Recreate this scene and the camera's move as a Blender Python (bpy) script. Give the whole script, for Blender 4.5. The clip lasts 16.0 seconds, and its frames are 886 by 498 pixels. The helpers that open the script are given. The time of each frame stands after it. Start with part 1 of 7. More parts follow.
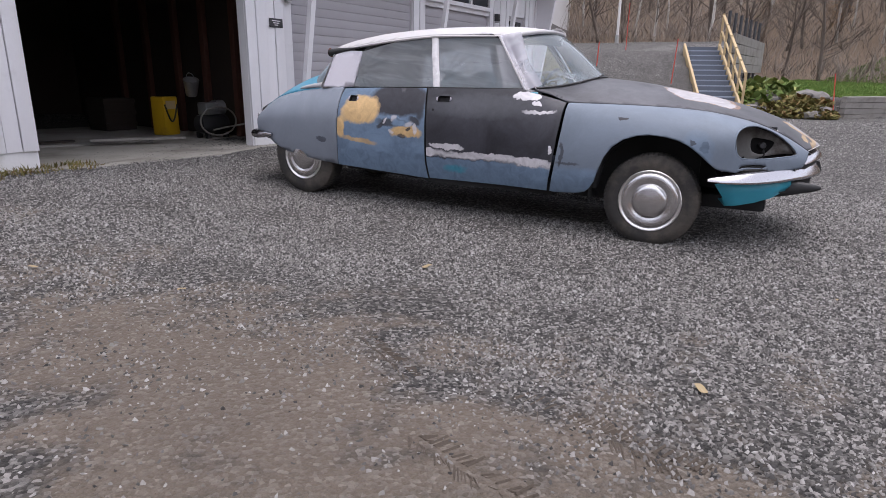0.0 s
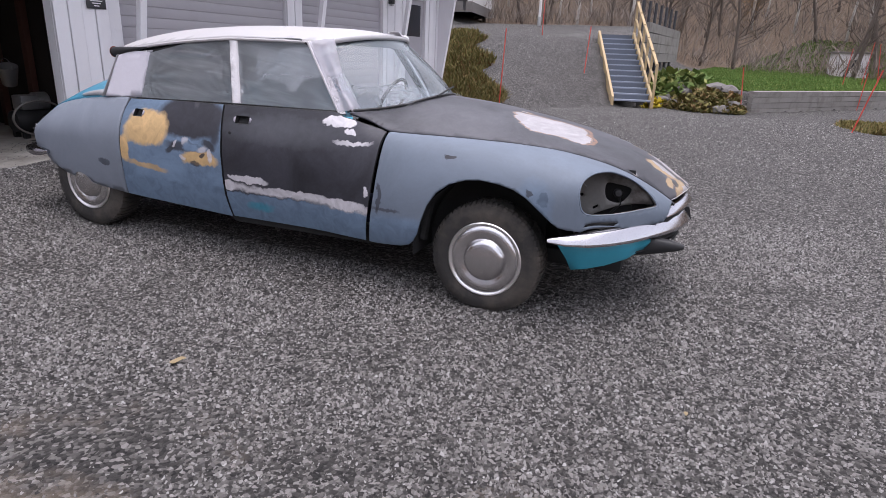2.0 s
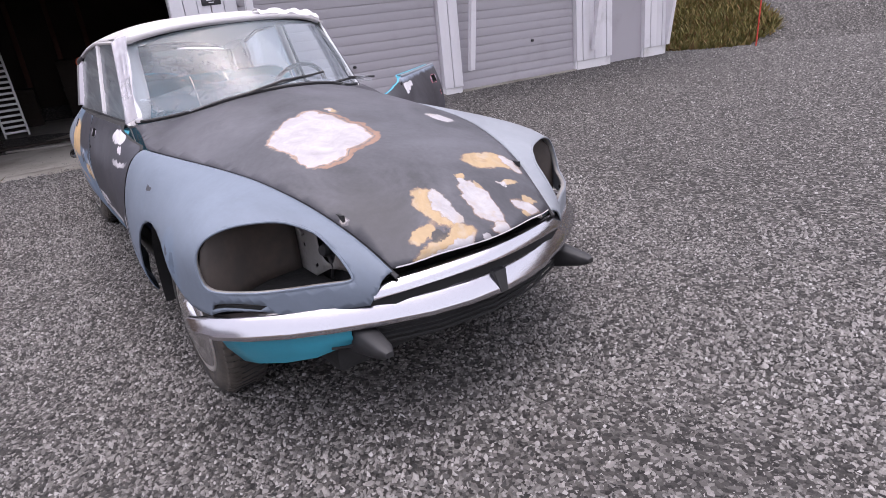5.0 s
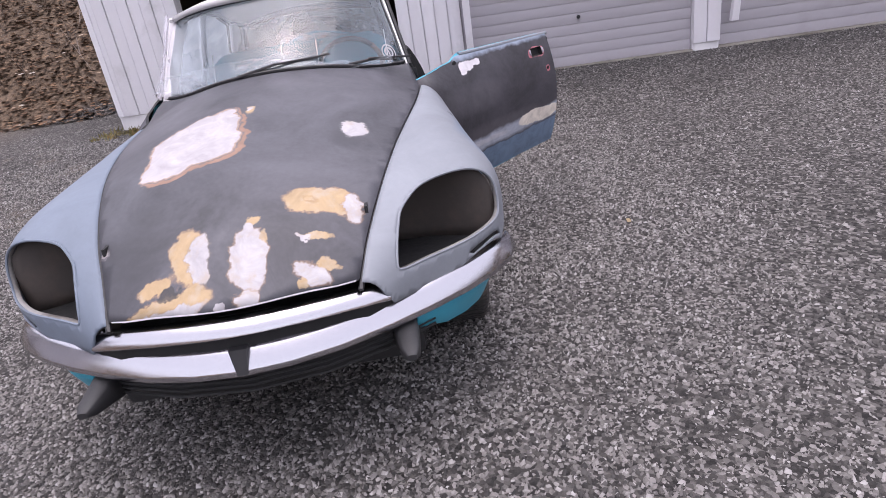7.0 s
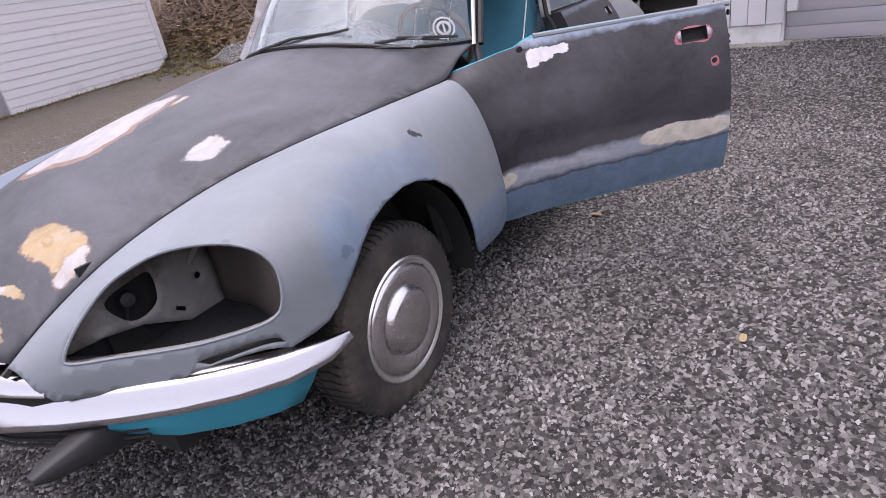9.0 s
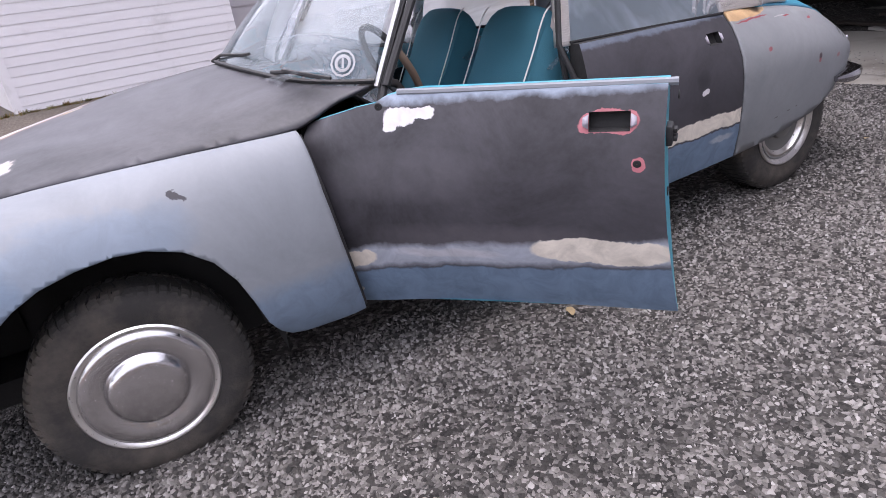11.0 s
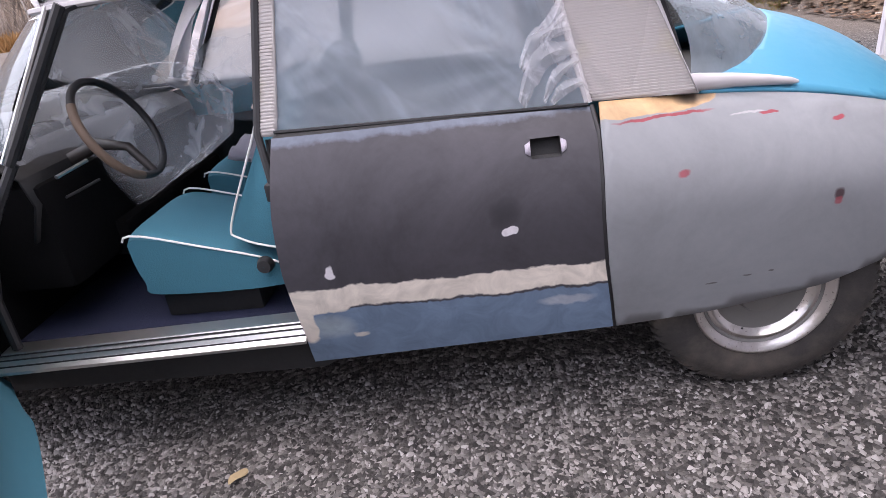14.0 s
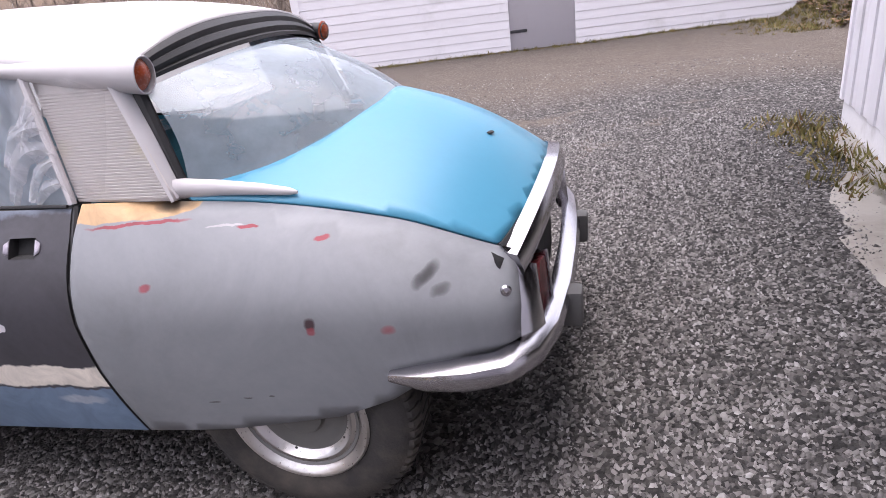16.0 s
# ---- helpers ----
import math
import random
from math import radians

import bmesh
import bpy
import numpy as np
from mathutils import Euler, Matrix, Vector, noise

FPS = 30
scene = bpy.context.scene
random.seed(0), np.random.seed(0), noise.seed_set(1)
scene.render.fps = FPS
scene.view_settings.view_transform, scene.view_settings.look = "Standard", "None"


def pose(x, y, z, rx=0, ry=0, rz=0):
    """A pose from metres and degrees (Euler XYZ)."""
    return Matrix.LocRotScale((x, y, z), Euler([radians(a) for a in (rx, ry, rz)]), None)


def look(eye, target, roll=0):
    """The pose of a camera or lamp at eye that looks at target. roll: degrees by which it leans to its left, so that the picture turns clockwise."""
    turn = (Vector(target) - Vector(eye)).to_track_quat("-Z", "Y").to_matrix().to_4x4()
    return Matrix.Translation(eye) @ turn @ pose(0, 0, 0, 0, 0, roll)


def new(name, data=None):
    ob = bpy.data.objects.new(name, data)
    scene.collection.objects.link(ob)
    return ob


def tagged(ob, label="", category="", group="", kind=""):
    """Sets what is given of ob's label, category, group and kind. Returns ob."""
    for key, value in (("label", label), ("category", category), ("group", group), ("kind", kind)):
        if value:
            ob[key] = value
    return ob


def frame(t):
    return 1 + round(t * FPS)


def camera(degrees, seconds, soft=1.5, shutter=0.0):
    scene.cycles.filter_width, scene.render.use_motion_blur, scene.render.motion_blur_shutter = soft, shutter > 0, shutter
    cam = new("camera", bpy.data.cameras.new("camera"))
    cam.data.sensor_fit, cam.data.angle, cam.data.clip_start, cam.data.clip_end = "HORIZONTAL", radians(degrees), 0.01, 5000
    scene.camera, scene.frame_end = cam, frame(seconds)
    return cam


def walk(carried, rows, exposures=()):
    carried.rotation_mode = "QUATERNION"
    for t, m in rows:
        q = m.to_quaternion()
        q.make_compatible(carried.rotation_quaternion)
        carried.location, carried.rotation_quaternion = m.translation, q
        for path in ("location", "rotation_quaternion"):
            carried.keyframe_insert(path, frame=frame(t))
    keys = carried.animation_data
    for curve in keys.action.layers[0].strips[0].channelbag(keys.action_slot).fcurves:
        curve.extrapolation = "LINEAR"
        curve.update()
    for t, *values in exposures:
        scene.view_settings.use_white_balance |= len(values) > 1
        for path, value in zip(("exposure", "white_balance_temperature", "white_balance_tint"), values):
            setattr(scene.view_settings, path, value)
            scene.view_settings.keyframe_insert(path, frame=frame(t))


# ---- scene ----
cam = camera(72.2, 16.0, soft=0.65)
# seconds, eye, target, roll
PATH = [
    (0, (2.24, -5.139, 1.162), (1.35, -3.433, 0.619), 0.8),
    (0.5, (2.317, -5.011, 1.351), (1.457, -3.293, 0.792), 0.8),
    (1, (2.388, -4.718, 1.423), (1.6, -2.974, 0.843), 1.4),
    (1.5, (2.435, -4.332, 1.428), (1.713, -2.568, 0.823), 2.0),
    (2, (2.533, -3.873, 1.44), (1.842, -2.099, 0.828), 2.3),
    (2.5, (2.712, -3.393, 1.469), (2.009, -1.627, 0.847), 2.2),
    (3, (2.976, -2.923, 1.474), (2.203, -1.193, 0.837), 1.7),
    (3.2, (3.096, -2.765, 1.473), (2.25, -1.07, 0.831), 0.9),
    (5.3, (4.141, -0.975, 1.485), (2.553, -0.02, 0.733), -6.7),
    (5.5, (4.173, -0.787, 1.481), (2.544, 0.093, 0.723), -6.9),
    (6, (4.235, -0.355, 1.503), (2.491, 0.245, 0.73), -8.1),
    (6.5, (4.181, 0.113, 1.477), (2.385, 0.497, 0.684), -7.9),
    (7, (4.1, 0.538, 1.48), (2.273, 0.624, 0.671), -8.6),
    (7.5, (3.913, 0.947, 1.452), (2.109, 0.706, 0.621), -9.3),
    (8, (3.619, 1.311, 1.425), (1.884, 0.766, 0.593), -9.8),
    (8.5, (3.299, 1.659, 1.422), (1.677, 0.844, 0.583), -9.8),
    (9, (2.929, 1.92, 1.394), (1.437, 0.887, 0.552), -9.9),
    (9.5, (2.601, 2.195, 1.4), (1.339, 0.895, 0.552), -10.7),
    (10, (2.213, 2.429, 1.401), (1.14, 0.975, 0.544), -10.1),
    (10.2, (2.056, 2.496, 1.394), (1.001, 1.021, 0.55), -9.2),
    (12.3, (0.398, 2.683, 1.42), (0.376, 0.871, 0.575), -10.5),
    (12.5, (0.258, 2.66, 1.413), (0.305, 0.849, 0.566), -10.4),
    (13, (-0.031, 2.484, 1.404), (0.051, 0.665, 0.578), -8.5),
    (13.5, (-0.367, 2.409, 1.411), (-0.259, 0.583, 0.603), -7.5),
    (14, (-0.779, 2.336, 1.441), (-0.618, 0.523, 0.612), -7.2),
    (14.5, (-1.185, 2.21, 1.457), (-1.02, 0.395, 0.633), -6.4),
    (15, (-1.63, 2.152, 1.481), (-1.43, 0.338, 0.665), -6.2),
    (15.5, (-2.032, 2.04, 1.474), (-1.728, 0.237, 0.665), -6.4),
    (16, (-2.414, 1.873, 1.476), (-1.892, 0.113, 0.683), -7.5),
]
walk(cam, [(t, look(e, g, r)) for t, e, g, r in PATH], exposures=[(0.0, 1.36, 6480, 16), (2.0, 1.36, 6430, 18), (2.6, 1.42, 6430, 18), (3.0, 1.66, 6430, 18), (5.5, 1.60, 6500, 22), (9.0, 1.57, 6500, 23), (12.5, 2.08, 6500, 20), (14.5, 2.15, 6620, 23), (16.0, 2.12, 6590, 22)])

# ---- light: overcast late-autumn day ----
world = bpy.data.worlds.new("overcast_sky")
scene.world = world
world.use_nodes = True
wn, wl = world.node_tree.nodes, world.node_tree.links
sky = wn.new("ShaderNodeTexSky")
sky.sky_type, sky.sun_disc = "NISHITA", False
sky.sun_elevation, sky.sun_rotation = radians(88), radians(150)
sky.air_density, sky.dust_density, sky.ozone_density = 1.0, 2.0, 1.0
soft_sky = wn.new("ShaderNodeHueSaturation")
soft_sky.inputs["Saturation"].default_value = 0.3
wl.new(sky.outputs[0], soft_sky.inputs["Color"])
wl.new(soft_sky.outputs[0], wn["Background"].inputs["Color"])
wn["Background"].inputs["Strength"].default_value = 0.15
sun = new("sun", bpy.data.lights.new("sun", "SUN"))
sun.data.energy, sun.data.angle, sun.data.color = 0.5, radians(70), (1.0, 0.97, 0.93)
sun.matrix_world = look((0.6, -0.4, 9), (0, 0, 0))

# ---- materials ----
def nodes_of(name):
    m = bpy.data.materials.new(name)
    m.use_nodes = True
    return m, m.node_tree.nodes, m.node_tree.links, m.node_tree.nodes["Principled BSDF"]


def noise_node(n, l, vec, scale, detail=4.0, rough=0.55):
    t = n.new("ShaderNodeTexNoise")
    t.inputs["Scale"].default_value, t.inputs["Detail"].default_value, t.inputs["Roughness"].default_value = scale, detail, rough
    l.new(vec, t.inputs["Vector"])
    return t


def mixed(n, l, fac, a, b, blend="MIX"):
    x = n.new("ShaderNodeMix")
    x.data_type, x.blend_type = "RGBA", blend
    for sock, v in ((x.inputs[0], fac), (x.inputs[6], a), (x.inputs[7], b)):
        if hasattr(v, "is_linked"):
            l.new(v, sock)
        else:
            sock.default_value = v if isinstance(v, (int, float)) else (*v, 1) if len(v) == 3 else v
    return x.outputs[2]


def mat(name, base, rough=0.6, metal=0.0, var=0.2, scale=6.0, bump=0.0, bscale=80.0, dirt=None, dirt_at=0.62, spec=0.5, piece=0.0):
    """A surface with broad stains, fine grain and relief. piece: how far single pieces differ in tone."""
    m, n, l, b = nodes_of(name)
    tc = n.new("ShaderNodeTexCoord").outputs["Object"]
    lo = tuple(max(0, c * (1 - var)) for c in base)
    hi = tuple(min(1, c * (1 + var)) for c in base)
    big, fine = noise_node(n, l, tc, scale), noise_node(n, l, tc, scale * 9, 6)
    col = mixed(n, l, big.outputs[0], lo, hi)
    col = mixed(n, l, 0.5, col, mixed(n, l, fine.outputs[0], lo, hi))
    if piece:
        info = n.new("ShaderNodeObjectInfo")
        ramp = n.new("ShaderNodeMapRange")
        ramp.inputs[3].default_value, ramp.inputs[4].default_value = 1 - piece, 1 + piece
        l.new(info.outputs["Random"], ramp.inputs[0])
        sc = n.new("ShaderNodeVectorMath")
        sc.operation = "SCALE"
        l.new(col, sc.inputs[0]), l.new(ramp.outputs[0], sc.inputs["Scale"])
        col = sc.outputs[0]
    if dirt:
        r = n.new("ShaderNodeValToRGB")
        r.color_ramp.elements[0].position, r.color_ramp.elements[1].position = dirt_at - 0.12, dirt_at + 0.1
        l.new(noise_node(n, l, tc, scale * 0.45, 8, 0.65).outputs[0], r.inputs[0])
        col = mixed(n, l, r.outputs[0], col, dirt)
    l.new(col, b.inputs["Base Color"])
    rr = n.new("ShaderNodeMapRange")
    rr.inputs[3].default_value, rr.inputs[4].default_value = max(0.02, rough - 0.1), min(1, rough + 0.12)
    l.new(fine.outputs[0], rr.inputs[0]), l.new(rr.outputs[0], b.inputs["Roughness"])
    b.inputs["Metallic"].default_value = metal
    b.inputs["Specular IOR Level"].default_value = spec
    if bump:
        bp = n.new("ShaderNodeBump")
        bp.inputs["Strength"].default_value, bp.inputs["Distance"].default_value = bump, 0.01
        l.new(noise_node(n, l, tc, bscale, 5).outputs[0], bp.inputs["Height"]), l.new(bp.outputs[0], b.inputs["Normal"])
    return m


class Paint:
    """Worn car paint: a base coat with patches of filler, primer and bare coats in the panel's own plane."""
    def __init__(self, name, base, rough=0.55, var=0.08, axes="XZ", wob=0.03, bump=0.05):
        self.m, self.n, self.l, self.b = nodes_of(name)
        n, l = self.n, self.l
        tc = n.new("ShaderNodeTexCoord").outputs["Object"]
        self.tc, self.wob = tc, wob
        w1 = noise_node(n, l, tc, 9, 5, 0.62)
        off = n.new("ShaderNodeVectorMath")
        off.operation = "MULTIPLY_ADD"
        off.inputs[1].default_value, off.inputs[2].default_value = (wob * 3,) * 3, (-wob * 1.5,) * 3
        l.new(w1.outputs["Color"], off.inputs[0])
        add = n.new("ShaderNodeVectorMath")
        l.new(tc, add.inputs[0]), l.new(off.outputs[0], add.inputs[1])
        w2 = noise_node(n, l, tc, 38, 2, 0.5)
        off2 = n.new("ShaderNodeVectorMath")
        off2.operation = "MULTIPLY_ADD"
        off2.inputs[1].default_value, off2.inputs[2].default_value = (wob * 0.7,) * 3, (-wob * 0.35,) * 3
        l.new(w2.outputs["Color"], off2.inputs[0])
        add0, add = add, n.new("ShaderNodeVectorMath")
        l.new(add0.outputs[0], add.inputs[0]), l.new(off2.outputs[0], add.inputs[1])
        sep = n.new("ShaderNodeSeparateXYZ")
        l.new(add.outputs[0], sep.inputs[0])
        self.u, self.v = sep.outputs[axes[0]], sep.outputs[axes[1]]
        big, fine = noise_node(n, l, tc, 4, 6, 0.6), noise_node(n, l, tc, 55, 4)
        lo, hi = tuple(c * (1 - var * 2) for c in base), tuple(c * (1 + var * 2) for c in base)
        cloud = n.new("ShaderNodeMapRange")
        cloud.inputs[1].default_value, cloud.inputs[2].default_value = 0.33, 0.67
        smear = noise_node(n, l, tc, 2.3, 8, 0.68)
        smear.inputs["Distortion"].default_value = 0.9
        l.new(smear.outputs[0], cloud.inputs[0])
        self.col = mixed(n, l, 0.30, mixed(n, l, cloud.outputs[0], lo, hi), mixed(n, l, fine.outputs[0], lo, hi))
        rub = n.new("ShaderNodeMapRange")
        rub.inputs[1].default_value, rub.inputs[2].default_value = 0.30, 0.66
        rubbed = noise_node(n, l, tc, 11, 7, 0.66)
        rubbed.inputs["Distortion"].default_value = 0.8
        l.new(rubbed.outputs[0], rub.inputs[0])
        self.cloudy = rub.outputs[0]
        self.big, self.fine, self.rough, self.bump, self.mottle = big, fine, rough, bump, None

    def sanded(self, pairs, scale=17.0):
        """Filler is rubbed through in specks to the coat named for it."""
        self.mottle = pairs
        t = noise_node(self.n, self.l, self.tc, scale, 5, 0.62)
        self.specks = self.math("MULTIPLY", self.math("DIVIDE", self.math("SUBTRACT", t.outputs[0], 0.50), 0.16, True), 0.6)
        return self

    def math(self, op, a, b=None, clamp=False):
        x = self.n.new("ShaderNodeMath")
        x.operation, x.use_clamp = op, clamp
        for i, v in enumerate((a, b)):
            if v is None:
                continue
            if hasattr(v, "is_linked"):
                self.l.new(v, x.inputs[i])
            else:
                x.inputs[i].default_value = v
        return x.outputs[0]

    def coat(self, mask, color, strength=1.0):
        fac = self.math("MULTIPLY", mask, strength) if strength != 1 else mask
        lo, hi = tuple(c * 0.74 for c in color), tuple(min(1, c * 1.14) for c in color)
        tone = mixed(self.n, self.l, self.cloudy, lo, hi)
        if self.mottle and color in self.mottle:
            tone = mixed(self.n, self.l, self.specks, tone, self.mottle[color])
        self.col = mixed(self.n, self.l, fac, self.col, tone)
        return self

    def blob(self, color, cu, cv, ru, rv, soft=0.12, strength=1.0, turn=0.0):
        du, dv = self.math("SUBTRACT", self.u, cu), self.math("SUBTRACT", self.v, cv)
        if turn:
            c, s = math.cos(radians(turn)), math.sin(radians(turn))
            du, dv = (self.math("ADD", self.math("MULTIPLY", du, c), self.math("MULTIPLY", dv, s)),
                      self.math("SUBTRACT", self.math("MULTIPLY", dv, c), self.math("MULTIPLY", du, s)))
        a, b = self.math("DIVIDE", du, ru), self.math("DIVIDE", dv, rv)
        a, b = self.math("POWER", self.math("ABSOLUTE", a), 2.6), self.math("POWER", self.math("ABSOLUTE", b), 2.6)
        d = self.math("ADD", a, b)
        return self.coat(self.math("DIVIDE", self.math("SUBTRACT", 1.0, d), soft * 1.3, True), color, strength)

    def patch(self, color, cu, cv, ru, rv, rim, edge=0.012, soft=0.08, turn=0.0):
        """Filler feathered out over a thin ring of the coat below."""
        self.blob(rim, cu, cv, ru + edge, rv + edge, soft * 1.5, 0.8, turn)
        return self.blob(color, cu, cv, ru, rv, soft, 1.0, turn)

    def band(self, color, lo, hi, soft=0.008, strength=1.0, slope=0.0, across="v"):
        """Between two heights, which may climb along the panel."""
        p, q = (self.v, self.u) if across == "v" else (self.u, self.v)
        p = self.math("SUBTRACT", p, self.math("MULTIPLY", q, slope)) if slope else p
        up = self.math("DIVIDE", self.math("SUBTRACT", p, lo), soft, True)
        dn = self.math("DIVIDE", self.math("SUBTRACT", hi, p), soft, True)
        return self.coat(self.math("MULTIPLY", up, dn), color, strength)

    def done(self, spec=0.4):
        n, l, b = self.n, self.l, self.b
        l.new(self.col, b.inputs["Base Color"])
        rr = n.new("ShaderNodeMapRange")
        rr.inputs[3].default_value, rr.inputs[4].default_value = self.rough - 0.08, self.rough + 0.12
        l.new(self.big.outputs[0], rr.inputs[0]), l.new(rr.outputs[0], b.inputs["Roughness"])
        b.inputs["Specular IOR Level"].default_value = spec
        if self.bump:
            bp = n.new("ShaderNodeBump")
            bp.inputs["Strength"].default_value, bp.inputs["Distance"].default_value = self.bump, 0.004
            l.new(self.fine.outputs[0], bp.inputs["Height"]), l.new(bp.outputs[0], b.inputs["Normal"])
        return self.m


def film(name, tint, alpha, rough=0.3, wrinkle=0.35, scale=(6, 6, 14), turn=0, streak=0.14):
    """Thin plastic sheeting: milky, with soft creases that catch the light."""
    m, n, l, b = nodes_of(name)
    tc = n.new("ShaderNodeTexCoord").outputs["Object"]
    mp = n.new("ShaderNodeMapping")
    mp.vector_type = "TEXTURE"
    mp.inputs["Scale"].default_value = tuple(1 / s for s in scale)
    mp.inputs["Rotation"].default_value = (0, radians(turn), 0)
    l.new(tc, mp.inputs[0])
    w = noise_node(n, l, mp.outputs[0], 1.0, 3, 0.5)
    w.inputs["Distortion"].default_value = 0.7
    wide = noise_node(n, l, tc, 3.0, 2, 0.5)
    b.inputs["Base Color"].default_value, b.inputs["Roughness"].default_value = (*tint, 1), rough
    a = n.new("ShaderNodeMapRange")
    a.inputs[1].default_value, a.inputs[2].default_value = 0.50, 0.72
    a.inputs[3].default_value, a.inputs[4].default_value = 0.0, streak
    l.new(w.outputs[0], a.inputs[0])
    base = n.new("ShaderNodeMapRange")
    base.inputs[1].default_value, base.inputs[2].default_value = 0.3, 0.7
    base.inputs[3].default_value, base.inputs[4].default_value = max(0.02, alpha - 0.06), alpha + 0.06
    l.new(wide.outputs[0], base.inputs[0])
    add, sheet, milk = n.new("ShaderNodeMath"), n.new("ShaderNodeMixShader"), n.new("ShaderNodeMixShader")
    glow, clear = n.new("ShaderNodeBsdfTranslucent"), n.new("ShaderNodeBsdfTransparent")
    glow.inputs[0].default_value, milk.inputs[0].default_value = (*[min(1, c * 1.7) for c in tint], 1), 0.5
    l.new(b.outputs[0], milk.inputs[1]), l.new(glow.outputs[0], milk.inputs[2])
    l.new(clear.outputs[0], sheet.inputs[1]), l.new(milk.outputs[0], sheet.inputs[2]), l.new(sheet.outputs[0], n["Material Output"].inputs[0])
    add.use_clamp = True
    l.new(a.outputs[0], add.inputs[0]), l.new(base.outputs[0], add.inputs[1]), l.new(add.outputs[0], sheet.inputs[0])
    bp = n.new("ShaderNodeBump")
    bp.inputs["Strength"].default_value, bp.inputs["Distance"].default_value = wrinkle, 0.01
    l.new(w.outputs[0], bp.inputs["Height"]), l.new(bp.outputs[0], b.inputs["Normal"])
    return m


def glass(name, tint=(0.86, 0.93, 0.95), dust=0.1):
    m, n, l, b = nodes_of(name)
    n.remove(b)
    tr, gl, fr, mx = (n.new("ShaderNode" + k) for k in ("BsdfTransparent", "BsdfGlossy", "Fresnel", "MixShader"))
    tr.inputs[0].default_value, gl.inputs["Roughness"].default_value, fr.inputs[0].default_value = (*tint, 1), 0.03, 1.75
    l.new(fr.outputs[0], mx.inputs[0]), l.new(tr.outputs[0], mx.inputs[1]), l.new(gl.outputs[0], mx.inputs[2])
    # pale diffuse coat: some dust, and the sky's reflection painted in with it
    df, mx2, tc, rg = n.new("ShaderNodeBsdfDiffuse"), n.new("ShaderNodeMixShader"), n.new("ShaderNodeTexCoord"), n.new("ShaderNodeMapRange")
    df.inputs[0].default_value = (0.44, 0.52, 0.58, 1)
    rg.inputs[1].default_value, rg.inputs[2].default_value, rg.inputs[3].default_value, rg.inputs[4].default_value = 0.3, 0.7, dust * 0.6, dust * 1.5
    l.new(noise_node(n, l, tc.outputs["Object"], 3.5, 6, 0.6).outputs[0], rg.inputs[0]), l.new(rg.outputs[0], mx2.inputs[0])
    l.new(mx.outputs[0], mx2.inputs[1]), l.new(df.outputs[0], mx2.inputs[2])
    l.new(mx2.outputs[0], n["Material Output"].inputs[0])
    return m


GREY_BLUE, LOW_BLUE, BLACK_PRIMER = (0.205, 0.222, 0.248), (0.145, 0.21, 0.30), (0.034, 0.034, 0.043)
FILLER, CREAM, YELLOW, RED = (0.60, 0.58, 0.61), (0.70, 0.64, 0.56), (0.58, 0.39, 0.19), (0.27, 0.05, 0.065)
TURQ, SKYBLUE, PINK = (0.03, 0.27, 0.37), (0.055, 0.245, 0.37), (0.44, 0.15, 0.175)

m_chrome = mat("chrome", (0.46, 0.45, 0.475), 0.2, 1.0, 0.04, 9)
m_steel = mat("wheel_steel", (0.62, 0.60, 0.585), 0.30, 1.0, 0.12, 14, 0.1, 60, (0.30, 0.27, 0.24), 0.70)
m_cap = mat("hubcap_steel", (0.60, 0.59, 0.60), 0.22, 1.0, 0.12, 20)
m_rim_grey = mat("rim_grey_paint", (0.15, 0.148, 0.142), 0.5, 0.2, 0.2, 10)
m_tyre = mat("tyre_rubber", (0.030, 0.028, 0.027), 0.85, 0, 0.3, 12, 0.3, 120, (0.085, 0.073, 0.062), 0.58)
m_rubber = mat("black_rubber", (0.02, 0.02, 0.022), 0.55, 0, 0.25, 15, 0.1, 90)
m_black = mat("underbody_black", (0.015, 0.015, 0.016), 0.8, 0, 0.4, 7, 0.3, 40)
m_bucket = mat("grey_inner_metal", (0.27, 0.262, 0.255), 0.6, 0, 0.25, 9, 0.15, 40, (0.05, 0.036, 0.028), 0.58)
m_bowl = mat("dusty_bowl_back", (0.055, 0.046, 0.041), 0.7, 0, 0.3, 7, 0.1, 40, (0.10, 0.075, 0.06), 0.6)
m_overrider = mat("grey_overrider_paint", (0.09, 0.09, 0.09), 0.6, 0, 0.2, 9)
m_turq = mat("turquoise_paint", TURQ, 0.4, 0, 0.15, 8, 0.05, 40)
m_skyblue = mat("sky_blue_paint", SKYBLUE, 0.34, 0, 0.1, 3, 0.03, 40)
m_roof = mat("white_roof_paint", (0.47, 0.455, 0.465), 0.46, 0, 0.04, 4, 0.02, 60)
m_seat = mat("teal_seat_cloth", (0.04, 0.17, 0.23), 0.85, 0, 0.16, 8, 0.35, 220)
m_piping = mat("white_piping", (0.78, 0.78, 0.76), 0.5, 0, 0.05)
m_carpet = mat("navy_carpet", (0.008, 0.012, 0.038), 0.95, 0, 0.35, 20, 0.6, 200)
# near-zero black that stands in for the shade of the footwell
m_void = mat("footwell_shade_black", (0.004, 0.004, 0.0045), 0.95, 0, 0.3, 8, 0.2, 60, spec=0.1)
m_dash = mat("dark_dashboard", (0.008, 0.008, 0.009), 0.6, 0, 0.3, 10, 0.1, 60)
m_wheelrim = mat("worn_steering_wheel", (0.035, 0.03, 0.028), 0.45, 0, 0.3, 10, 0, 60, (0.20, 0.14, 0.09), 0.66)
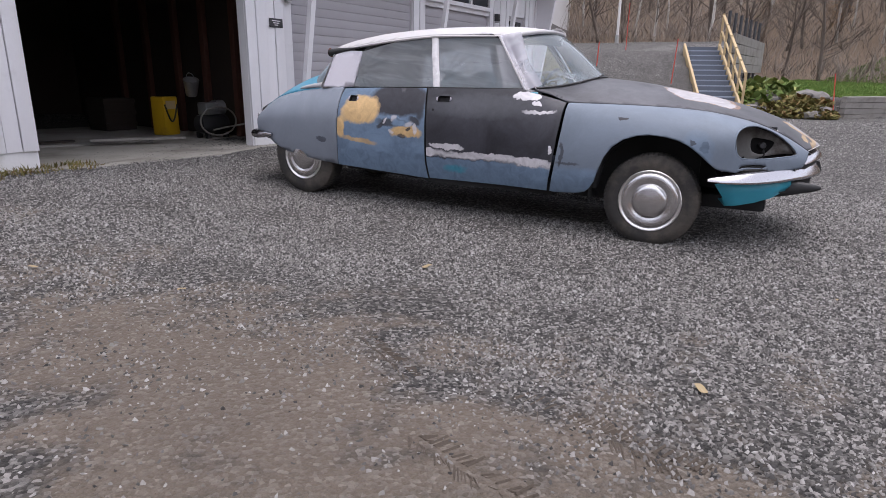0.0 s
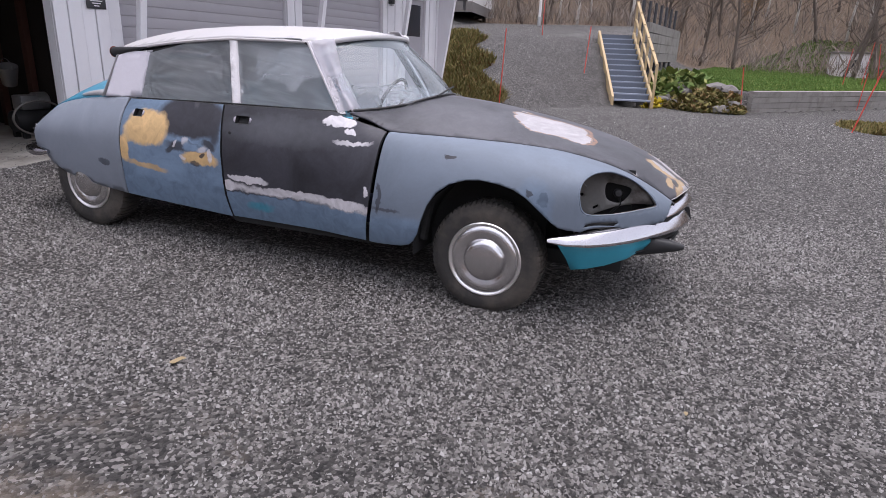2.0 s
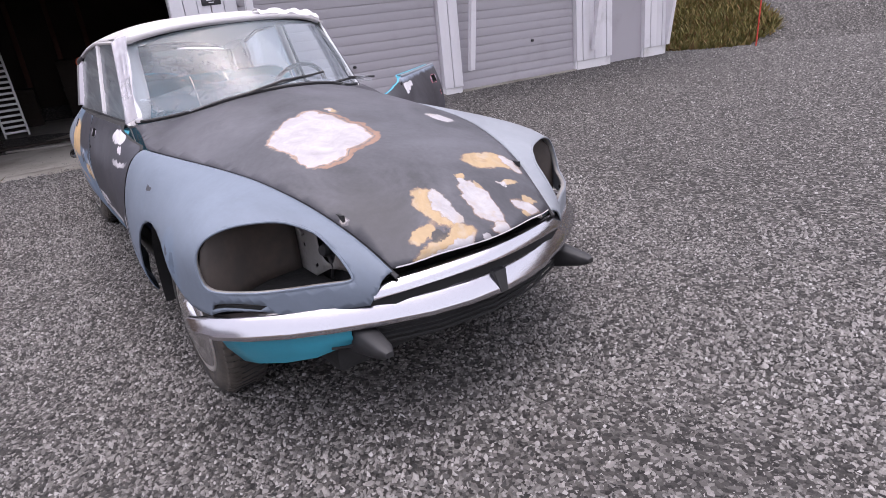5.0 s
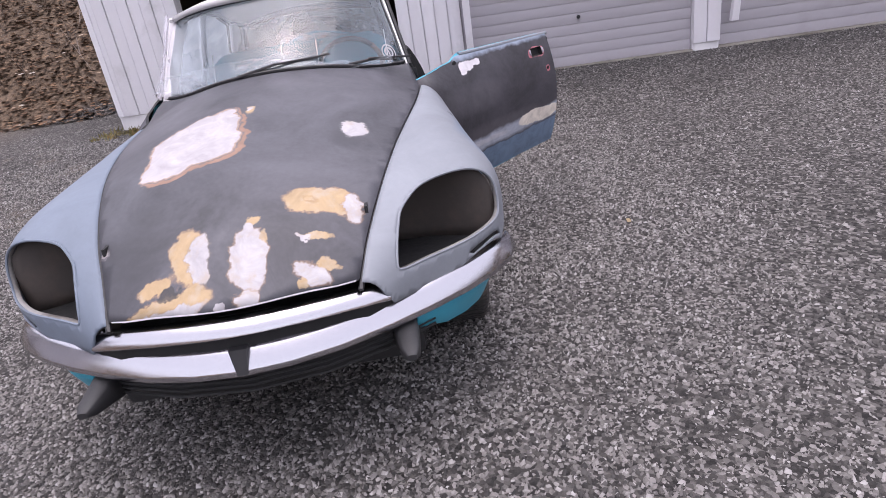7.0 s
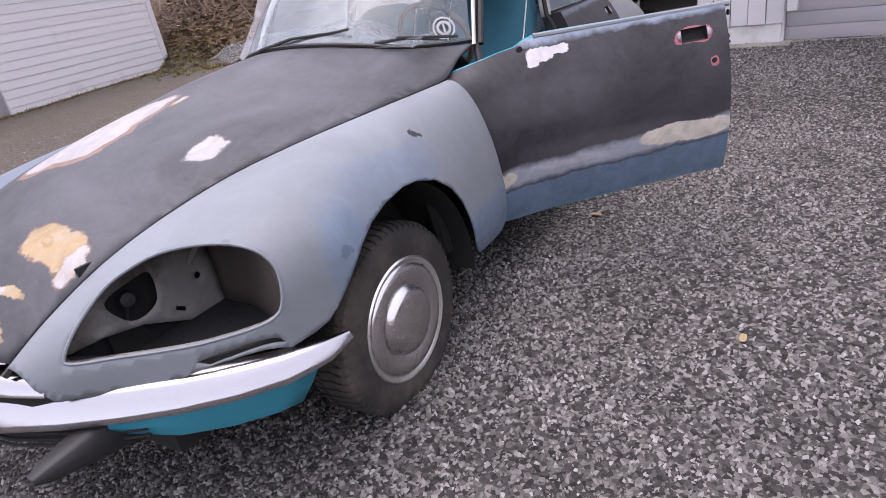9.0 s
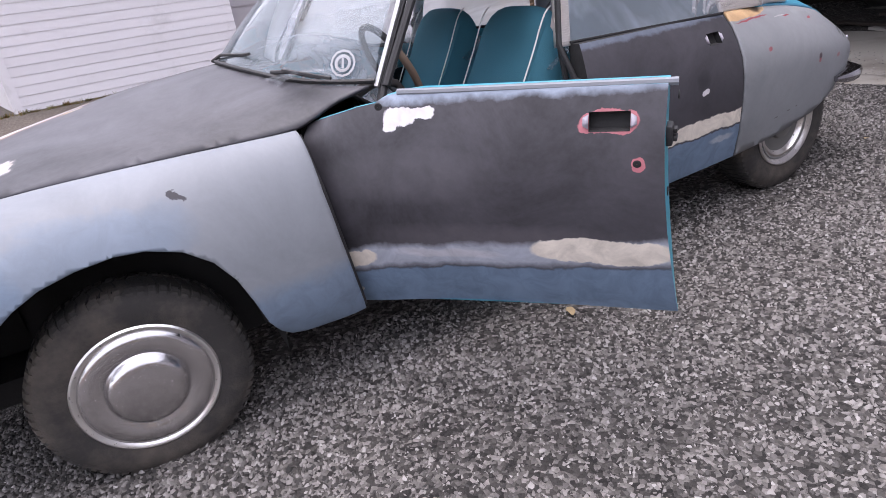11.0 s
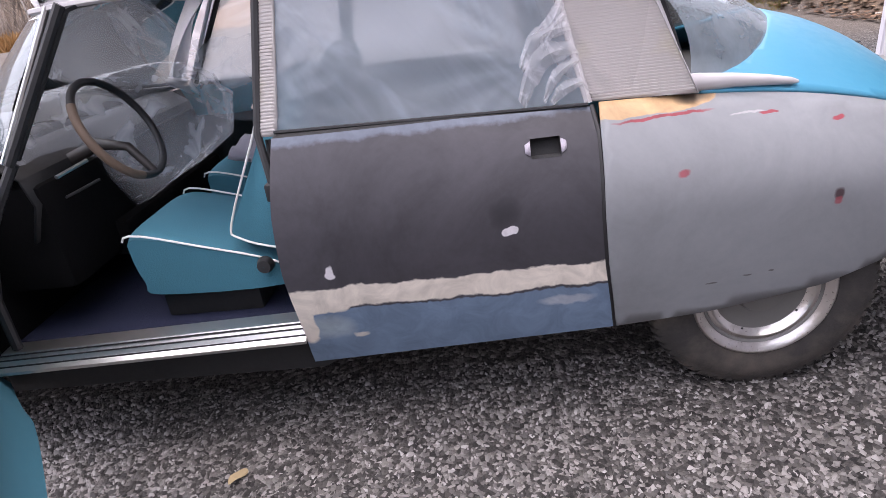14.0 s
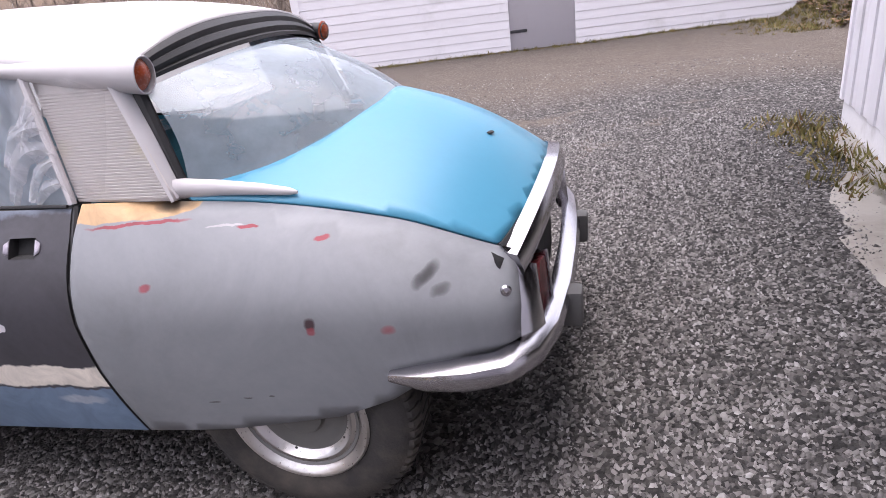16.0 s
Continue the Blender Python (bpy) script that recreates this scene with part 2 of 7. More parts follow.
m_ribbed = mat("cream_ribbed_trim", (0.56, 0.53, 0.515), 0.5, 0, 0.06, 5, 0, 60, (0.60, 0.55, 0.38), 0.68)
m_alu = mat("aluminium_strip", (0.58, 0.58, 0.58), 0.35, 1.0, 0.12, 12, 0.05, 80)
m_ring = mat("polished_rim_ring", (0.86, 0.85, 0.84), 0.3, 1.0, 0.1, 12, 0.03, 60)
m_amber = mat("amber_lens", (0.30, 0.055, 0.02), 0.25, 0, 0.2, 20)
m_redlens = mat("red_lens", (0.09, 0.012, 0.014), 0.2, 0, 0.2, 20)
m_mask = mat("masking_paper", (0.60, 0.58, 0.64), 0.7, 0, 0.06, 8, 0.3, 14)
m_tape = mat("masking_tape", (0.74, 0.72, 0.74), 0.6, 0, 0.08, 20, 0.4, 40)
m_film = film("plastic_sheet", (0.42, 0.48, 0.54), 0.72, 0.22, 0.6, (8, 8, 2.0), 38, 0.3)
m_film_right = film("masking_film", (0.46, 0.48, 0.50), 0.56, 0.26, 0.5, (2.0, 2.0, 16), 8, 0.2)
m_film_clear = film("clear_plastic_sheet", (0.50, 0.53, 0.57), 0.22, 0.18, 0.8, (9, 9, 9), 0, 0.3)
m_film_mask = film("white_masking_film", (0.58, 0.57, 0.65), 0.32, 0.4, 0.6, (8, 8, 3), 60, 0.2)
m_film_fold = film("folded_masking_film", (0.62, 0.62, 0.66), 0.42, 0.3, 0.8, (30, 30, 14), 30, 0.5)
m_film_thin = film("thin_masking_film", (0.60, 0.59, 0.62), 0.10, 0.2, 0.5, (10, 10, 2.5), 30, 0.25)
# the dust share of both panes also whitens them like reflected sky
m_glass = glass("window_glass", (0.84, 0.91, 0.95), 0.13)
m_glass_rear = glass("dusty_sky_pale_rear_glass", (0.74, 0.80, 0.82), 0.32)
# door lining darkened to hold the shade inside the cabin
m_lining_shade = mat("shade_dark_door_lining", (0.010, 0.020, 0.026), 0.8, 0, 0.3, 8, 0.2, 60)
m_tan = mat("worn_tan_grip", (0.15, 0.105, 0.075), 0.6, 0, 0.25, 14, 0.1, 60)
m_cloth = mat("grey_rag", (0.33, 0.31, 0.36), 0.9, 0, 0.15, 14, 0.5, 60)
m_redplastic = mat("red_plastic", (0.5, 0.04, 0.03), 0.4, 0, 0.1)
m_sticker = mat("white_sticker", (0.36, 0.37, 0.39), 0.5, 0, 0.05)

SIDE_GREY = Paint("grey_blue_primer", GREY_BLUE).blob(BLACK_PRIMER, 1.35, 0.905, 0.025, 0.012, 0.3).blob(LOW_BLUE, 1.62, 0.83, 0.32, 0.10, 0.5, 0.45)
SIDE_GREY.band(LOW_BLUE, 0.0, 0.60, 0.06, 0.75).blob(BLACK_PRIMER, 1.88, 0.77, 0.022, 0.016, 0.3).blob(LOW_BLUE, 1.86, 0.72, 0.10, 0.16, 0.5, 0.6)
m_wing = SIDE_GREY.done()
m_wing_right = (Paint("grey_blue_primer_rubbed", (0.140, 0.170, 0.215)).band(LOW_BLUE, 0.0, 0.575, 0.05, 0.8).blob(BLACK_PRIMER, 1.355, 0.905, 0.03, 0.014, 0.25)
                .blob(BLACK_PRIMER, 0.95, 0.64, 0.016, 0.09, 0.4, 0.8).blob(BLACK_PRIMER, 1.9, 0.75, 0.03, 0.035, 0.3, 0.9).blob(BLACK_PRIMER, 1.0, 0.585, 0.10, 0.012, 0.6, 0.7)
                .blob(LOW_BLUE, 1.85, 0.70, 0.12, 0.15, 0.6, 0.6).blob(BLACK_PRIMER, 1.83, 0.78, 0.02, 0.02, 0.4, 0.8)).done()
m_door_rf = (Paint("black_primer_door_rubbed", BLACK_PRIMER, 0.5, 0.30).band(LOW_BLUE, 0.0, 0.545, 0.012).band(FILLER, 0.545, 0.605, 0.022, 0.9, -0.02)
             .blob(FILLER, 0.32, 0.582, 0.30, 0.026, 0.3, 0.95).blob(FILLER, 0.72, 0.572, 0.15, 0.032, 0.3, 0.95).blob(FILLER, 0.0, 0.635, 0.16, 0.026, 0.2).blob(FILLER, -0.17, 0.58, 0.05, 0.03, 0.2).blob(TURQ, 0.06, 0.46, 0.12, 0.035, 0.8, 0.8)
             .blob(FILLER, 0.63, 1.035, 0.11, 0.032, 0.25).blob(FILLER, 0.72, 0.985, 0.035, 0.02, 0.25).blob(FILLER, 0.75, 0.93, 0.14, 0.014, 0.5, 0.9).blob(FILLER, 0.86, 0.66, 0.014, 0.035, 0.3)
             .blob((0.11, 0.115, 0.13), 0.25, 0.95, 0.5, 0.10, 0.9, 0.5)).done()
m_door_rr = (Paint("patched_primer_door", LOW_BLUE, 0.5, 0.2, wob=0.024).blob(BLACK_PRIMER, -0.48, 0.98, 0.30, 0.14, 0.35).blob(YELLOW, -0.84, 0.89, 0.20, 0.125, 0.3).blob(YELLOW, -0.98, 0.86, 0.09, 0.08, 0.4, 0.85)
             .blob(LOW_BLUE, -0.85, 0.735, 0.2, 0.03, 0.6, 0.7).blob(YELLOW, -0.86, 0.635, 0.21, 0.026, 0.6, 0.85, -7).blob(YELLOW, -0.38, 0.73, 0.16, 0.05, 0.4).blob(BLACK_PRIMER, -0.52, 0.80, 0.16, 0.035, 0.6, 0.9)
             .blob(FILLER, -0.50, 0.83, 0.03, 0.03, 0.6, 0.7).blob(FILLER, -0.36, 0.79, 0.05, 0.02, 0.6, 0.7).blob(BLACK_PRIMER, -0.42, 0.69, 0.05, 0.02, 0.5, 0.8)
             .blob(YELLOW, -1.05, 0.74, 0.045, 0.10, 0.4).blob(BLACK_PRIMER, -0.62, 0.78, 0.07, 0.022, 0.5, 0.9, 40).blob(FILLER, -0.585, 0.815, 0.03, 0.010, 0.5, 0.8, 50).blob(BLACK_PRIMER, -0.30, 0.815, 0.07, 0.03, 0.5, 0.9, -20)
             .blob((0.17, 0.25, 0.36), -0.45, 0.80, 0.07, 0.028, 0.5, 0.9).blob(FILLER, -0.295, 0.75, 0.022, 0.045, 0.4, 0.8).blob(BLACK_PRIMER, -0.36, 0.75, 0.03, 0.016, 0.5, 0.9, 30).blob(FILLER, -0.52, 0.735, 0.03, 0.012, 0.5, 0.7, -30).blob(BLACK_PRIMER, -0.26, 0.93, 0.05, 0.14, 0.6, 0.9).band(LOW_BLUE, 0.0, 0.56, 0.02)).done()
m_door_lf = (Paint("black_primer_door", (0.047, 0.045, 0.053), 0.48, 0.36, wob=0.016).blob((0.13, 0.12, 0.135), 0.3, 0.66, 0.45, 0.06, 0.9, 0.6).blob((0.12, 0.115, 0.13), 0.55, 0.86, 0.3, 0.09, 0.9, 0.5)
             .band((0.27, 0.32, 0.40), 1.058, 1.2, 0.02).band((0.40, 0.43, 0.50), 0.565, 0.672, 0.025, 0.92, -0.06).band(LOW_BLUE, 0.0, 0.568, 0.008, 1.0, -0.06)
             .blob(CREAM, -0.02, 0.628, 0.21, 0.046, 0.14).blob((0.50, 0.49, 0.52), 0.45, 0.60, 0.20, 0.02, 0.6, 0.7).blob(CREAM, 0.80, 0.575, 0.10, 0.036, 0.2).blob(FILLER, 0.56, 1.030, 0.055, 0.030, 0.2).blob(FILLER, 0.49, 1.038, 0.05, 0.018, 0.25).blob(FILLER, 0.59, 1.005, 0.022, 0.02, 0.3)
             .blob(PINK, -0.052, 0.998, 0.078, 0.032, 0.1).blob(PINK, -0.125, 0.895, 0.017, 0.020, 0.1)).done()
m_door_lr = (Paint("black_primer_rear_door", (0.047, 0.045, 0.053), 0.46, 0.24, wob=0.016).band((0.12, 0.14, 0.18), 1.048, 1.2, 0.012).band(CREAM, 0.57, 0.648, 0.006, 1.0, -0.01).band(LOW_BLUE, 0.0, 0.57, 0.004, 1.0, -0.005)
             .blob(FILLER, -0.835, 0.777, 0.024, 0.012, 0.15).blob((0.02, 0.02, 0.024), -0.825, 0.83, 0.05, 0.045, 0.8, 0.8).blob((0.40, 0.46, 0.47), -0.27, 0.505, 0.09, 0.05, 0.9, 0.6).blob(CREAM, -0.205, 0.52, 0.028, 0.08, 0.3).blob(CREAM, -0.27, 0.592, 0.09, 0.036, 0.3).blob(CREAM, -0.36, 0.47, 0.03, 0.012, 0.6, 0.8)
             .blob(FILLER, -0.31, 0.703, 0.016, 0.02, 0.4).blob((0.42, 0.45, 0.5), -0.98, 0.53, 0.09, 0.018, 0.6, 0.7)).done()
m_quarter_l = (Paint("grey_primer_quarter", (0.215, 0.225, 0.24), 0.5, 0.09, wob=0.008).blob((0.06, 0.055, 0.055), -1.40, 0.535, 0.018, 0.003, 0.5, 0.8).blob((0.06, 0.055, 0.055), -1.50, 0.550, 0.014, 0.003, 0.5, 0.8).blob((0.06, 0.055, 0.055), -1.57, 0.560, 0.010, 0.003, 0.5, 0.8).blob((0.50, 0.33, 0.18), -1.17, 1.068, 0.13, 0.046, 0.08).blob((0.50, 0.33, 0.18), -1.29, 1.062, 0.14, 0.042, 0.10)
               .blob(RED, -1.27, 1.015, 0.15, 0.004, 0.5).blob((0.42, 0.40, 0.42), -1.50, 0.998, 0.05, 0.003, 0.4, 0.8).blob(RED, -1.56, 0.993, 0.03, 0.004, 0.4).blob(RED, -1.305, 0.876, 0.018, 0.011, 0.6, 0.85)
               .blob(RED, -1.75, 0.955, 0.020, 0.006, 0.5).blob((0.05, 0.03, 0.035), -1.725, 0.775, 0.016, 0.02, 0.6).blob(RED, -1.725, 0.755, 0.014, 0.014, 0.6, 0.8).blob(RED, -1.91, 0.75, 0.018, 0.013, 0.9, 0.8)
               .blob((0.03, 0.03, 0.032), -2.0, 0.86, 0.036, 0.018, 0.8, 0.95, -35).blob((0.05, 0.05, 0.05), -2.035, 0.825, 0.024, 0.014, 0.9, 0.85).blob((0.05, 0.05, 0.05), -1.36, 1.05, 0.06, 0.02, 0.7, 0.8)).done()
m_quarter_r = Paint("grey_blue_primer_quarter", (0.20, 0.225, 0.27), 0.5, 0.06).blob((0.06, 0.07, 0.09), -1.28, 0.62, 0.06, 0.022, 0.4, 0.9).done()
# bonnet copies of the side fillers, darkened to offset the stronger light from above
FILL_TOPLIT, YELLOW_TOPLIT, WHITE_TOPLIT, RING = (0.36, 0.345, 0.36), (0.36, 0.255, 0.14), (0.37, 0.35, 0.365), (0.27, 0.17, 0.11)
HOOD = Paint("dark_primer_bonnet", (0.060, 0.060, 0.070), 0.5, 0.3, "XY", 0.030)
HOOD.sanded({FILL_TOPLIT: (0.34, 0.28, 0.22), YELLOW_TOPLIT: (0.36, 0.31, 0.25), WHITE_TOPLIT: (0.31, 0.295, 0.31)})
HOOD.blob((0.10, 0.10, 0.115), 1.35, 0.3, 0.3, 0.3, 0.9, 0.6).blob((0.115, 0.115, 0.13), 1.25, -0.45, 0.35, 0.25, 0.9, 0.7).blob((0.032, 0.032, 0.036), 2.35, -0.3, 0.2, 0.12, 0.9, 0.6)
# the large pale patch with its feathered ring
for cx_, cy_, ra_, rb_, tn_ in ((1.785, -0.205, 0.20, 0.17, 12), (1.63, -0.17, 0.10, 0.11, 25), (1.93, -0.27, 0.09, 0.09, 0)):
    HOOD.blob((0.26, 0.15, 0.10), cx_ + 0.012, cy_ + 0.014, ra_ + 0.022, rb_ + 0.018, 0.05, 0.9, tn_)
for gap_, tone_ in ((0.014, (0.11, 0.10, 0.105)), (0.008, (0.30, 0.21, 0.16)), (0.0, WHITE_TOPLIT)):
    for cx_, cy_, ra_, rb_, tn_ in ((1.785, -0.205, 0.20, 0.17, 12), (1.63, -0.17, 0.10, 0.11, 25), (1.93, -0.27, 0.09, 0.09, 0)):
        HOOD.blob(tone_, cx_, cy_, ra_ + gap_, rb_ + gap_, 0.05, 1.0, tn_)
HOOD.blob(YELLOW_TOPLIT, 1.565, -0.015, 0.045, 0.022, 0.5).blob(FILL_TOPLIT, 1.56, -0.02, 0.02, 0.015, 0.5)
HOOD.blob((0.03, 0.03, 0.035), 1.90, 0.35, 0.09, 0.06, 0.8, 0.7).patch(FILL_TOPLIT, 1.82, 0.39, 0.065, 0.05, (0.13, 0.125, 0.13), 0.008, 0.2)
# sanded filler spots towards the nose
HOOD.patch(YELLOW_TOPLIT, 2.262, 0.265, 0.058, 0.105, RING, 0.006, 0.14).blob((0.27, 0.17, 0.08), 2.262, 0.235, 0.022, 0.03, 0.6, 0.7).blob(YELLOW_TOPLIT, 2.258, 0.232, 0.012, 0.02, 0.5).patch(FILL_TOPLIT, 2.285, 0.36, 0.05, 0.032, RING, 0.005, 0.25)
HOOD.blob(YELLOW_TOPLIT, 2.39, 0.255, 0.014, 0.055, 0.4).blob(FILL_TOPLIT, 2.392, 0.22, 0.012, 0.02, 0.4)
HOOD.patch(FILL_TOPLIT, 2.51, 0.235, 0.036, 0.055, RING, 0.006, 0.25).blob(YELLOW_TOPLIT, 2.47, 0.285, 0.024, 0.028, 0.4).blob(YELLOW_TOPLIT, 2.54, 0.195, 0.014, 0.02, 0.4)
HOOD.patch(FILL_TOPLIT, 2.455, 0.058, 0.092, 0.052, RING, 0.005, 0.18).blob(YELLOW_TOPLIT, 2.335, 0.065, 0.020, 0.026, 0.4).blob(FILL_TOPLIT, 2.36, 0.055, 0.02, 0.015, 0.4).blob(YELLOW_TOPLIT, 2.40, 0.105, 0.022, 0.014, 0.5, 0.8).patch(FILL_TOPLIT, 2.565, 0.055, 0.03, 0.032, RING, 0.004, 0.25)
HOOD.patch(YELLOW_TOPLIT, 2.42, -0.115, 0.085, 0.052, RING, 0.005, 0.2, 20).patch(YELLOW_TOPLIT, 2.475, -0.205, 0.022, 0.055, RING, 0.004, 0.3).patch(FILL_TOPLIT, 2.435, -0.082, 0.08, 0.036, (0.2, 0.16, 0.13), 0.004, 0.25, 10)
HOOD.patch(YELLOW_TOPLIT, 2.545, -0.175, 0.038, 0.14, RING, 0.005, 0.2).blob((0.035, 0.033, 0.035), 2.505, -0.165, 0.015, 0.035, 0.4, 0.9).patch(FILL_TOPLIT, 2.565, -0.20, 0.022, 0.15, RING, 0.003, 0.3).blob(YELLOW_TOPLIT, 2.525, -0.10, 0.03, 0.03, 0.35)
HOOD.patch(FILL_TOPLIT, 2.30, -0.40, 0.015, 0.012, (0.16, 0.15, 0.16), 0.006, 0.15).blob(FILL_TOPLIT, 2.585, -0.02, 0.014, 0.014, 0.2)
m_hood = HOOD.done()

# ---- outdoor materials ----
def gravel_mat(name):
    m, n, l, b = nodes_of(name)
    tc = n.new("ShaderNodeTexCoord").outputs["Object"]
    v = n.new("ShaderNodeTexVoronoi")
    v.inputs["Scale"].default_value = 62
    l.new(tc, v.inputs["Vector"])
    v2 = n.new("ShaderNodeTexVoronoi")
    v2.inputs["Scale"].default_value = 150
    l.new(tc, v2.inputs["Vector"])
    bw = n.new("ShaderNodeSeparateColor")
    l.new(v.outputs["Color"], bw.inputs[0])
    r = n.new("ShaderNodeValToRGB")
    e = r.color_ramp.elements
    e[0].color, e[1].color = (0.018, 0.017, 0.017, 1), (0.27, 0.255, 0.25, 1)
    e.new(0.5).color = (0.06, 0.056, 0.054, 1)
    e.new(0.85).color = (0.145, 0.138, 0.133, 1)
    l.new(bw.outputs[0], r.inputs[0])
    big = noise_node(n, l, tc, 0.55, 7, 0.62)
    mid = noise_node(n, l, tc, 3.0, 6, 0.6)
    sep = n.new("ShaderNodeSeparateXYZ")
    l.new(tc, sep.inputs[0])

    def f(op, a, c, clamp=False):
        x = n.new("ShaderNodeMath")
        x.operation, x.use_clamp = op, clamp
        for i, q in enumerate((a, c)):
            if hasattr(q, "is_linked"):
                l.new(q, x.inputs[i])
            else:
                x.inputs[i].default_value = q
        return x.outputs[0]
    # trodden sandy soil lies in the yard's middle and along the far house
    ex, ey = f("POWER", f("ABSOLUTE", f("DIVIDE", f("SUBTRACT", sep.outputs["X"], 0.6), 3.0), 0), 2), f("POWER", f("ABSOLUTE", f("DIVIDE", f("ADD", sep.outputs["Y"], 3.65), 1.0), 0), 2)
    oval = f("SUBTRACT", 1.0, f("SQRT", f("ADD", ex, ey), 0))
    rough_ = f("MULTIPLY", f("SUBTRACT", f("ADD", f("MULTIPLY", big.outputs[0], 0.45), f("MULTIPLY", mid.outputs[0], 0.55)), 0.5), 6.5)
    sand = f("MULTIPLY", f("ADD", f("ADD", oval, rough_), 0.12), 1.5, True)
    far = f("MULTIPLY", f("DIVIDE", f("SUBTRACT", -4.3, sep.outputs["Y"]), 1.2, True), 0.85)
    sand = f("MAXIMUM", sand, far)
    fine = noise_node(n, l, tc, 90, 4, 0.7)
    soil = mixed(n, l, fine.outputs[0], (0.085, 0.068, 0.054), (0.20, 0.162, 0.13))
    col = mixed(n, l, f("MULTIPLY", sand, 0.72), r.outputs[0], soil)
    tone = mixed(n, l, mid.outputs[0], (0.72, 0.72, 0.72), (1.1, 1.09, 1.07))
    col = mixed(n, l, 1.0, col, tone, "MULTIPLY")
    # leaf litter on the wooded banks, moss along the walls
    lit = f("MULTIPLY", f("DIVIDE", f("SUBTRACT", -5.5, f("ADD", sep.outputs["X"], f("MULTIPLY", mid.outputs[0], 0.5))), 0.3, True), f("DIVIDE", f("SUBTRACT", -2.6, sep.outputs["Y"]), 0.4, True))
    woods = f("MAXIMUM", f("DIVIDE", f("SUBTRACT", sep.outputs["Y"], 29.0), 2.0, True), f("DIVIDE", f("SUBTRACT", -27.0, sep.outputs["Y"]), 1.5, True))
    lit = f("MAXIMUM", lit, woods)
    leaf = noise_node(n, l, tc, 14, 6, 0.75)
    lr = n.new("ShaderNodeValToRGB")
    lr.color_ramp.elements[0].color, lr.color_ramp.elements[1].color = (0.055, 0.043, 0.034, 1), (0.21, 0.145, 0.095, 1)
    lr.color_ramp.elements[0].position, lr.color_ramp.elements[1].position = 0.3, 0.72
    l.new(leaf.outputs[0], lr.inputs[0])
    col = mixed(n, l, lit, col, lr.outputs[0])
    l.new(col, b.inputs["Base Color"])
    b.inputs["Roughness"].default_value = 0.88
    b.inputs["Specular IOR Level"].default_value = 0.3
    h = f("ADD", f("MULTIPLY", v.outputs["Distance"], -1.0), f("MULTIPLY", v2.outputs["Distance"], -0.4))
    bp = n.new("ShaderNodeBump")
    bp.inputs["Strength"].default_value, bp.inputs["Distance"].default_value = 0.9, 0.012
    l.new(f("ADD", h, f("MULTIPLY", fine.outputs[0], 0.3)), bp.inputs["Height"]), l.new(bp.outputs[0], b.inputs["Normal"])
    return m


def island_mat(name, stops, rough=0.85, spec=0.35):
    """Each loose bit of one mesh takes its own tone."""
    m, n, l, b = nodes_of(name)
    g = n.new("ShaderNodeNewGeometry")
    r = n.new("ShaderNodeValToRGB")
    e = r.color_ramp.elements
    e[0].position, e[0].color = stops[0][0], (*stops[0][1], 1)
    e[1].position, e[1].color = stops[-1][0], (*stops[-1][1], 1)
    for p, c in stops[1:-1]:
        e.new(p).color = (*c, 1)
    l.new(g.outputs["Random Per Island"], r.inputs[0])
    tc = n.new("ShaderNodeTexCoord").outputs["Object"]
    fine = noise_node(n, l, tc, 160, 3)
    l.new(mixed(n, l, 0.6, r.outputs[0], mixed(n, l, fine.outputs[0], (0.7, 0.7, 0.7), (1.25, 1.25, 1.25)), "MULTIPLY"), b.inputs["Base Color"])
    b.inputs["Roughness"].default_value, b.inputs["Specular IOR Level"].default_value = rough, spec
    return m


m_ground = gravel_mat("gravel_yard")
m_stones = island_mat("crushed_stone", [(0.0, (0.026, 0.025, 0.025)), (0.25, (0.070, 0.066, 0.065)), (0.5, (0.145, 0.137, 0.133)), (0.78, (0.215, 0.205, 0.199)), (0.94, (0.275, 0.265, 0.258)), (1.0, (0.36, 0.35, 0.345))])
m_grass = island_mat("lawn_blades", [(0.0, (0.055, 0.115, 0.02)), (0.6, (0.10, 0.19, 0.03)), (1.0, (0.20, 0.23, 0.07))])
m_bankgrass = island_mat("autumn_bank_grass", [(0.0, (0.075, 0.07, 0.02)), (0.5, (0.15, 0.135, 0.04)), (0.85, (0.23, 0.17, 0.07)), (1.0, (0.13, 0.06, 0.025))])
m_drygrass = island_mat("dry_straw", [(0.0, (0.16, 0.085, 0.03)), (0.6, (0.30, 0.16, 0.055)), (1.0, (0.42, 0.26, 0.12))])
m_brush = island_mat("bare_brushwood", [(0.0, (0.13, 0.105, 0.09)), (0.6, (0.21, 0.175, 0.15)), (1.0, (0.34, 0.29, 0.25))])
m_litter = island_mat("fallen_leaves", [(0.0, (0.045, 0.025, 0.015)), (0.6, (0.14, 0.075, 0.04)), (0.95, (0.24, 0.15, 0.09)), (1.0, (0.40, 0.36, 0.32))])
m_orange = island_mat("orange_leaves", [(0.0, (0.22, 0.10, 0.02)), (1.0, (0.42, 0.25, 0.06))])
m_green = island_mat("broad_green_leaves", [(0.0, (0.06, 0.10, 0.02)), (0.6, (0.13, 0.19, 0.05)), (1.0, (0.32, 0.33, 0.12))])
m_yellow = island_mat("yellow_leaves", [(0.0, (0.36, 0.27, 0.02)), (1.0, (0.62, 0.50, 0.05))])
m_fir = island_mat("dark_fir_needles", [(0.0, (0.010, 0.018, 0.010)), (1.0, (0.03, 0.042, 0.02))])
m_bark = mat("brown_bark", (0.10, 0.08, 0.066), 0.9, 0, 0.4, 5, 0.6, 40)
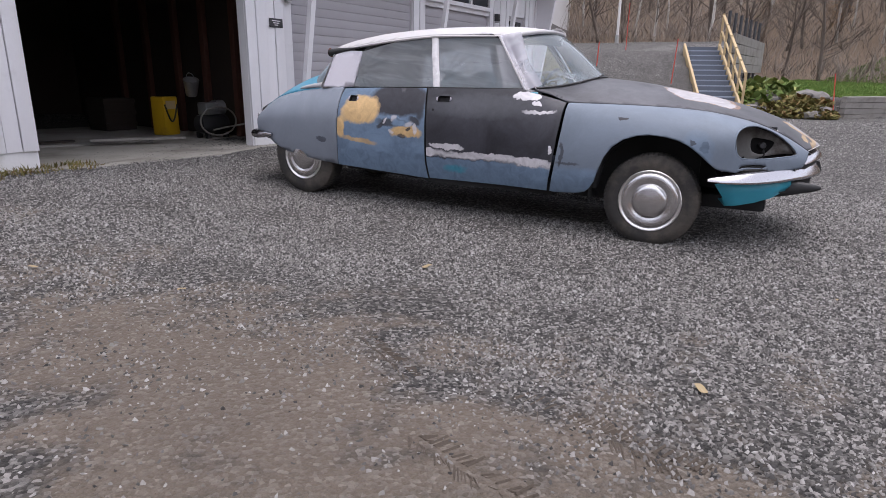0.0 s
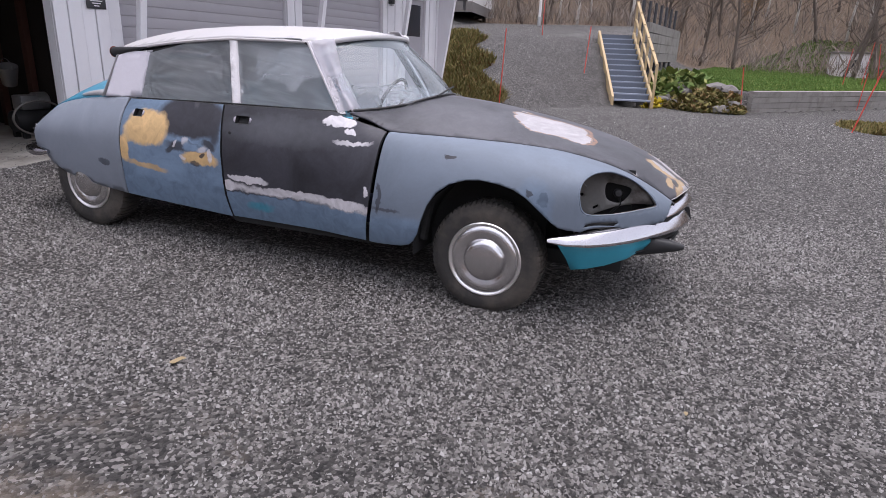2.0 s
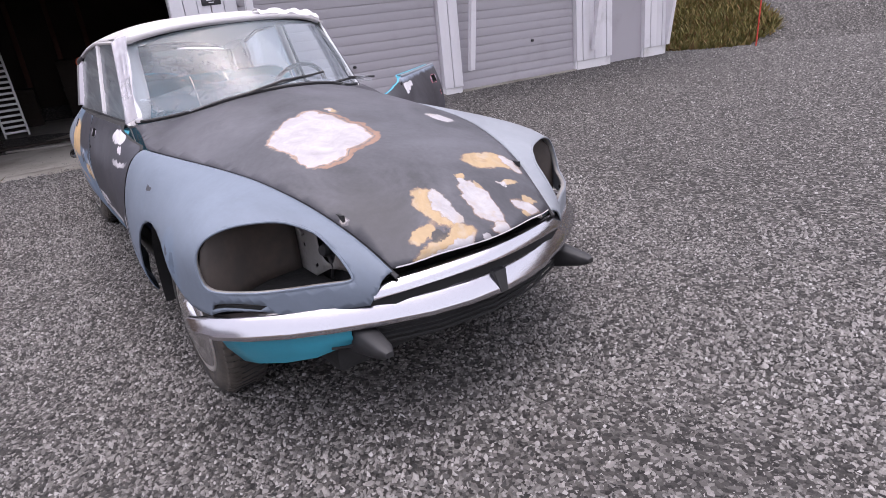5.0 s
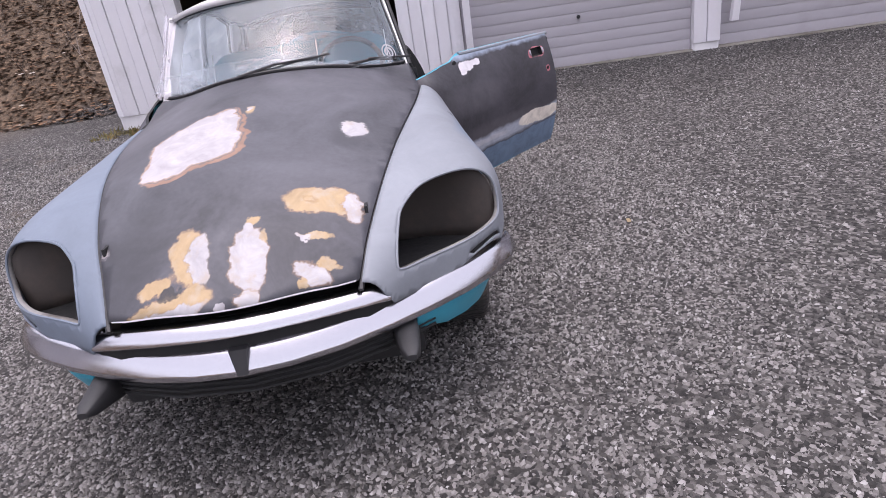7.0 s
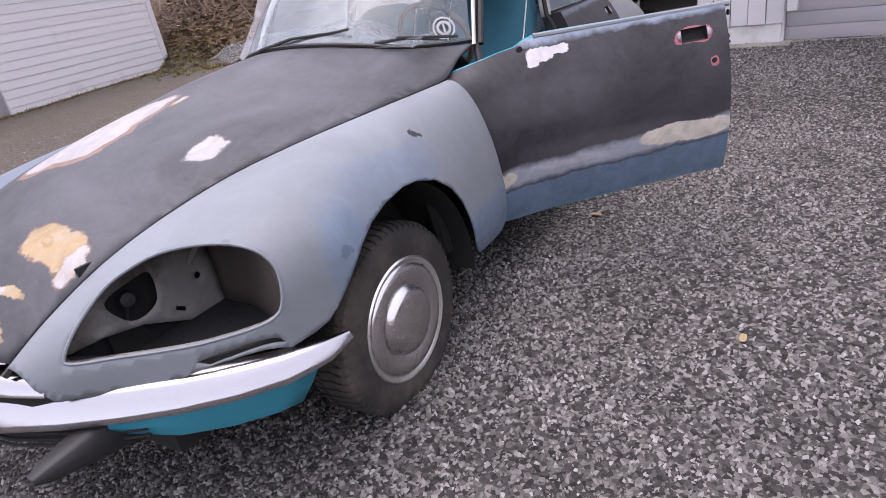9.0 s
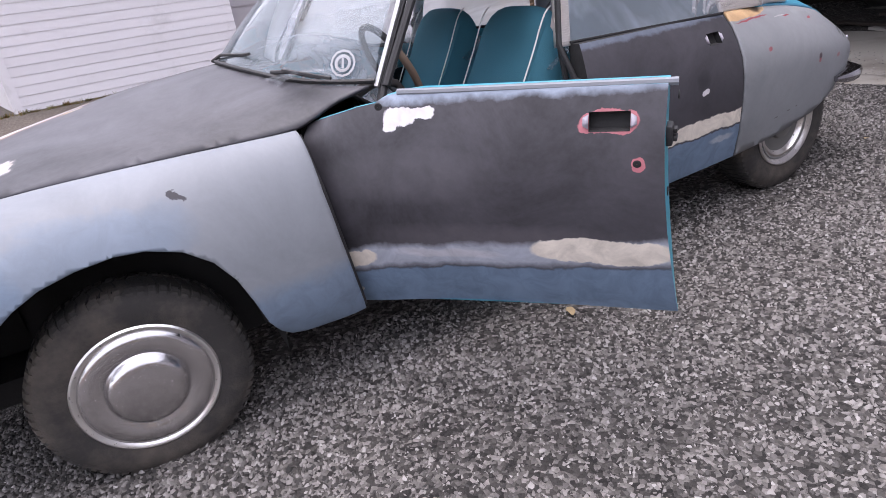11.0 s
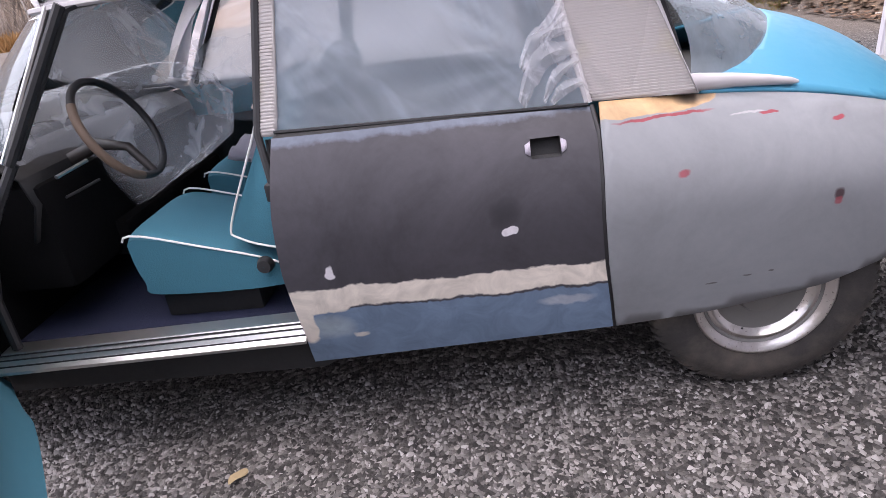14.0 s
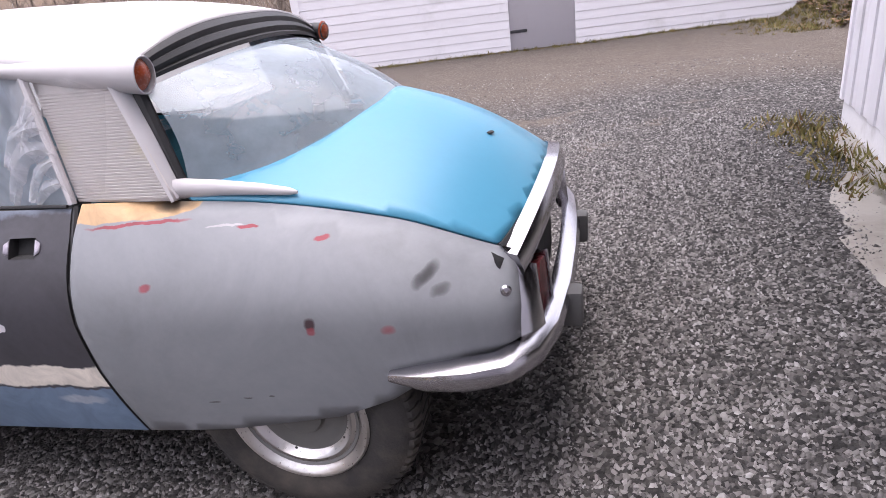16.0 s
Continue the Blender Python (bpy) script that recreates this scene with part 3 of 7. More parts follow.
m_birch = mat("pale_birch_bark", (0.48, 0.45, 0.42), 0.8, 0, 0.15, 4, 0.3, 30, (0.08, 0.07, 0.06), 0.6)
m_white = mat("white_board_paint", (0.72, 0.705, 0.735), 0.6, 0, 0.05, 3, 0.12, 30, (0.50, 0.49, 0.49), 0.7, piece=0.04)
m_plinth = mat("white_plinth", (0.62, 0.61, 0.62), 0.75, 0, 0.08, 4, 0.3, 30, (0.36, 0.34, 0.32), 0.66)
m_doorgrey = mat("grey_door_paint", (0.36, 0.345, 0.37), 0.55, 0, 0.05, 3, 0.1, 40, (0.30, 0.285, 0.30), 0.7, piece=0.035)
m_concrete = mat("worn_concrete", (0.30, 0.28, 0.25), 0.9, 0, 0.15, 3, 0.4, 30, (0.17, 0.15, 0.13), 0.58)
# old timber coloured near black, so the open bay's shade is in the paint
m_inside = mat("shade_dark_old_timber", (0.022, 0.015, 0.012), 0.9, 0, 0.35, 4, 0.4, 30)
m_stud = mat("red_brown_stud", (0.07, 0.026, 0.018), 0.85, 0, 0.3, 5, 0.3, 40)
m_newwood = mat("fresh_pine", (0.46, 0.34, 0.19), 0.7, 0, 0.15, 5, 0.2, 40)
m_tread = mat("blue_grey_tread", (0.22, 0.25, 0.31), 0.6, 0, 0.1, 6, 0.2, 40)
# tread's blue at about half strength: the riser's shade is in its colour
m_riser = mat("shaded_blue_riser", (0.10, 0.115, 0.145), 0.7, 0, 0.15, 6, 0.2, 40)
m_plank = mat("weathered_plank", (0.24, 0.225, 0.21), 0.85, 0, 0.2, 5, 0.4, 40, (0.14, 0.125, 0.11), 0.6, piece=0.12)
m_rock = mat("garden_rock", (0.14, 0.13, 0.125), 0.9, 0, 0.3, 5, 0.6, 20, piece=0.25)
# sandy soil darkened to stand for the small shadows in the tread marks
m_soil = mat("shadow_dark_sandy_soil", (0.072, 0.056, 0.044), 0.95, 0, 0.3, 30, 0.5, 150)
m_red = mat("red_marker_stick", (0.55, 0.06, 0.04), 0.5, 0, 0.1)
m_yellowbox = mat("yellow_painted_steel", (0.50, 0.30, 0.01), 0.5, 0, 0.12, 6, 0.1, 30, (0.20, 0.12, 0.02), 0.66)
m_galv = mat("galvanised_steel", (0.42, 0.42, 0.42), 0.45, 0.8, 0.15, 8)
m_shed = mat("far_white_wall", (0.66, 0.64, 0.64), 0.7, 0, 0.08, 2)
m_roofing = mat("dark_roof_sheet", (0.04, 0.04, 0.045), 0.7, 0, 0.2, 3)
m_window = mat("dark_window_pane", (0.03, 0.035, 0.045), 0.08, 0, 0.1)
m_leafdry = mat("fallen_leaf", (0.30, 0.23, 0.13), 0.8, 0, 0.2, 40)
m_heap = mat("sand_heap", (0.24, 0.155, 0.095), 0.95, 0, 0.2, 2, 0.5, 20)
m_print = mat("black_plate", (0.03, 0.03, 0.035), 0.4, 0, 0.1)

# ---- building blocks ----
from mathutils.geometry import delaunay_2d_cdt


def mesh_of(name, verts, faces):
    me = bpy.data.meshes.new(name)
    me.from_pydata([tuple(map(float, v)) for v in verts], [], [tuple(map(int, f)) for f in faces])
    me.update()
    return me


def part(name, geo, material, parent=None, label="", sharp=40, solid=0.0, m=None):
    """One mesh object from (vertices, faces), a bmesh or a mesh, under its thing."""
    if isinstance(geo, bmesh.types.BMesh):
        me = bpy.data.meshes.new(name)
        geo.to_mesh(me)
        geo.free()
    elif isinstance(geo, tuple):
        me = mesh_of(name, *geo)
    else:
        me = geo
    if not me.materials:
        me.materials.append(material)
    if sharp:
        me.polygons.foreach_set("use_smooth", [True] * len(me.polygons))
        me.set_sharp_from_angle(angle=radians(sharp))
    ob = new(name, me)
    if m is not None:
        ob.matrix_basis = m
    ob.parent = parent
    if solid:
        s = ob.modifiers.new("thickness", "SOLIDIFY")
        s.thickness, s.offset = solid, -1
    if label:
        tagged(ob, label)
    return ob


def thing(name, label, category, group="", kind="", m=None):
    ob = tagged(new(name), label, category, group, kind)
    if m is not None:
        ob.matrix_basis = m
    return ob


def join(*geos):
    verts, faces = [], []
    for v, f in geos:
        k = len(verts)
        verts += [tuple(p) for p in v]
        faces += [tuple(i + k for i in q) for q in f]
    return verts, faces


def moved(geo, m):
    return [tuple(m @ Vector(v)) for v in geo[0]], geo[1]


def box(x0, x1, y0, y1, z0, z1, bevel=0.0):
    bm = bmesh.new()
    bmesh.ops.create_cube(bm, size=1)
    bmesh.ops.scale(bm, vec=(x1 - x0, y1 - y0, z1 - z0), verts=bm.verts)
    bmesh.ops.translate(bm, vec=((x0 + x1) / 2, (y0 + y1) / 2, (z0 + z1) / 2), verts=bm.verts)
    if bevel:
        bmesh.ops.bevel(bm, geom=bm.edges[:], offset=bevel, segments=2, profile=0.6, affect="EDGES")
    bm.verts.index_update()
    out = [tuple(v.co) for v in bm.verts], [tuple(v.index for v in f.verts) for f in bm.faces]
    bm.free()
    return out


def lathe(profile, n=48, closed=False):
    """Turns (radius, height) about z."""
    verts = [(r * math.cos(2 * math.pi * i / n), r * math.sin(2 * math.pi * i / n), z) for r, z in profile for i in range(n)]
    k, faces = len(profile), []
    for j in range(k if closed else k - 1):
        for i in range(n):
            a, b = j * n + i, j * n + (i + 1) % n
            c, d = ((j + 1) % k) * n + (i + 1) % n, ((j + 1) % k) * n + i
            faces.append((a, b, c, d))
    return verts, faces


def tube(points, radius, sides=8, cap=True):
    """A round bar along points; radius is one number or one for each point."""
    pts = [Vector(p) for p in points]
    rad = radius if isinstance(radius, (list, tuple)) else [radius] * len(pts)
    verts, faces, up = [], [], None
    for i, p in enumerate(pts):
        t = (pts[min(i + 1, len(pts) - 1)] - pts[max(i - 1, 0)]).normalized()
        if up is None:
            up = t.orthogonal().normalized()
        up = (up - t * up.dot(t)).normalized()
        side = t.cross(up)
        verts += [p + (up * math.cos(a) + side * math.sin(a)) * rad[i] for a in (2 * math.pi * k / sides for k in range(sides))]
    for i in range(len(pts) - 1):
        for k in range(sides):
            a, b = i * sides + k, i * sides + (k + 1) % sides
            faces.append((a, b, b + sides, a + sides))
    if cap:
        faces += [tuple(range(sides))[::-1], tuple(range((len(pts) - 1) * sides, len(pts) * sides))]
    return [tuple(v) for v in verts], faces


def sweep(points, profile, size=None):
    """A bar whose section (outward, up) follows a path; outward lies level, to the path's right."""
    pts = [Vector(p) for p in points]
    k, verts, faces = len(profile), [], []
    for i, p in enumerate(pts):
        t = pts[min(i + 1, len(pts) - 1)] - pts[max(i - 1, 0)]
        out = Vector((t.y, -t.x, 0)).normalized()
        s = 1 if size is None else size[i]
        verts += [p + out * (a * s) + Vector((0, 0, b * s)) for a, b in profile]
    for i in range(len(pts) - 1):
        for j in range(k):
            a, b = i * k + j, i * k + (j + 1) % k
            faces.append((a, b, b + k, a + k))
    faces += [tuple(range(k))[::-1], tuple(range((len(pts) - 1) * k, len(pts) * k))]
    return [tuple(v) for v in verts], faces


def spline(xs, ys):
    """A smooth curve through a table, monotone between its rows."""
    xs, ys = np.array(xs, float), np.array(ys, float)
    h, dl = np.diff(xs), np.diff(ys) / np.diff(xs)
    g = np.zeros(len(xs))
    same = dl[:-1] * dl[1:] > 0
    w1, w2 = 2 * h[1:] + h[:-1], h[1:] + 2 * h[:-1]
    inner = np.where(same, (w1 + w2) / (w1 / np.where(dl[:-1] == 0, 1, dl[:-1]) + w2 / np.where(dl[1:] == 0, 1, dl[1:])), 0)
    g[1:-1], g[0], g[-1] = inner, dl[0], dl[-1]

    def at(x):
        x = np.clip(x, xs[0], xs[-1])
        i = np.clip(np.searchsorted(xs, x) - 1, 0, len(h) - 1)
        t = (x - xs[i]) / h[i]
        return ((1 + 2 * t) * (1 - t) ** 2 * ys[i] + t * (1 - t) ** 2 * h[i] * g[i] + t * t * (3 - 2 * t) * ys[i + 1] + t * t * (t - 1) * h[i] * g[i + 1])
    return at


def rounded(poly, per=5):
    """A closed smooth outline through the corners given."""
    p, out = np.array(poly, float), []
    k = len(p)
    for i in range(k):
        a, b, c, d = p[i - 1], p[i], p[(i + 1) % k], p[(i + 2) % k]
        for t in np.arange(per) / per:
            out.append(0.5 * (2 * b + (c - a) * t + (2 * a - 5 * b + 4 * c - d) * t * t + (3 * b - a - 3 * c + d) * t ** 3))
    return [tuple(q) for q in out]


def inside(pts, poly):
    pts, poly = np.asarray(pts, float), np.asarray(poly, float)
    x, y, hit = pts[:, 0], pts[:, 1], np.zeros(len(pts), bool)
    for (x0, y0), (x1, y1) in zip(poly, np.roll(poly, -1, 0)):
        cross = (y0 > y) != (y1 > y)
        hit ^= cross & (x < (x1 - x0) * (y - y0) / (y1 - y0 + 1e-12) + x0)
    return hit


def dense(poly, step):
    out = []
    for a, b in zip(np.array(poly, float), np.roll(np.array(poly, float), -1, 0)):
        k = max(1, int(np.linalg.norm(b - a) / step))
        out += [tuple(a + (b - a) * i / k) for i in range(k)]
    return out


def skin(poly, fn, step=0.03, holes=(), outward=None):
    """A curved panel: the outline and its holes in a plane, filled with triangles and carried onto the surface fn(u, v)."""
    poly, holes = dense(poly, step), [dense(h, step * 0.6) for h in holes]
    p = np.array(poly)
    us, vs = np.arange(p[:, 0].min() + step / 2, p[:, 0].max(), step), np.arange(p[:, 1].min() + step / 2, p[:, 1].max(), step)
    g = np.array([(u + (step / 2 if j % 2 else 0), v) for j, v in enumerate(vs) for u in us]).reshape(-1, 2)
    keep = inside(g, p)
    rims = np.array([q for r in [poly, *holes] for q in r])
    for h in holes:
        keep &= ~inside(g, h)
    g = g[keep]
    if len(g):
        near = np.min(np.linalg.norm(g[:, None, :] - rims[None], axis=2), axis=1)
        g = g[near > step * 0.45]
    pts, edges = [], []
    for ring in [poly, *holes]:
        k = len(pts)
        pts += [tuple(q) for q in ring]
        edges += [(k + i, k + (i + 1) % len(ring)) for i in range(len(ring))]
    pts += [tuple(q) for q in g]
    v2, _, tris, *_ = delaunay_2d_cdt([Vector((float(a), float(b))) for a, b in pts], edges, [], 0, 1e-6)
    v2 = np.array([tuple(v) for v in v2])
    tris = np.array([t for t in tris if len(t) == 3])
    mid = v2[tris].mean(axis=1)
    ok = inside(mid, p)
    for h in holes:
        ok &= ~inside(mid, h)
    tris = tris[ok]
    verts = np.array([fn(u, v) for u, v in v2])
    if outward is not None:
        a, b, c = verts[tris[:, 0]], verts[tris[:, 1]], verts[tris[:, 2]]
        if (np.cross(b - a, c - a).sum(0) @ np.array(outward)) < 0:
            tris = tris[:, ::-1]
    return [tuple(v) for v in verts], [tuple(t) for t in tris]


def loft(rows, wrap=False):
    """A sheet through rows of points of equal number."""
    k = len(rows[0])
    verts = [tuple(p) for r in rows for p in r]
    faces = [(i * k + j, i * k + (j + 1) % k, (i + 1) * k + (j + 1) % k, (i + 1) * k + j)
             for i in range(len(rows) - 1) for j in range(k if wrap else k - 1)]
    return verts, faces


def step01(t):
    t = np.clip(t, 0, 1)
    return t * t * (3 - 2 * t)

# ---- the car: a long-nosed saloon under restoration ----
SX = [-2.30, -2.15, -1.9, -1.5, -1.1, -0.25, 0.5, 0.75, 0.94, 1.3, 1.6, 1.85, 2.08, 2.24, 2.40, 2.53]
edge_z = spline(SX, [0.80, 0.87, 0.975, 1.045, 1.072, 1.085, 1.09, 1.05, 1.0, 0.995, 0.985, 0.965, 0.92, 0.868, 0.785, 0.70])
edge_y = spline(SX, [0.42, 0.50, 0.56, 0.60, 0.655, 0.715, 0.72, 0.715, 0.70, 0.655, 0.60, 0.545, 0.488, 0.445, 0.395, 0.360])
full_y = spline(SX, [0.50, 0.645, 0.725, 0.765, 0.795, 0.815, 0.835, 0.852, 0.868, 0.893, 0.902, 0.90, 0.855, 0.74, 0.53, 0.40])
low_z = spline(SX, [0.61, 0.59, 0.52, 0.465, 0.425, 0.372, 0.362, 0.360, 0.36, 0.375, 0.40, 0.5, 0.60, 0.60, 0.60, 0.60])
crown_z = spline([0.60, 0.9, 1.25, 1.65, 2.0, 2.25, 2.36, 2.5, 2.62], [1.16, 1.18, 1.155, 1.09, 1.015, 0.935, 0.89, 0.80, 0.715])


boxy = spline([0.2, 0.95, 1.35, 1.85, 2.12, 2.22, 2.31, 2.53], [2.0, 2.0, 2.1, 2.7, 3.2, 2.6, 2.1, 2.0])
roll_under = spline([-2.3, -1.5, -1.1, 0.3, 0.95], [0.02, 0.025, 0.05, 0.08, 0.05])


def half_width(x, z):
    """Half the body's width: full-shouldered wings in front, gently arched doors and quarters behind."""
    e, lo, m, t = edge_z(x), low_z(x), full_y(x), edge_y(x)
    h = max(0.05, e - lo)
    s, z0, p = (z - lo) / h, lo + 0.28 * h, boxy(x)
    wing_y = t + (m - t) * (1 - np.clip((z - z0) / (e - z0), 0, 1) ** p) ** (1 / p) - 0.05 * np.clip((0.28 - s) / 0.28, 0, 1.5) ** 2 * step01((2.0 - x) / 0.3)
    mid = lo + 0.53 * (e - lo)
    door_y = m - (m - t) * np.clip((z - mid) / (e - mid), 0, 1.1) ** 2.0 - roll_under(x) * np.clip((mid - z) / (mid - lo), 0, 1.3) ** 2
    w = step01((x - 0.45) / 0.55)
    return door_y * (1 - w) + wing_y * w


def girth(x):
    """Heights and lengths down the wing's section at x, from the bonnet's edge."""
    e, b = edge_z(x), low_z(x) - 0.08
    zz = e - (e - b) * np.linspace(0, 1, 90) ** 2.5
    yy = half_width(x, zz)
    return zz, np.concatenate([[0], np.cumsum(np.hypot(np.diff(zz), np.diff(yy)))])


def unrolled(outline):
    out = []
    for x, z in outline:
        zz, ww = girth(x)
        out.append((x, -float(np.interp(-z, -zz, ww))))
    return out


def wing_skin(k, inset=0.0):
    def at(x, w):
        zz, ww = girth(x)
        z = float(np.interp(-w, ww, zz))
        return (x, k * (half_width(x, z) - inset), z)
    return at


def side_of(k, inset=0.0):
    return lambda x, z: (x, k * (half_width(x, z) - inset), z)


def hood_at(x, y):
    return (x, y, crown_z(x) - (crown_z(x) - edge_z(x)) * min(1.2, abs(y) / edge_y(x)) ** 2.1)


car = thing("car", "vintage long-nosed saloon in patchy grey primer, half restored on the gravel", "car")

ARCH = [(2.035, 0.606), (1.99, 0.616), (1.958, 0.636), (1.912, 0.675), (1.865, 0.714), (1.81, 0.753), (1.74, 0.785), (1.65, 0.804), (1.55, 0.812), (1.47, 0.803), (1.38, 0.772),
        (1.31, 0.718), (1.262, 0.645), (1.232, 0.56), (1.205, 0.47), (1.175, 0.42), (1.14, 0.388), (1.09, 0.372)]
WING = ([(x, edge_z(x)) for x in np.linspace(0.945, 2.508, 130)] + [(2.50, 0.66), (2.48, 0.615), (2.30, 0.605), (2.1, 0.600)] + ARCH
        + [(1.04, 0.367), (0.868, 0.362), (0.898, 0.51), (0.92, 0.67), (0.936, 0.824)])
LAMP_HOLE = rounded([(2.092, 0.725), (2.080, 0.768), (2.074, 0.815), (2.086, 0.858), (2.12, 0.884), (2.175, 0.884), (2.25, 0.858), (2.32, 0.820), (2.385, 0.770), (2.430, 0.720), (2.430, 0.697), (2.36, 0.690), (2.25, 0.686), (2.15, 0.688), (2.11, 0.700)], 4)
SLOT = [(2.11, 0.622), (2.25, 0.625), (2.27, 0.640), (2.12, 0.641)]
GAPE = rounded([(2.292, 0.773), (2.21, 0.794), (2.156, 0.790), (2.161, 0.713), (2.211, 0.689), (2.257, 0.704)], 4)
BOLT = [(2.028 + 0.010 * math.cos(a), 0.714 + 0.010 * math.sin(a)) for a in np.linspace(0, 2 * math.pi, 13)[:-1]]
KEYWAY = [(2.125, 0.655), (2.098, 0.637), (2.094, 0.649), (2.121, 0.667)]
PANEL = [(2.416, 0.704), (2.32, 0.694), (2.22, 0.669), (2.11, 0.614), (2.0, 0.548), (1.97, 0.54), (1.97, 0.880), (2.15, 0.872), (2.28, 0.832), (2.37, 0.780)]
for k, paint in ((-1, m_wing_right), (1, m_wing)):
    wing = part("front_wing", skin(unrolled(WING), wing_skin(k), 0.013, (unrolled(LAMP_HOLE), unrolled(SLOT)), (0, k, 0)), paint, car, "grey-blue primed front wing with an empty headlamp opening", solid=0.006)
    sunk = lambda x, z, d: (x - 0.72 * d, k * (half_width(x, z) - 0.60 * d), z - 0.04 * d)
    part("opening_lip", tube([sunk(x, z, 0.002) for x, z in LAMP_HOLE + LAMP_HOLE[:1]], 0.0045, 6, False), paint, wing)
    part("opening_flange", loft([[sunk(x, z, d) for x, z in LAMP_HOLE] for d in (0.003, 0.010, 0.022)], True), m_bucket, wing, solid=0.002)
    bowl = part("headlamp_bowl", skin(PANEL, lambda x, z: (x, k * 0.45, z), 0.03, (GAPE, BOLT, KEYWAY), (0, k, 0)), m_bucket, wing, "bare grey pierced panel inside the headlamp opening", solid=0.003)
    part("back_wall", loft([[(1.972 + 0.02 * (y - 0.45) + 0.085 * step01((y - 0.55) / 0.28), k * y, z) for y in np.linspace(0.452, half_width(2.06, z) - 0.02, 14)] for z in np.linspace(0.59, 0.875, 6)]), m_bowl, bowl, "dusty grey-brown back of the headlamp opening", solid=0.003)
    part("bowl_floor", skin([(1.97, 0.43), (2.42, 0.43), (2.42, 0.47), (2.3, 0.63), (2.2, 0.73), (2.1, 0.80), (2.0, 0.84)], lambda x, y: (x, k * y, 0.605 + 0.10 * step01((x - 2.25) / 0.2)), 0.05, (), (0, 0, 1)), m_black, bowl)
    # black sheet added behind the pierced panel in place of the shade inside
    part("gape_shade_sheet", box(1.90, 2.30, min(k * 0.40, k * 0.41), max(k * 0.40, k * 0.41), 0.50, 0.87), m_black, bowl)
    part("stiffener", tube([(2.05, k * 0.458, 0.76), (2.00, k * 0.46, 0.80), (1.985, k * 0.47, 0.85)], 0.008, 6), m_bucket, bowl)
    c = Vector((2.225, k * (0.455 if k < 0 else 0.425), 0.745))
    part("wiring_plug", join(moved(lathe([(0.001, 0.02), (0.018, 0.018), (0.024, 0.006), (0.024, -0.02), (0.015, -0.04), (0.001, -0.042)], 16), look(c, c - Vector((0.3, k, 0.2)))), tube([c, c + Vector((0.02, -0.01 * k, -0.06)), c + Vector((-0.03, -0.02 * k, -0.12))], 0.008, 6)), m_rubber, bowl, "black wiring plug")
    # another black sheet, the slot's inner shade as colour
    part("slot_shade_sheet", skin(SLOT, side_of(k, 0.012), 0.03, (), (0, k, 0)), m_black, wing)

# bonnet
rear = lambda y: 1.02 - 0.36 * (abs(y) / 0.665) ** 2.2
HOOD_EDGE = ([(rear(y), y) for y in np.linspace(-0.665, 0.665, 31)] + [(0.80, 0.672), (0.94, 0.690)] + [(x, edge_y(x) - 0.006) for x in np.linspace(1.0, 2.50, 34)]
             + [(2.585 - 0.085 * (y / 0.36) ** 2, y) for y in np.linspace(0.345, -0.345, 16)] + [(x, -edge_y(x) + 0.006) for x in np.linspace(2.50, 1.0, 34)] + [(0.94, -0.690), (0.80, -0.672)])
hood = part("bonnet", skin(HOOD_EDGE, hood_at, 0.035, (), (0, 0, 1)), m_hood, car, "dark primed bonnet with white and yellow filler patches", solid=0.012)
for k in (-1, 1):
    part("bonnet_seal", tube([(x, k * (edge_y(x) - 0.002), edge_z(x) - 0.010) for x in np.linspace(0.96, 2.52, 30)], 0.0085, 6), m_rubber, hood)
part("bonnet_lip", tube([(2.582 - 0.085 * (y / 0.36) ** 2, y, hood_at(2.582 - 0.085 * (y / 0.36) ** 2, y)[2] - 0.006) for y in np.linspace(-0.35, 0.35, 17)], 0.0035, 6), m_tape, hood, "bare bright bonnet edge")

# doors
DOOR_F = [(0.925, 0.998), (0.912, 0.824), (0.896, 0.67), (0.874, 0.51), (0.845, 0.362), (-0.19, 0.400), (-0.196, 0.5), (-0.186, 0.70), (-0.19, 0.88), (-0.205, 1.0), (-0.218, 1.078),
          (0.57, 1.088), (0.61, 1.082), (0.65, 1.064), (0.72, 1.052), (0.80, 1.033), (0.88, 1.011)]
DOOR_FL = DOOR_F[:4] + [(0.845, 0.362), (-0.232, 0.400), (-0.218, 0.55), (-0.203, 0.70), (-0.195, 0.82), (-0.19, 0.95), (-0.192, 1.078)] + DOOR_F[11:]
DOOR_R = [(-0.205, 0.352), (-0.212, 0.5), (-0.20, 0.70), (-0.204, 0.88), (-0.219, 1.0), (-0.232, 1.078), (-0.7, 1.074), (-1.075, 1.062), (-1.085, 1.0), (-1.083, 0.88), (-1.082, 0.79), (-1.092, 0.64), (-1.124, 0.402)]
DOOR_RL = [(-0.183, 0.352), (-0.190, 0.5), (-0.178, 0.70), (-0.182, 0.88), (-0.195, 1.0), (-0.205, 1.078)] + DOOR_R[6:]
HANDLE_F = [(-0.105, 0.975), (0.0, 0.975), (0.0, 1.022), (-0.105, 1.022)]
HANDLE_R = [(-0.985, 0.957), (-0.905, 0.957), (-0.905, 1.005), (-0.985, 1.005)]


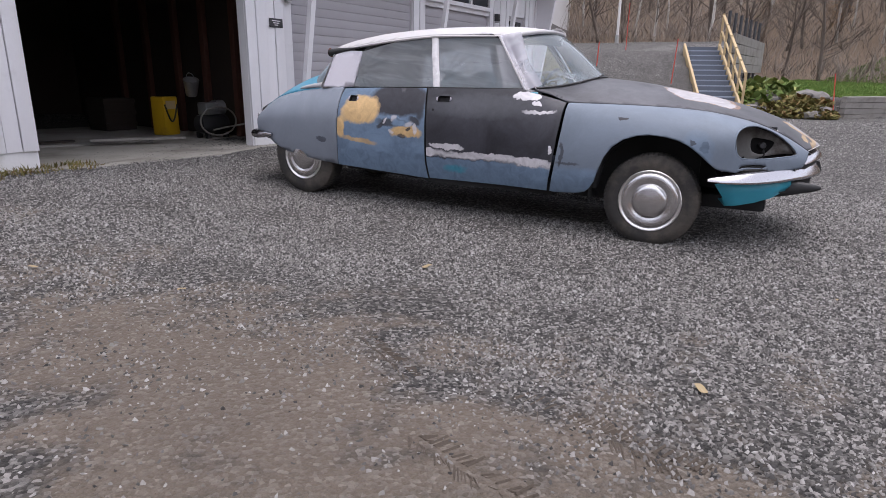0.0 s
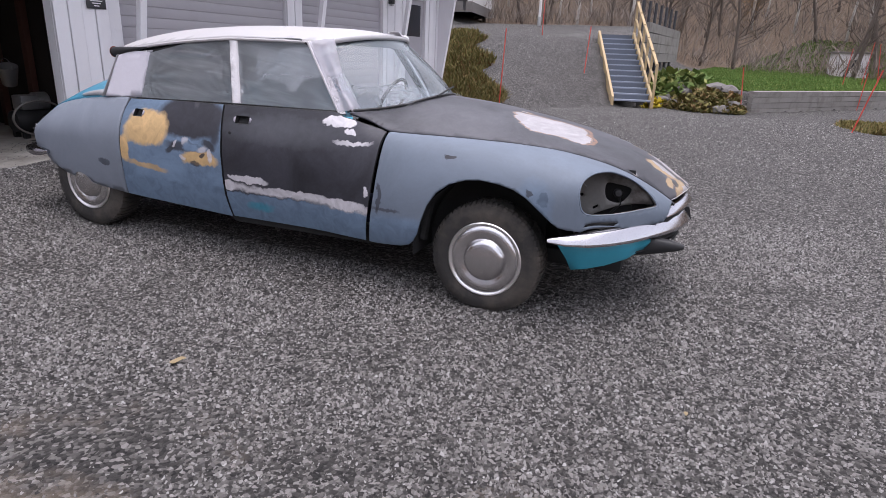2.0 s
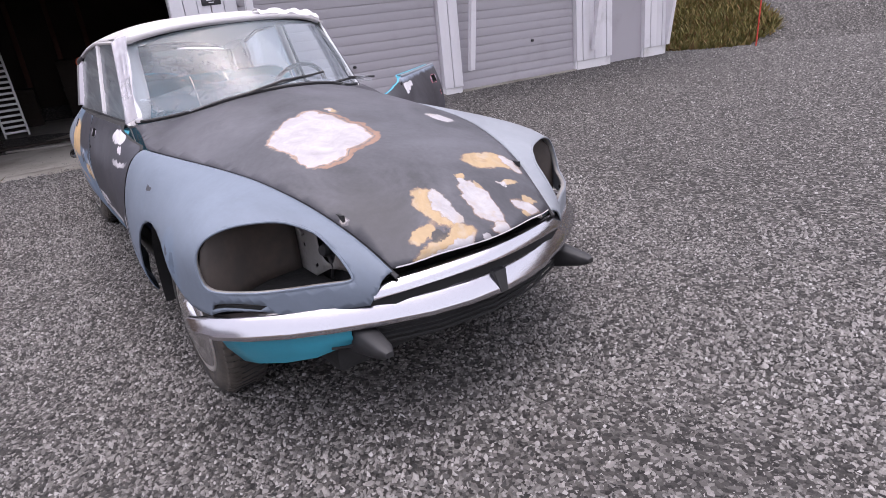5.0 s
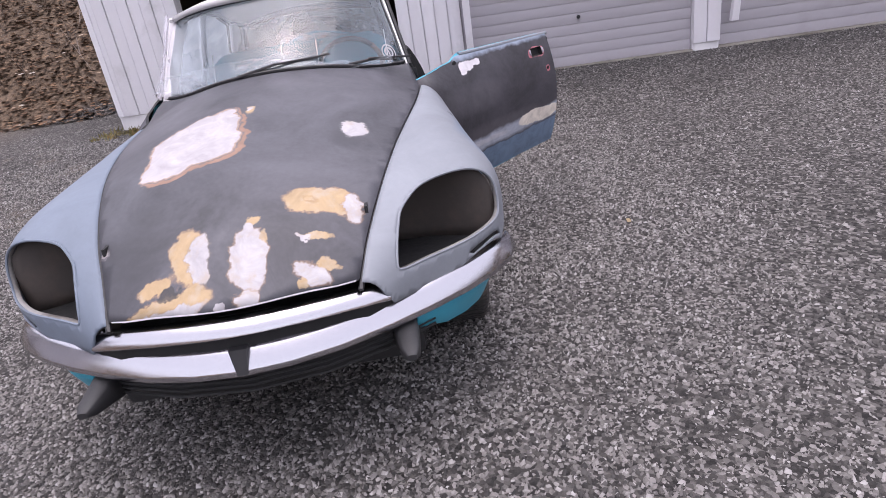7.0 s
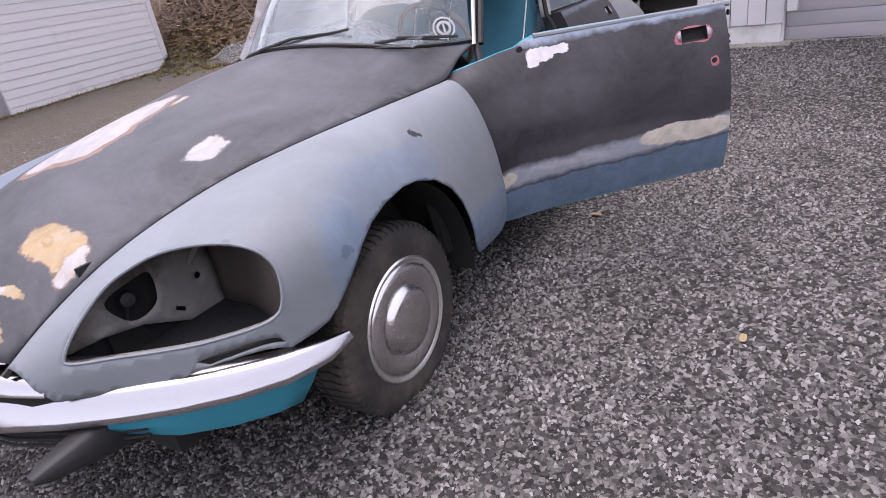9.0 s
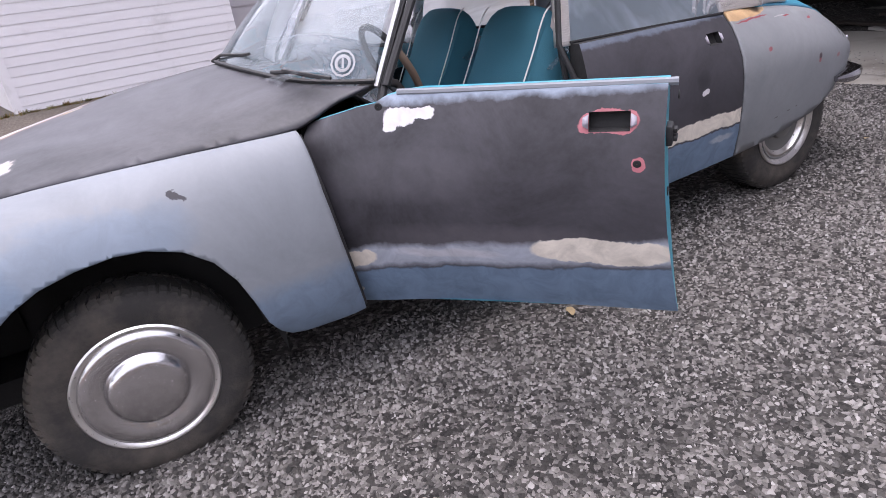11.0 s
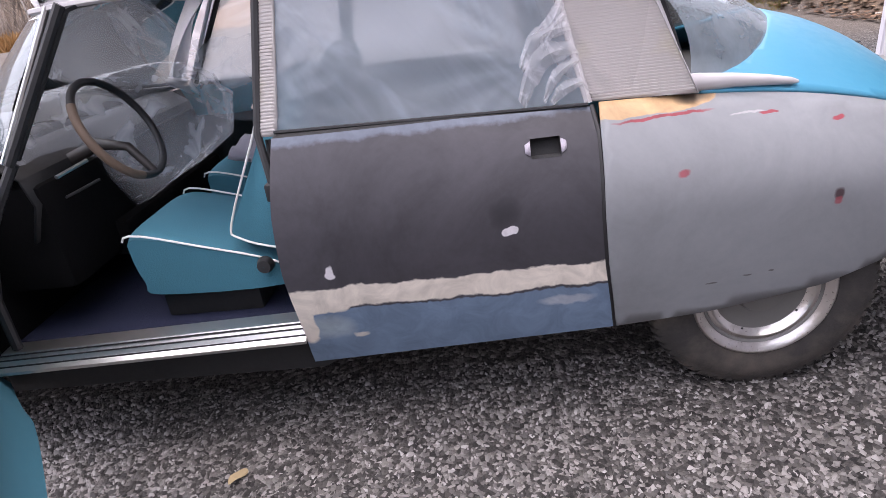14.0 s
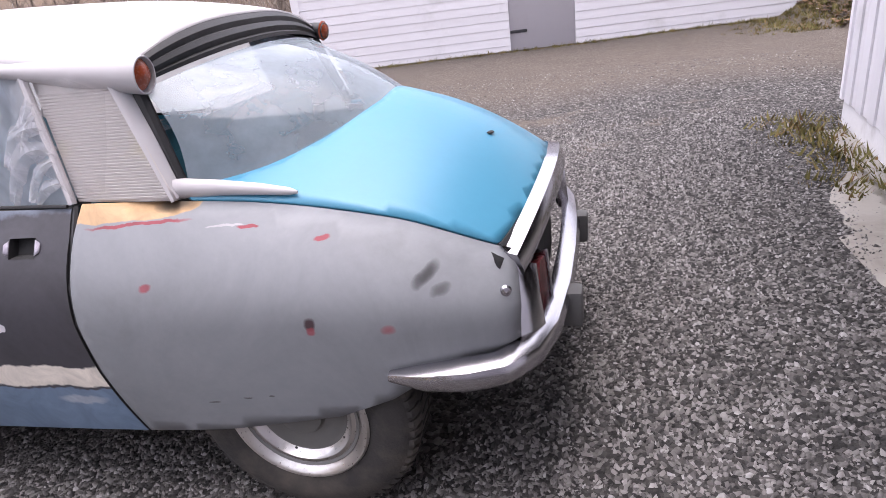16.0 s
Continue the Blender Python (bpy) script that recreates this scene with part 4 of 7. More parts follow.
def door(k, outline, hole, paint, label, m=None, key=None, rim_paint=None):
    half = half_width
    skin_ob = part("door", skin(outline, side_of(k), 0.035, (hole,), (0, k, 0)), paint, car, label, m=m)
    edge = dense(outline, 0.03)
    depth = lambda z, x=0.0: (0.010 + 0.085 * step01((z - 0.42) / 0.36) * (1 - 0.35 * step01((z - 0.95) / 0.13))) * (1 - 0.82 * step01((x - 0.50) / 0.12))
    rim = [(x, k * half(x, z), z) for x, z in edge]
    back = [(x, k * (half(x, z) - depth(z, x)), z) for x, z in edge]
    # closed doors: shell edge painted black in place of the seam's shade
    part("door_edge", loft([rim, back], True), rim_paint or m_black, skin_ob, "turquoise door shell edge" if rim_paint else "")
    # open door keeps its teal; closed ones get the copy with painted shade
    part("door_lining", skin(outline, lambda x, z: (x, k * (half(x, z) - depth(z, x)), z), 0.06, (), (0, -k, 0)), m_seat if m is not None else m_lining_shade, skin_ob, "teal inner door lining" if m is not None else "inner door lining, cabin shade put into its dark colour")
    if m is None:
        x_lo, x_hi = min(x for x, z in outline if z > 0.95) + 0.02, max(x for x, z in outline if z > 1.05) - 0.02
        cap = [(x_lo + 0.05, 0.93), (x_hi, 0.90), (x_hi, 1.066), (x_lo + 0.05, 1.055)]
        part("door_capping", skin(cap, lambda x, z: (x, k * (half(x, z) - depth(z, x) - 0.004), z), 0.06, (), (0, -k, 0)), m_turq, skin_ob, "bare turquoise upper door shell")
    deep = lambda x, z: (x, k * (half_width(x, z) - 0.03), z)
    cup = loft([[(x, k * (half_width(x, z) + 0.001), z) for x, z in hole], [deep(x, z) for x, z in hole]], True)
    cup[1].append((4, 5, 6, 7))
    part("handle_recess", cup, m_black, skin_ob, "open dark hole for the door handle")
    (x0, z0), (x1, z1) = hole[0], hole[2]
    for xx, s in ((x0, -1), (x1, 1)):
        c = [(xx + s * 0.001, z0 + 0.008), (xx + s * 0.016, z0 + 0.016), (xx + s * 0.016, z1 - 0.012), (xx + s * 0.001, z1 - 0.004)]
        part("handle_mount", skin(c, side_of(k, -0.004), 0.02, (), (0, k, 0)), m_cloth, skin_ob, "rubbed pale handle seat", solid=0.003)
    if key:
        cx, cz = key
        c = Vector((cx, k * (half_width(cx, cz) + 0.001), cz))
        part("keyhole", moved(lathe([(0.001, 0.003), (0.008, 0.003), (0.011, 0)], 16), look(c, c - Vector((0, k, 0)))), m_black, skin_ob)
    return skin_ob


OPEN = Matrix.Translation((0.86, 0.74, 0)) @ Matrix.Rotation(radians(-52), 4, "Z") @ Matrix.Translation((-0.84, -0.01, 1.05)) @ Matrix.Rotation(radians(-6), 4, "X") @ Matrix.Translation((0, -0.73, -1.05))
DOOR_FR = [(x, 0.358) if (x, z) == (-0.19, 0.400) else (x, z) for x, z in DOOR_F]
door(-1, DOOR_FR, HANDLE_F, m_door_rf, "closed front door in black primer with a white filler band", key=(-0.135, 0.915))
door(-1, DOOR_R, HANDLE_R, m_door_rr, "closed rear door with yellow filler and blue primer patches")
door_lf = door(1, DOOR_FL, HANDLE_F, m_door_lf, "wide open driver's door in black primer with a filler band", m=OPEN, key=(-0.125, 0.895), rim_paint=m_turq)
door(1, DOOR_RL, HANDLE_R, m_door_lr, "closed rear door in black primer with a cream filler band")
# latch, plugs and top rail of the open door
lx, ly = -0.193, lambda z, d=0.05: half_width(-0.19, z) - d
part("latch", join(box(lx - 0.014, lx + 0.01, ly(0.95) - 0.026, ly(0.95) + 0.026, 0.922, 0.978, 0.010), box(lx - 0.024, lx - 0.012, ly(0.95) - 0.016, ly(0.95) + 0.018, 0.934, 0.947, 0.004), box(lx - 0.024, lx - 0.012, ly(0.95) - 0.018, ly(0.95) + 0.010, 0.954, 0.966, 0.004)), m_rubber, door_lf, "black door latch")
for z, r, y in ((1.045, 0.011, ly(1.045, 0.030)), (0.80, 0.012, ly(0.80, 0.055))):
    part("plug_hole", moved(lathe([(0.001, 0.003), (r, 0.003), (r * 1.05, 0)], 20), look((lx - 0.003 if z < 0.9 else lx - 0.022, y, z), (lx + 1, y, z))), m_black, door_lf)
part("window_slot", sweep([(x, half_width(x, 1.082) - 0.033, 1.0795 + 0.0127 * (x + 0.2)) for x in np.linspace(0.55, -0.17, 12)], [(-0.009, -0.01), (0.009, -0.01), (0.009, 0.0015), (-0.009, 0.0015)]), m_rubber, door_lf, "black window slot")
part("top_rail", tube([(x, half_width(x, 1.082) - 0.010, 1.079 + 0.0127 * (x + 0.2)) for x in np.linspace(0.57, -0.215, 12)], 0.011, 8), m_wing, door_lf, "pale blue-grey top rail")
part("mirror_hole", moved(lathe([(0.001, 0.004), (0.011, 0.004), (0.013, 0)], 16), look((0.632, half_width(0.632, 1.055) + 0.002, 1.055), (0.632, 0, 1.0))), m_black, door_lf)
part("front_door_seal", tube([(x + 0.018, half_width(x, z) - 0.026, z) for x, z in [(0.925, 0.985), (0.912, 0.824), (0.896, 0.67), (0.874, 0.51), (0.845, 0.37)]], 0.010, 8), m_rubber, car)

# rear quarters, one on each side
QUARTER = ([(-1.097, 1.0), (-1.094, 0.88), (-1.093, 0.79), (-1.103, 0.64), (-1.134, 0.402), (-1.4, 0.430), (-1.74, 0.482), (-1.89, 0.537), (-2.0, 0.608), (-2.15, 0.642), (-2.205, 0.662), (-2.212, 0.745), (-2.203, 0.81)]
           + [(x, edge_z(x) - 0.002) for x in np.linspace(-2.185, -1.102, 50)])
for k, paint, label in ((-1, m_quarter_r, "grey-blue primed rear quarter panel"), (1, m_quarter_l, "grey primed rear quarter with red and yellow spots")):
    q = part("rear_quarter", skin(QUARTER, side_of(k), 0.035, (), (0, k, 0)), paint, car, label, solid=0.008)
    part("panel_gap", tube([(x - 0.006, k * (half_width(x, z) - 0.010), z) for x, z in DOOR_R[7:]], 0.008, 6), m_rubber, q)
    fin = [((-1.30, 0.612, 1.078), 0.020, 0.030), ((-1.38, 0.600, 1.082), 0.020, 0.026), ((-1.48, 0.590, 1.076), 0.018, 0.020), ((-1.58, 0.578, 1.064), 0.016, 0.015), ((-1.65, 0.568, 1.052), 0.012, 0.010), ((-1.67, 0.565, 1.048), 0.004, 0.004)]
    fn = loft([[(c[0], k * (c[1] + w * math.cos(a)), c[2] + h * math.sin(a)) for a in np.linspace(0, 2 * math.pi, 11)[:-1]] for c, w, h in fin], True)
    part("rear_fin", fn, m_roof, q, "cream trim tongue behind the window")

# boot lid and rear end
boot_z = spline([-2.26, -2.2, -2.1, -2.0, -1.85, -1.7, -1.55, -1.3], [0.93, 0.985, 1.06, 1.115, 1.175, 1.208, 1.208, 1.19])


def boot_at(x, y):
    e = edge_z(x) + 0.003
    return (x, y, boot_z(x) - (boot_z(x) - e) * min(1.0, abs(y) / (edge_y(x) + 0.003)) ** 1.45)


glass_foot = spline([0, 0.1, 0.2, 0.3, 0.4, 0.47, 0.52, 0.56, 0.585], [-1.77, -1.76, -1.725, -1.675, -1.60, -1.53, -1.455, -1.38, -1.345])
BOOT = ([(glass_foot(abs(y)), y) for y in np.linspace(-0.585, 0.585, 33)] + [(x, edge_y(x)) for x in np.linspace(-1.40, -2.15, 40)]
        + [(-2.24 + 0.085 * (y / 0.5) ** 2, y) for y in np.linspace(0.49, -0.49, 16)] + [(x, -edge_y(x)) for x in np.linspace(-2.15, -1.40, 40)])
boot = part("boot_lid", skin(BOOT, boot_at, 0.028, (), (0, 0, 1)), m_skyblue, car, "glossy sky-blue boot lid", solid=0.012)
part("lock_hole", moved(lathe([(0.001, 0.003), (0.012, 0.003), (0.014, 0)], 16), Matrix.Translation(boot_at(-2.08, 0.1))), m_black, boot)
part("boot_seal", tube([(-2.24 + 0.085 * (y / 0.5) ** 2, y, boot_at(-2.24 + 0.085 * (y / 0.5) ** 2, y)[2] - 0.012) for y in np.linspace(-0.5, 0.5, 21)], 0.012, 6), m_rubber, boot)
tail = part("tail_panel", loft([[(-2.215 + 0.06 * (y / 0.55) ** 2, y, z) for y in np.linspace(-0.56, 0.56, 15)] for z in (0.58, 0.72, 0.84)] + [[(-2.22 + 0.085 * (y / 0.5) ** 2, y * 0.9, boot_at(-2.215 + 0.085 * (y / 0.5) ** 2, y * 0.9)[2] - 0.03) for y in np.linspace(-0.56, 0.56, 15)]]), m_black, car, solid=0.01)
frame_path = lambda z, o: [(-2.262 - o + 0.065 * (y / 0.5) ** 2, y, z + 0.10 * (1 - (y / 0.52) ** 2)) for y in np.linspace(0.52, -0.52, 21)]
part("plate_surround", sweep(frame_path(0.818, 0.0), [(-0.03, -0.028), (0.020, -0.034), (0.024, -0.01), (0.008, 0.030), (-0.03, 0.036)]), m_chrome, tail, "chrome surround above the plate recess")
for k in (-1, 1):
    lamp = part("tail_lamp", moved(box(-0.02, 0.02, -0.04, 0.04, -0.075, 0.075, 0.012), pose(-2.232, k * 0.425, 0.715, 0, 4, k * -14)), m_redlens, tail, "narrow dark red tail lamp")
    part("lamp_bezel", moved(join(box(-0.024, 0.018, -0.050, -0.040, -0.08, 0.085, 0.003), box(-0.024, 0.018, 0.040, 0.050, -0.08, 0.085, 0.003)), pose(-2.232, k * 0.425, 0.715, 0, 4, k * -14)), m_chrome, lamp)
    plate = [[(-2.160, 0.512, 0.870), (-2.204, 0.464, 0.842)], [(-2.190, 0.520, 0.835), (-2.222, 0.478, 0.812)], [(-2.205, 0.556, 0.74), (-2.248, 0.500, 0.725)], [(-2.205, 0.588, 0.652), (-2.262, 0.520, 0.635)]]
    rows = [[(a[0], a[1] * k, a[2]), ((a[0] + b[0]) / 2 - 0.006, ((a[1] + b[1]) / 2 + 0.010) * k, (a[2] + b[2]) / 2), (b[0], b[1] * k, b[2]), (b[0] + 0.012, (b[1] - 0.02) * k, b[2]), (a[0] + 0.02, (a[1] - 0.03) * k, a[2])] for a, b in plate]
    up_ = loft(rows, True)
    up_[1].extend([(0, 1, 2, 3, 4), (15, 16, 17, 18, 19)])
    part("chrome_upright", up_, m_chrome, tail, "flat chrome corner piece beside the tail lamp", 30)
    part("marker_lamp", moved(lathe([(0.001, 0.010), (0.012, 0.007), (0.015, 0)], 16), look((-2.178, k * (half_width(-2.178, 0.79) + 0.001), 0.79), (-2.0, 0, 0.79))), m_chrome, tail, "small chrome stud")
BACK = [(-1.90, 0.735, 0.625), (-1.99, 0.735, 0.622), (-2.09, 0.715, 0.62), (-2.17, 0.68, 0.618), (-2.23, 0.60, 0.617), (-2.265, 0.48, 0.617), (-2.285, 0.25, 0.617), (-2.29, 0.0, 0.617)]
BACK = BACK + [(x, -y, z) for x, y, z in BACK[-2::-1]]
rb = part("rear_bumper", sweep(BACK, [(-0.03, -0.034), (0.006, -0.040), (0.028, -0.022), (0.034, 0.004), (0.024, 0.026), (-0.004, 0.038), (-0.03, 0.036)][::-1], [0.35] + [0.8, 1] + [1] * (len(BACK) - 6) + [1, 0.8, 0.35]), m_chrome, car, "chrome wrap-round rear bumper")
for k in (-1, 1):
    part("overrider", box(-2.345, -2.285, k * 0.30 - 0.035, k * 0.30 + 0.035, 0.53, 0.64, 0.012), m_overrider, rb, "grey bumper overrider")

# front bumper, grille and valance
FRONT = [(1.945, 0.90, 0.548), (2.04, 0.895, 0.556), (2.14, 0.85, 0.563), (2.23, 0.775, 0.568), (2.32, 0.67, 0.571), (2.40, 0.555, 0.574), (2.48, 0.42, 0.577), (2.55, 0.27, 0.579), (2.588, 0.13, 0.58), (2.60, 0.0, 0.58)]
FRONT = [(x, -y, z) for x, y, z in FRONT] + FRONT[-2::-1]
taper = [0.25, 0.62, 0.85, 0.95] + [1] * (len(FRONT) - 8) + [0.95, 0.85, 0.62, 0.25]
fb = part("front_bumper", sweep(FRONT, [(-0.045, -0.034), (0.008, -0.042), (0.021, -0.038), (0.0235, -0.026), (0.020, -0.018), (-0.006, 0.026), (-0.020, 0.038), (-0.05, 0.041)], taper), m_chrome, car, "sweeping chrome front bumper blade")
UP = [(2.475, -0.43, 0.652), (2.514, -0.36, 0.664), (2.562, -0.22, 0.677), (2.588, -0.08, 0.682), (2.592, 0.0, 0.682)]
UP = UP + [(x, -y, z) for x, y, z in UP[-2::-1]]
part("upper_blade", sweep(UP, [(-0.035, -0.02), (0.012, -0.024), (0.022, -0.016), (0.020, -0.008), (0.002, 0.018), (-0.012, 0.024), (-0.035, 0.024)]), m_chrome, fb, "thin chrome upper blade under the bonnet")
part("blade_gap", sweep([(x - 0.03, y, z - 0.042) for x, y, z in UP], [(-0.05, -0.03), (0.02, -0.03), (0.02, 0.02), (-0.05, 0.02)]), m_black, fb)
part("plate_bracket", ([(2.606, -0.026, 0.620), (2.606, 0.026, 0.620), (2.626, 0.015, 0.548), (2.626, -0.015, 0.548), (2.56, -0.028, 0.622), (2.56, 0.028, 0.622), (2.57, 0.018, 0.540), (2.57, -0.018, 0.540)],
                       [(0, 1, 2, 3), (0, 4, 5, 1), (1, 5, 6, 2), (2, 6, 7, 3), (3, 7, 4, 0)]), m_rubber, fb, "black wedge bracket at the bumper's middle", 20)
part("front_crossmember", join(box(2.15, 2.50, -0.38, 0.38, 0.60, 0.665, 0.01), box(1.0, 2.38, -0.39, 0.39, 0.42, 0.74, 0.02)), m_black, car)
VAL = [(2.36, -0.56), (2.46, -0.40), (2.53, -0.22), (2.56, 0.0), (2.53, 0.22), (2.46, 0.40), (2.36, 0.56)]
val = part("lower_grille", loft([[(x, y, 0.545) for x, y in VAL], [(x - 0.01, y, 0.47) for x, y in VAL], [(x - 0.05, y * 0.97, 0.425) for x, y in VAL], [(x - 0.35, y * 0.9, 0.41) for x, y in VAL]]), m_black, car, "black slatted air intake under the bumper", solid=0.01)
for z in (0.455, 0.475, 0.495, 0.515):
    part("slat", tube([(x + 0.006, y, z) for x, y in VAL], 0.005, 6), m_black, val)
for k in (-1, 1):
    top = [(1.985, 0.830, 0.515), (2.08, 0.80, 0.54), (2.20, 0.73, 0.545), (2.32, 0.62, 0.55), (2.42, 0.50, 0.55)]
    low = [(2.055, 0.765, 0.372), (2.12, 0.735, 0.376), (2.22, 0.675, 0.395), (2.32, 0.60, 0.425), (2.41, 0.49, 0.475)]
    far = [(x - 0.05, y - 0.14, z + 0.02) for x, y, z in low]
    part("side_valance", loft([[(x, k * y, z) for x, y, z in r] for r in (top, [tuple((np.array(a) * 0.45 + np.array(b) * 0.55) + (0.012, 0.012, 0)) for a, b in zip(top, low)], low, far)]), m_turq, car, "turquoise valance under the bumper end", solid=0.006)
    horn = [Vector((2.24, k * 0.45, 0.465)), Vector((2.36, k * 0.458, 0.470)), Vector((2.46, k * 0.465, 0.482)), Vector((2.575, k * 0.472, 0.492)), Vector((2.605, k * 0.474, 0.494))]
    hr = [(0.045, 0.055), (0.045, 0.060), (0.040, 0.045), (0.028, 0.022), (0.014, 0.010)]
    rows = [[c + Vector((0, math.copysign(abs(math.cos(a)) ** 0.5, math.cos(a)) * w, math.copysign(abs(math.sin(a)) ** 0.5, math.sin(a)) * h)) for a in np.linspace(0, 2 * math.pi, 13)[:-1]] for c, (w, h) in zip(horn, hr)]
    ho = loft(rows, True)
    ho[1].append(tuple(range(48, 60)))
    part("rubber_horn", ho, m_rubber, car, "black rubber bumper horn", 50)

# wheels
TYRE = [(0.19, 0.080), (0.212, 0.090), (0.262, 0.099), (0.298, 0.095), (0.322, 0.083), (0.334, 0.070), (0.340, 0.04), (0.341, 0.0), (0.340, -0.04), (0.334, -0.070), (0.322, -0.083), (0.298, -0.095), (0.25, -0.098), (0.205, -0.08)]
RIM = [(0.228, 0.086), (0.236, 0.094), (0.230, 0.099), (0.219, 0.097), (0.208, 0.085), (0.192, 0.078), (0.182, 0.083), (0.174, 0.083), (0.165, 0.07), (0.15, 0.062)]
CAP = [(0.197, 0.082), (0.192, 0.094), (0.176, 0.104), (0.152, 0.106), (0.132, 0.098), (0.121, 0.094), (0.115, 0.100), (0.108, 0.112), (0.096, 0.119), (0.08, 0.122), (0.05, 0.126), (0.02, 0.128), (0.001, 0.128)]


def wheel(x, y, z, capped, size=1.0):
    k = 1 if y > 0 else -1
    m = pose(x, y, z, -90 * k, 0, 0)
    ty = part("wheel", lathe([(r * size, w) for r, w in TYRE], 72, True), m_tyre, car, "black road tyre", m=m)
    grooves = [tube([(0.3405 * size * math.cos(a + s), 0.3405 * size * math.sin(a + s), -0.06 + 0.04 * i) for i, s in enumerate((0, 0.03, 0, 0.03))], 0.0035, 4, False) for a in np.linspace(0, 2 * math.pi, 56)[:-1]]
    part("tread", join(*grooves), m_black, ty)
    lugs = []
    for i in range(64):
        for s in (-1, 1):
            a0, a1 = 2 * math.pi * (i + 0.1 + 0.25 * s) / 64, 2 * math.pi * (i + 0.72 + 0.25 * s) / 64
            ring_ = [(r * size * math.cos(a), r * size * math.sin(a), s * zz) for a in (a0, a1) for r, zz in ((0.312, 0.086), (0.334, 0.080), (0.3445, 0.060), (0.3445, 0.034), (0.333, 0.034))]
            lugs.append((ring_, [(0, 1, 6, 5), (1, 2, 7, 6), (2, 3, 8, 7), (3, 4, 9, 8), (0, 4, 3, 2, 1), (5, 6, 7, 8, 9)]))
    tagged(part("tread_rubber", join(*lugs), m_tyre, ty, sharp=0), "worn rubber tread blocks", kind="stuff")
    part("rim", lathe([(r * 0.905, w) for r, w in RIM], 64), m_ring if capped else m_steel, ty, "bright rim ring")
    part("dish", lathe([(0.20, 0.03), (0.165, 0.066), (0.1, 0.06), (0.001, 0.06)], 48), m_rim_grey, ty)
    if capped:
        part("hubcap", lathe(CAP, 64), m_cap, ty, "domed stainless hubcap")
    else:
        part("dust_cap", lathe([(0.186, 0.076), (0.180, 0.084), (0.170, 0.080), (0.160, 0.066), (0.135, 0.060), (0.120, 0.066), (0.105, 0.062), (0.075, 0.064), (0.068, 0.080), (0.045, 0.088), (0.001, 0.090)], 48), m_rim_grey, ty, "dull grey wheel centre")
        for i in range(5):
            a = 2 * math.pi * i / 5
            part("wheel_bolt", moved(lathe([(0.001, 0.004), (0.005, 0.003), (0.007, 0)], 10), Matrix.Translation((0.146 * math.cos(a), 0.146 * math.sin(a), 0.064))), m_black, ty)
    part("valve", moved(tube([(0, 0.192, 0.078), (0, 0.186, 0.098)], 0.005, 8), Matrix.Rotation(2.4, 4, "Z")), m_rubber, ty)
    return ty


wheel(1.585, -0.715, 0.358, True, 0.94)
wheel(1.593, 0.715, 0.361, True, 0.94)
wheel(-1.555, -0.615, 0.441, True)
wheel(-1.585, 0.60, 0.446, False)

# hidden structure: wells, floor, sills
for k in (-1, 1):
    part("wheel_well", loft([[(1.60 + 0.44 * math.cos(a), k * y, 0.37 + 0.45 * math.sin(a)) for a in np.linspace(0.3, math.pi + 0.1, 25)] for y in (0.83, 0.55)]), m_black, car)
    part("inner_wing", box(0.98, 1.86, min(k * 0.55, k * 0.53), max(k * 0.55, k * 0.53), 0.30, 0.86), m_black, car)
    part("rear_well", box(-2.0, -1.15, min(k * 0.50, k * 0.48), max(k * 0.50, k * 0.48), 0.46, 0.95), m_black, car)
    part("wheel_well_strut", tube([(1.22, k * 0.70, 0.72), (1.17, k * 0.72, 0.40)], 0.03, 8), m_black, car)
    part("sill", sweep([(0.87, k * 0.66, 0.40), (-0.2, k * 0.65, 0.40), (-0.3, k * 0.58, 0.41), (-1.1, k * 0.56, 0.445)][::k], [(-0.06, -0.085), (0.06, -0.085), (0.065, 0.03), (-0.06, 0.045)]), m_black, car, "black sill")
    if k > 0:
        part("sill_strip", sweep([(0.86, 0.715, 0.452), (-0.19, 0.715, 0.487)], [(-0.055, 0.0), (0.075, -0.03), (0.078, -0.018), (0.060, -0.008), (0.045, -0.012), (0.035, 0.0), (0.018, -0.004), (0.004, 0.010), (-0.055, 0.014)]), m_alu, car, "ribbed aluminium sill strip")
part("floor_pan", join(box(-1.15, 1.0, -0.60, 0.60, 0.345, 0.42, 0.03), box(-2.1, -1.1, -0.40, 0.40, 0.42, 0.50, 0.03), box(0.9, 2.3, -0.52, 0.52, 0.30, 0.40, 0.03)), m_black, car)
part("carpet", box(-1.0, 0.88, -0.68, 0.68, 0.425, 0.455, 0.008), m_carpet, car, "navy blue floor carpet")
# firewall in the shade black, to keep the footwell dark
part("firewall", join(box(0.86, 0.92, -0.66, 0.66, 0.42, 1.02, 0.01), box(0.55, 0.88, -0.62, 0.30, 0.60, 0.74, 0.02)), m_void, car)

for dy, dz in ((0.060, -0.007), (0.035, 0.002), (0.012, 0.007)):
    part("strip_groove", tube([(0.86, 0.715 + dy, 0.452 + dz), (-0.19, 0.715 + dy, 0.487 + dz)], 0.0028, 4), m_rubber, car)

# glasshouse
TOPX, TOPY = 0.545, 0.53


def ws_base(t):
    return Vector((rear(0.645 * t) - 0.005 - 0.05 * abs(t) ** 6, 0.645 * t, hood_at(rear(0.645 * t) + 0.01, 0.645 * t)[2] + 0.004))


def ws_top(t):
    return Vector((0.60 - 0.215 * abs(t) ** 2.6, 0.555 * t, 1.520 - 0.050 * abs(t) ** 2.2))


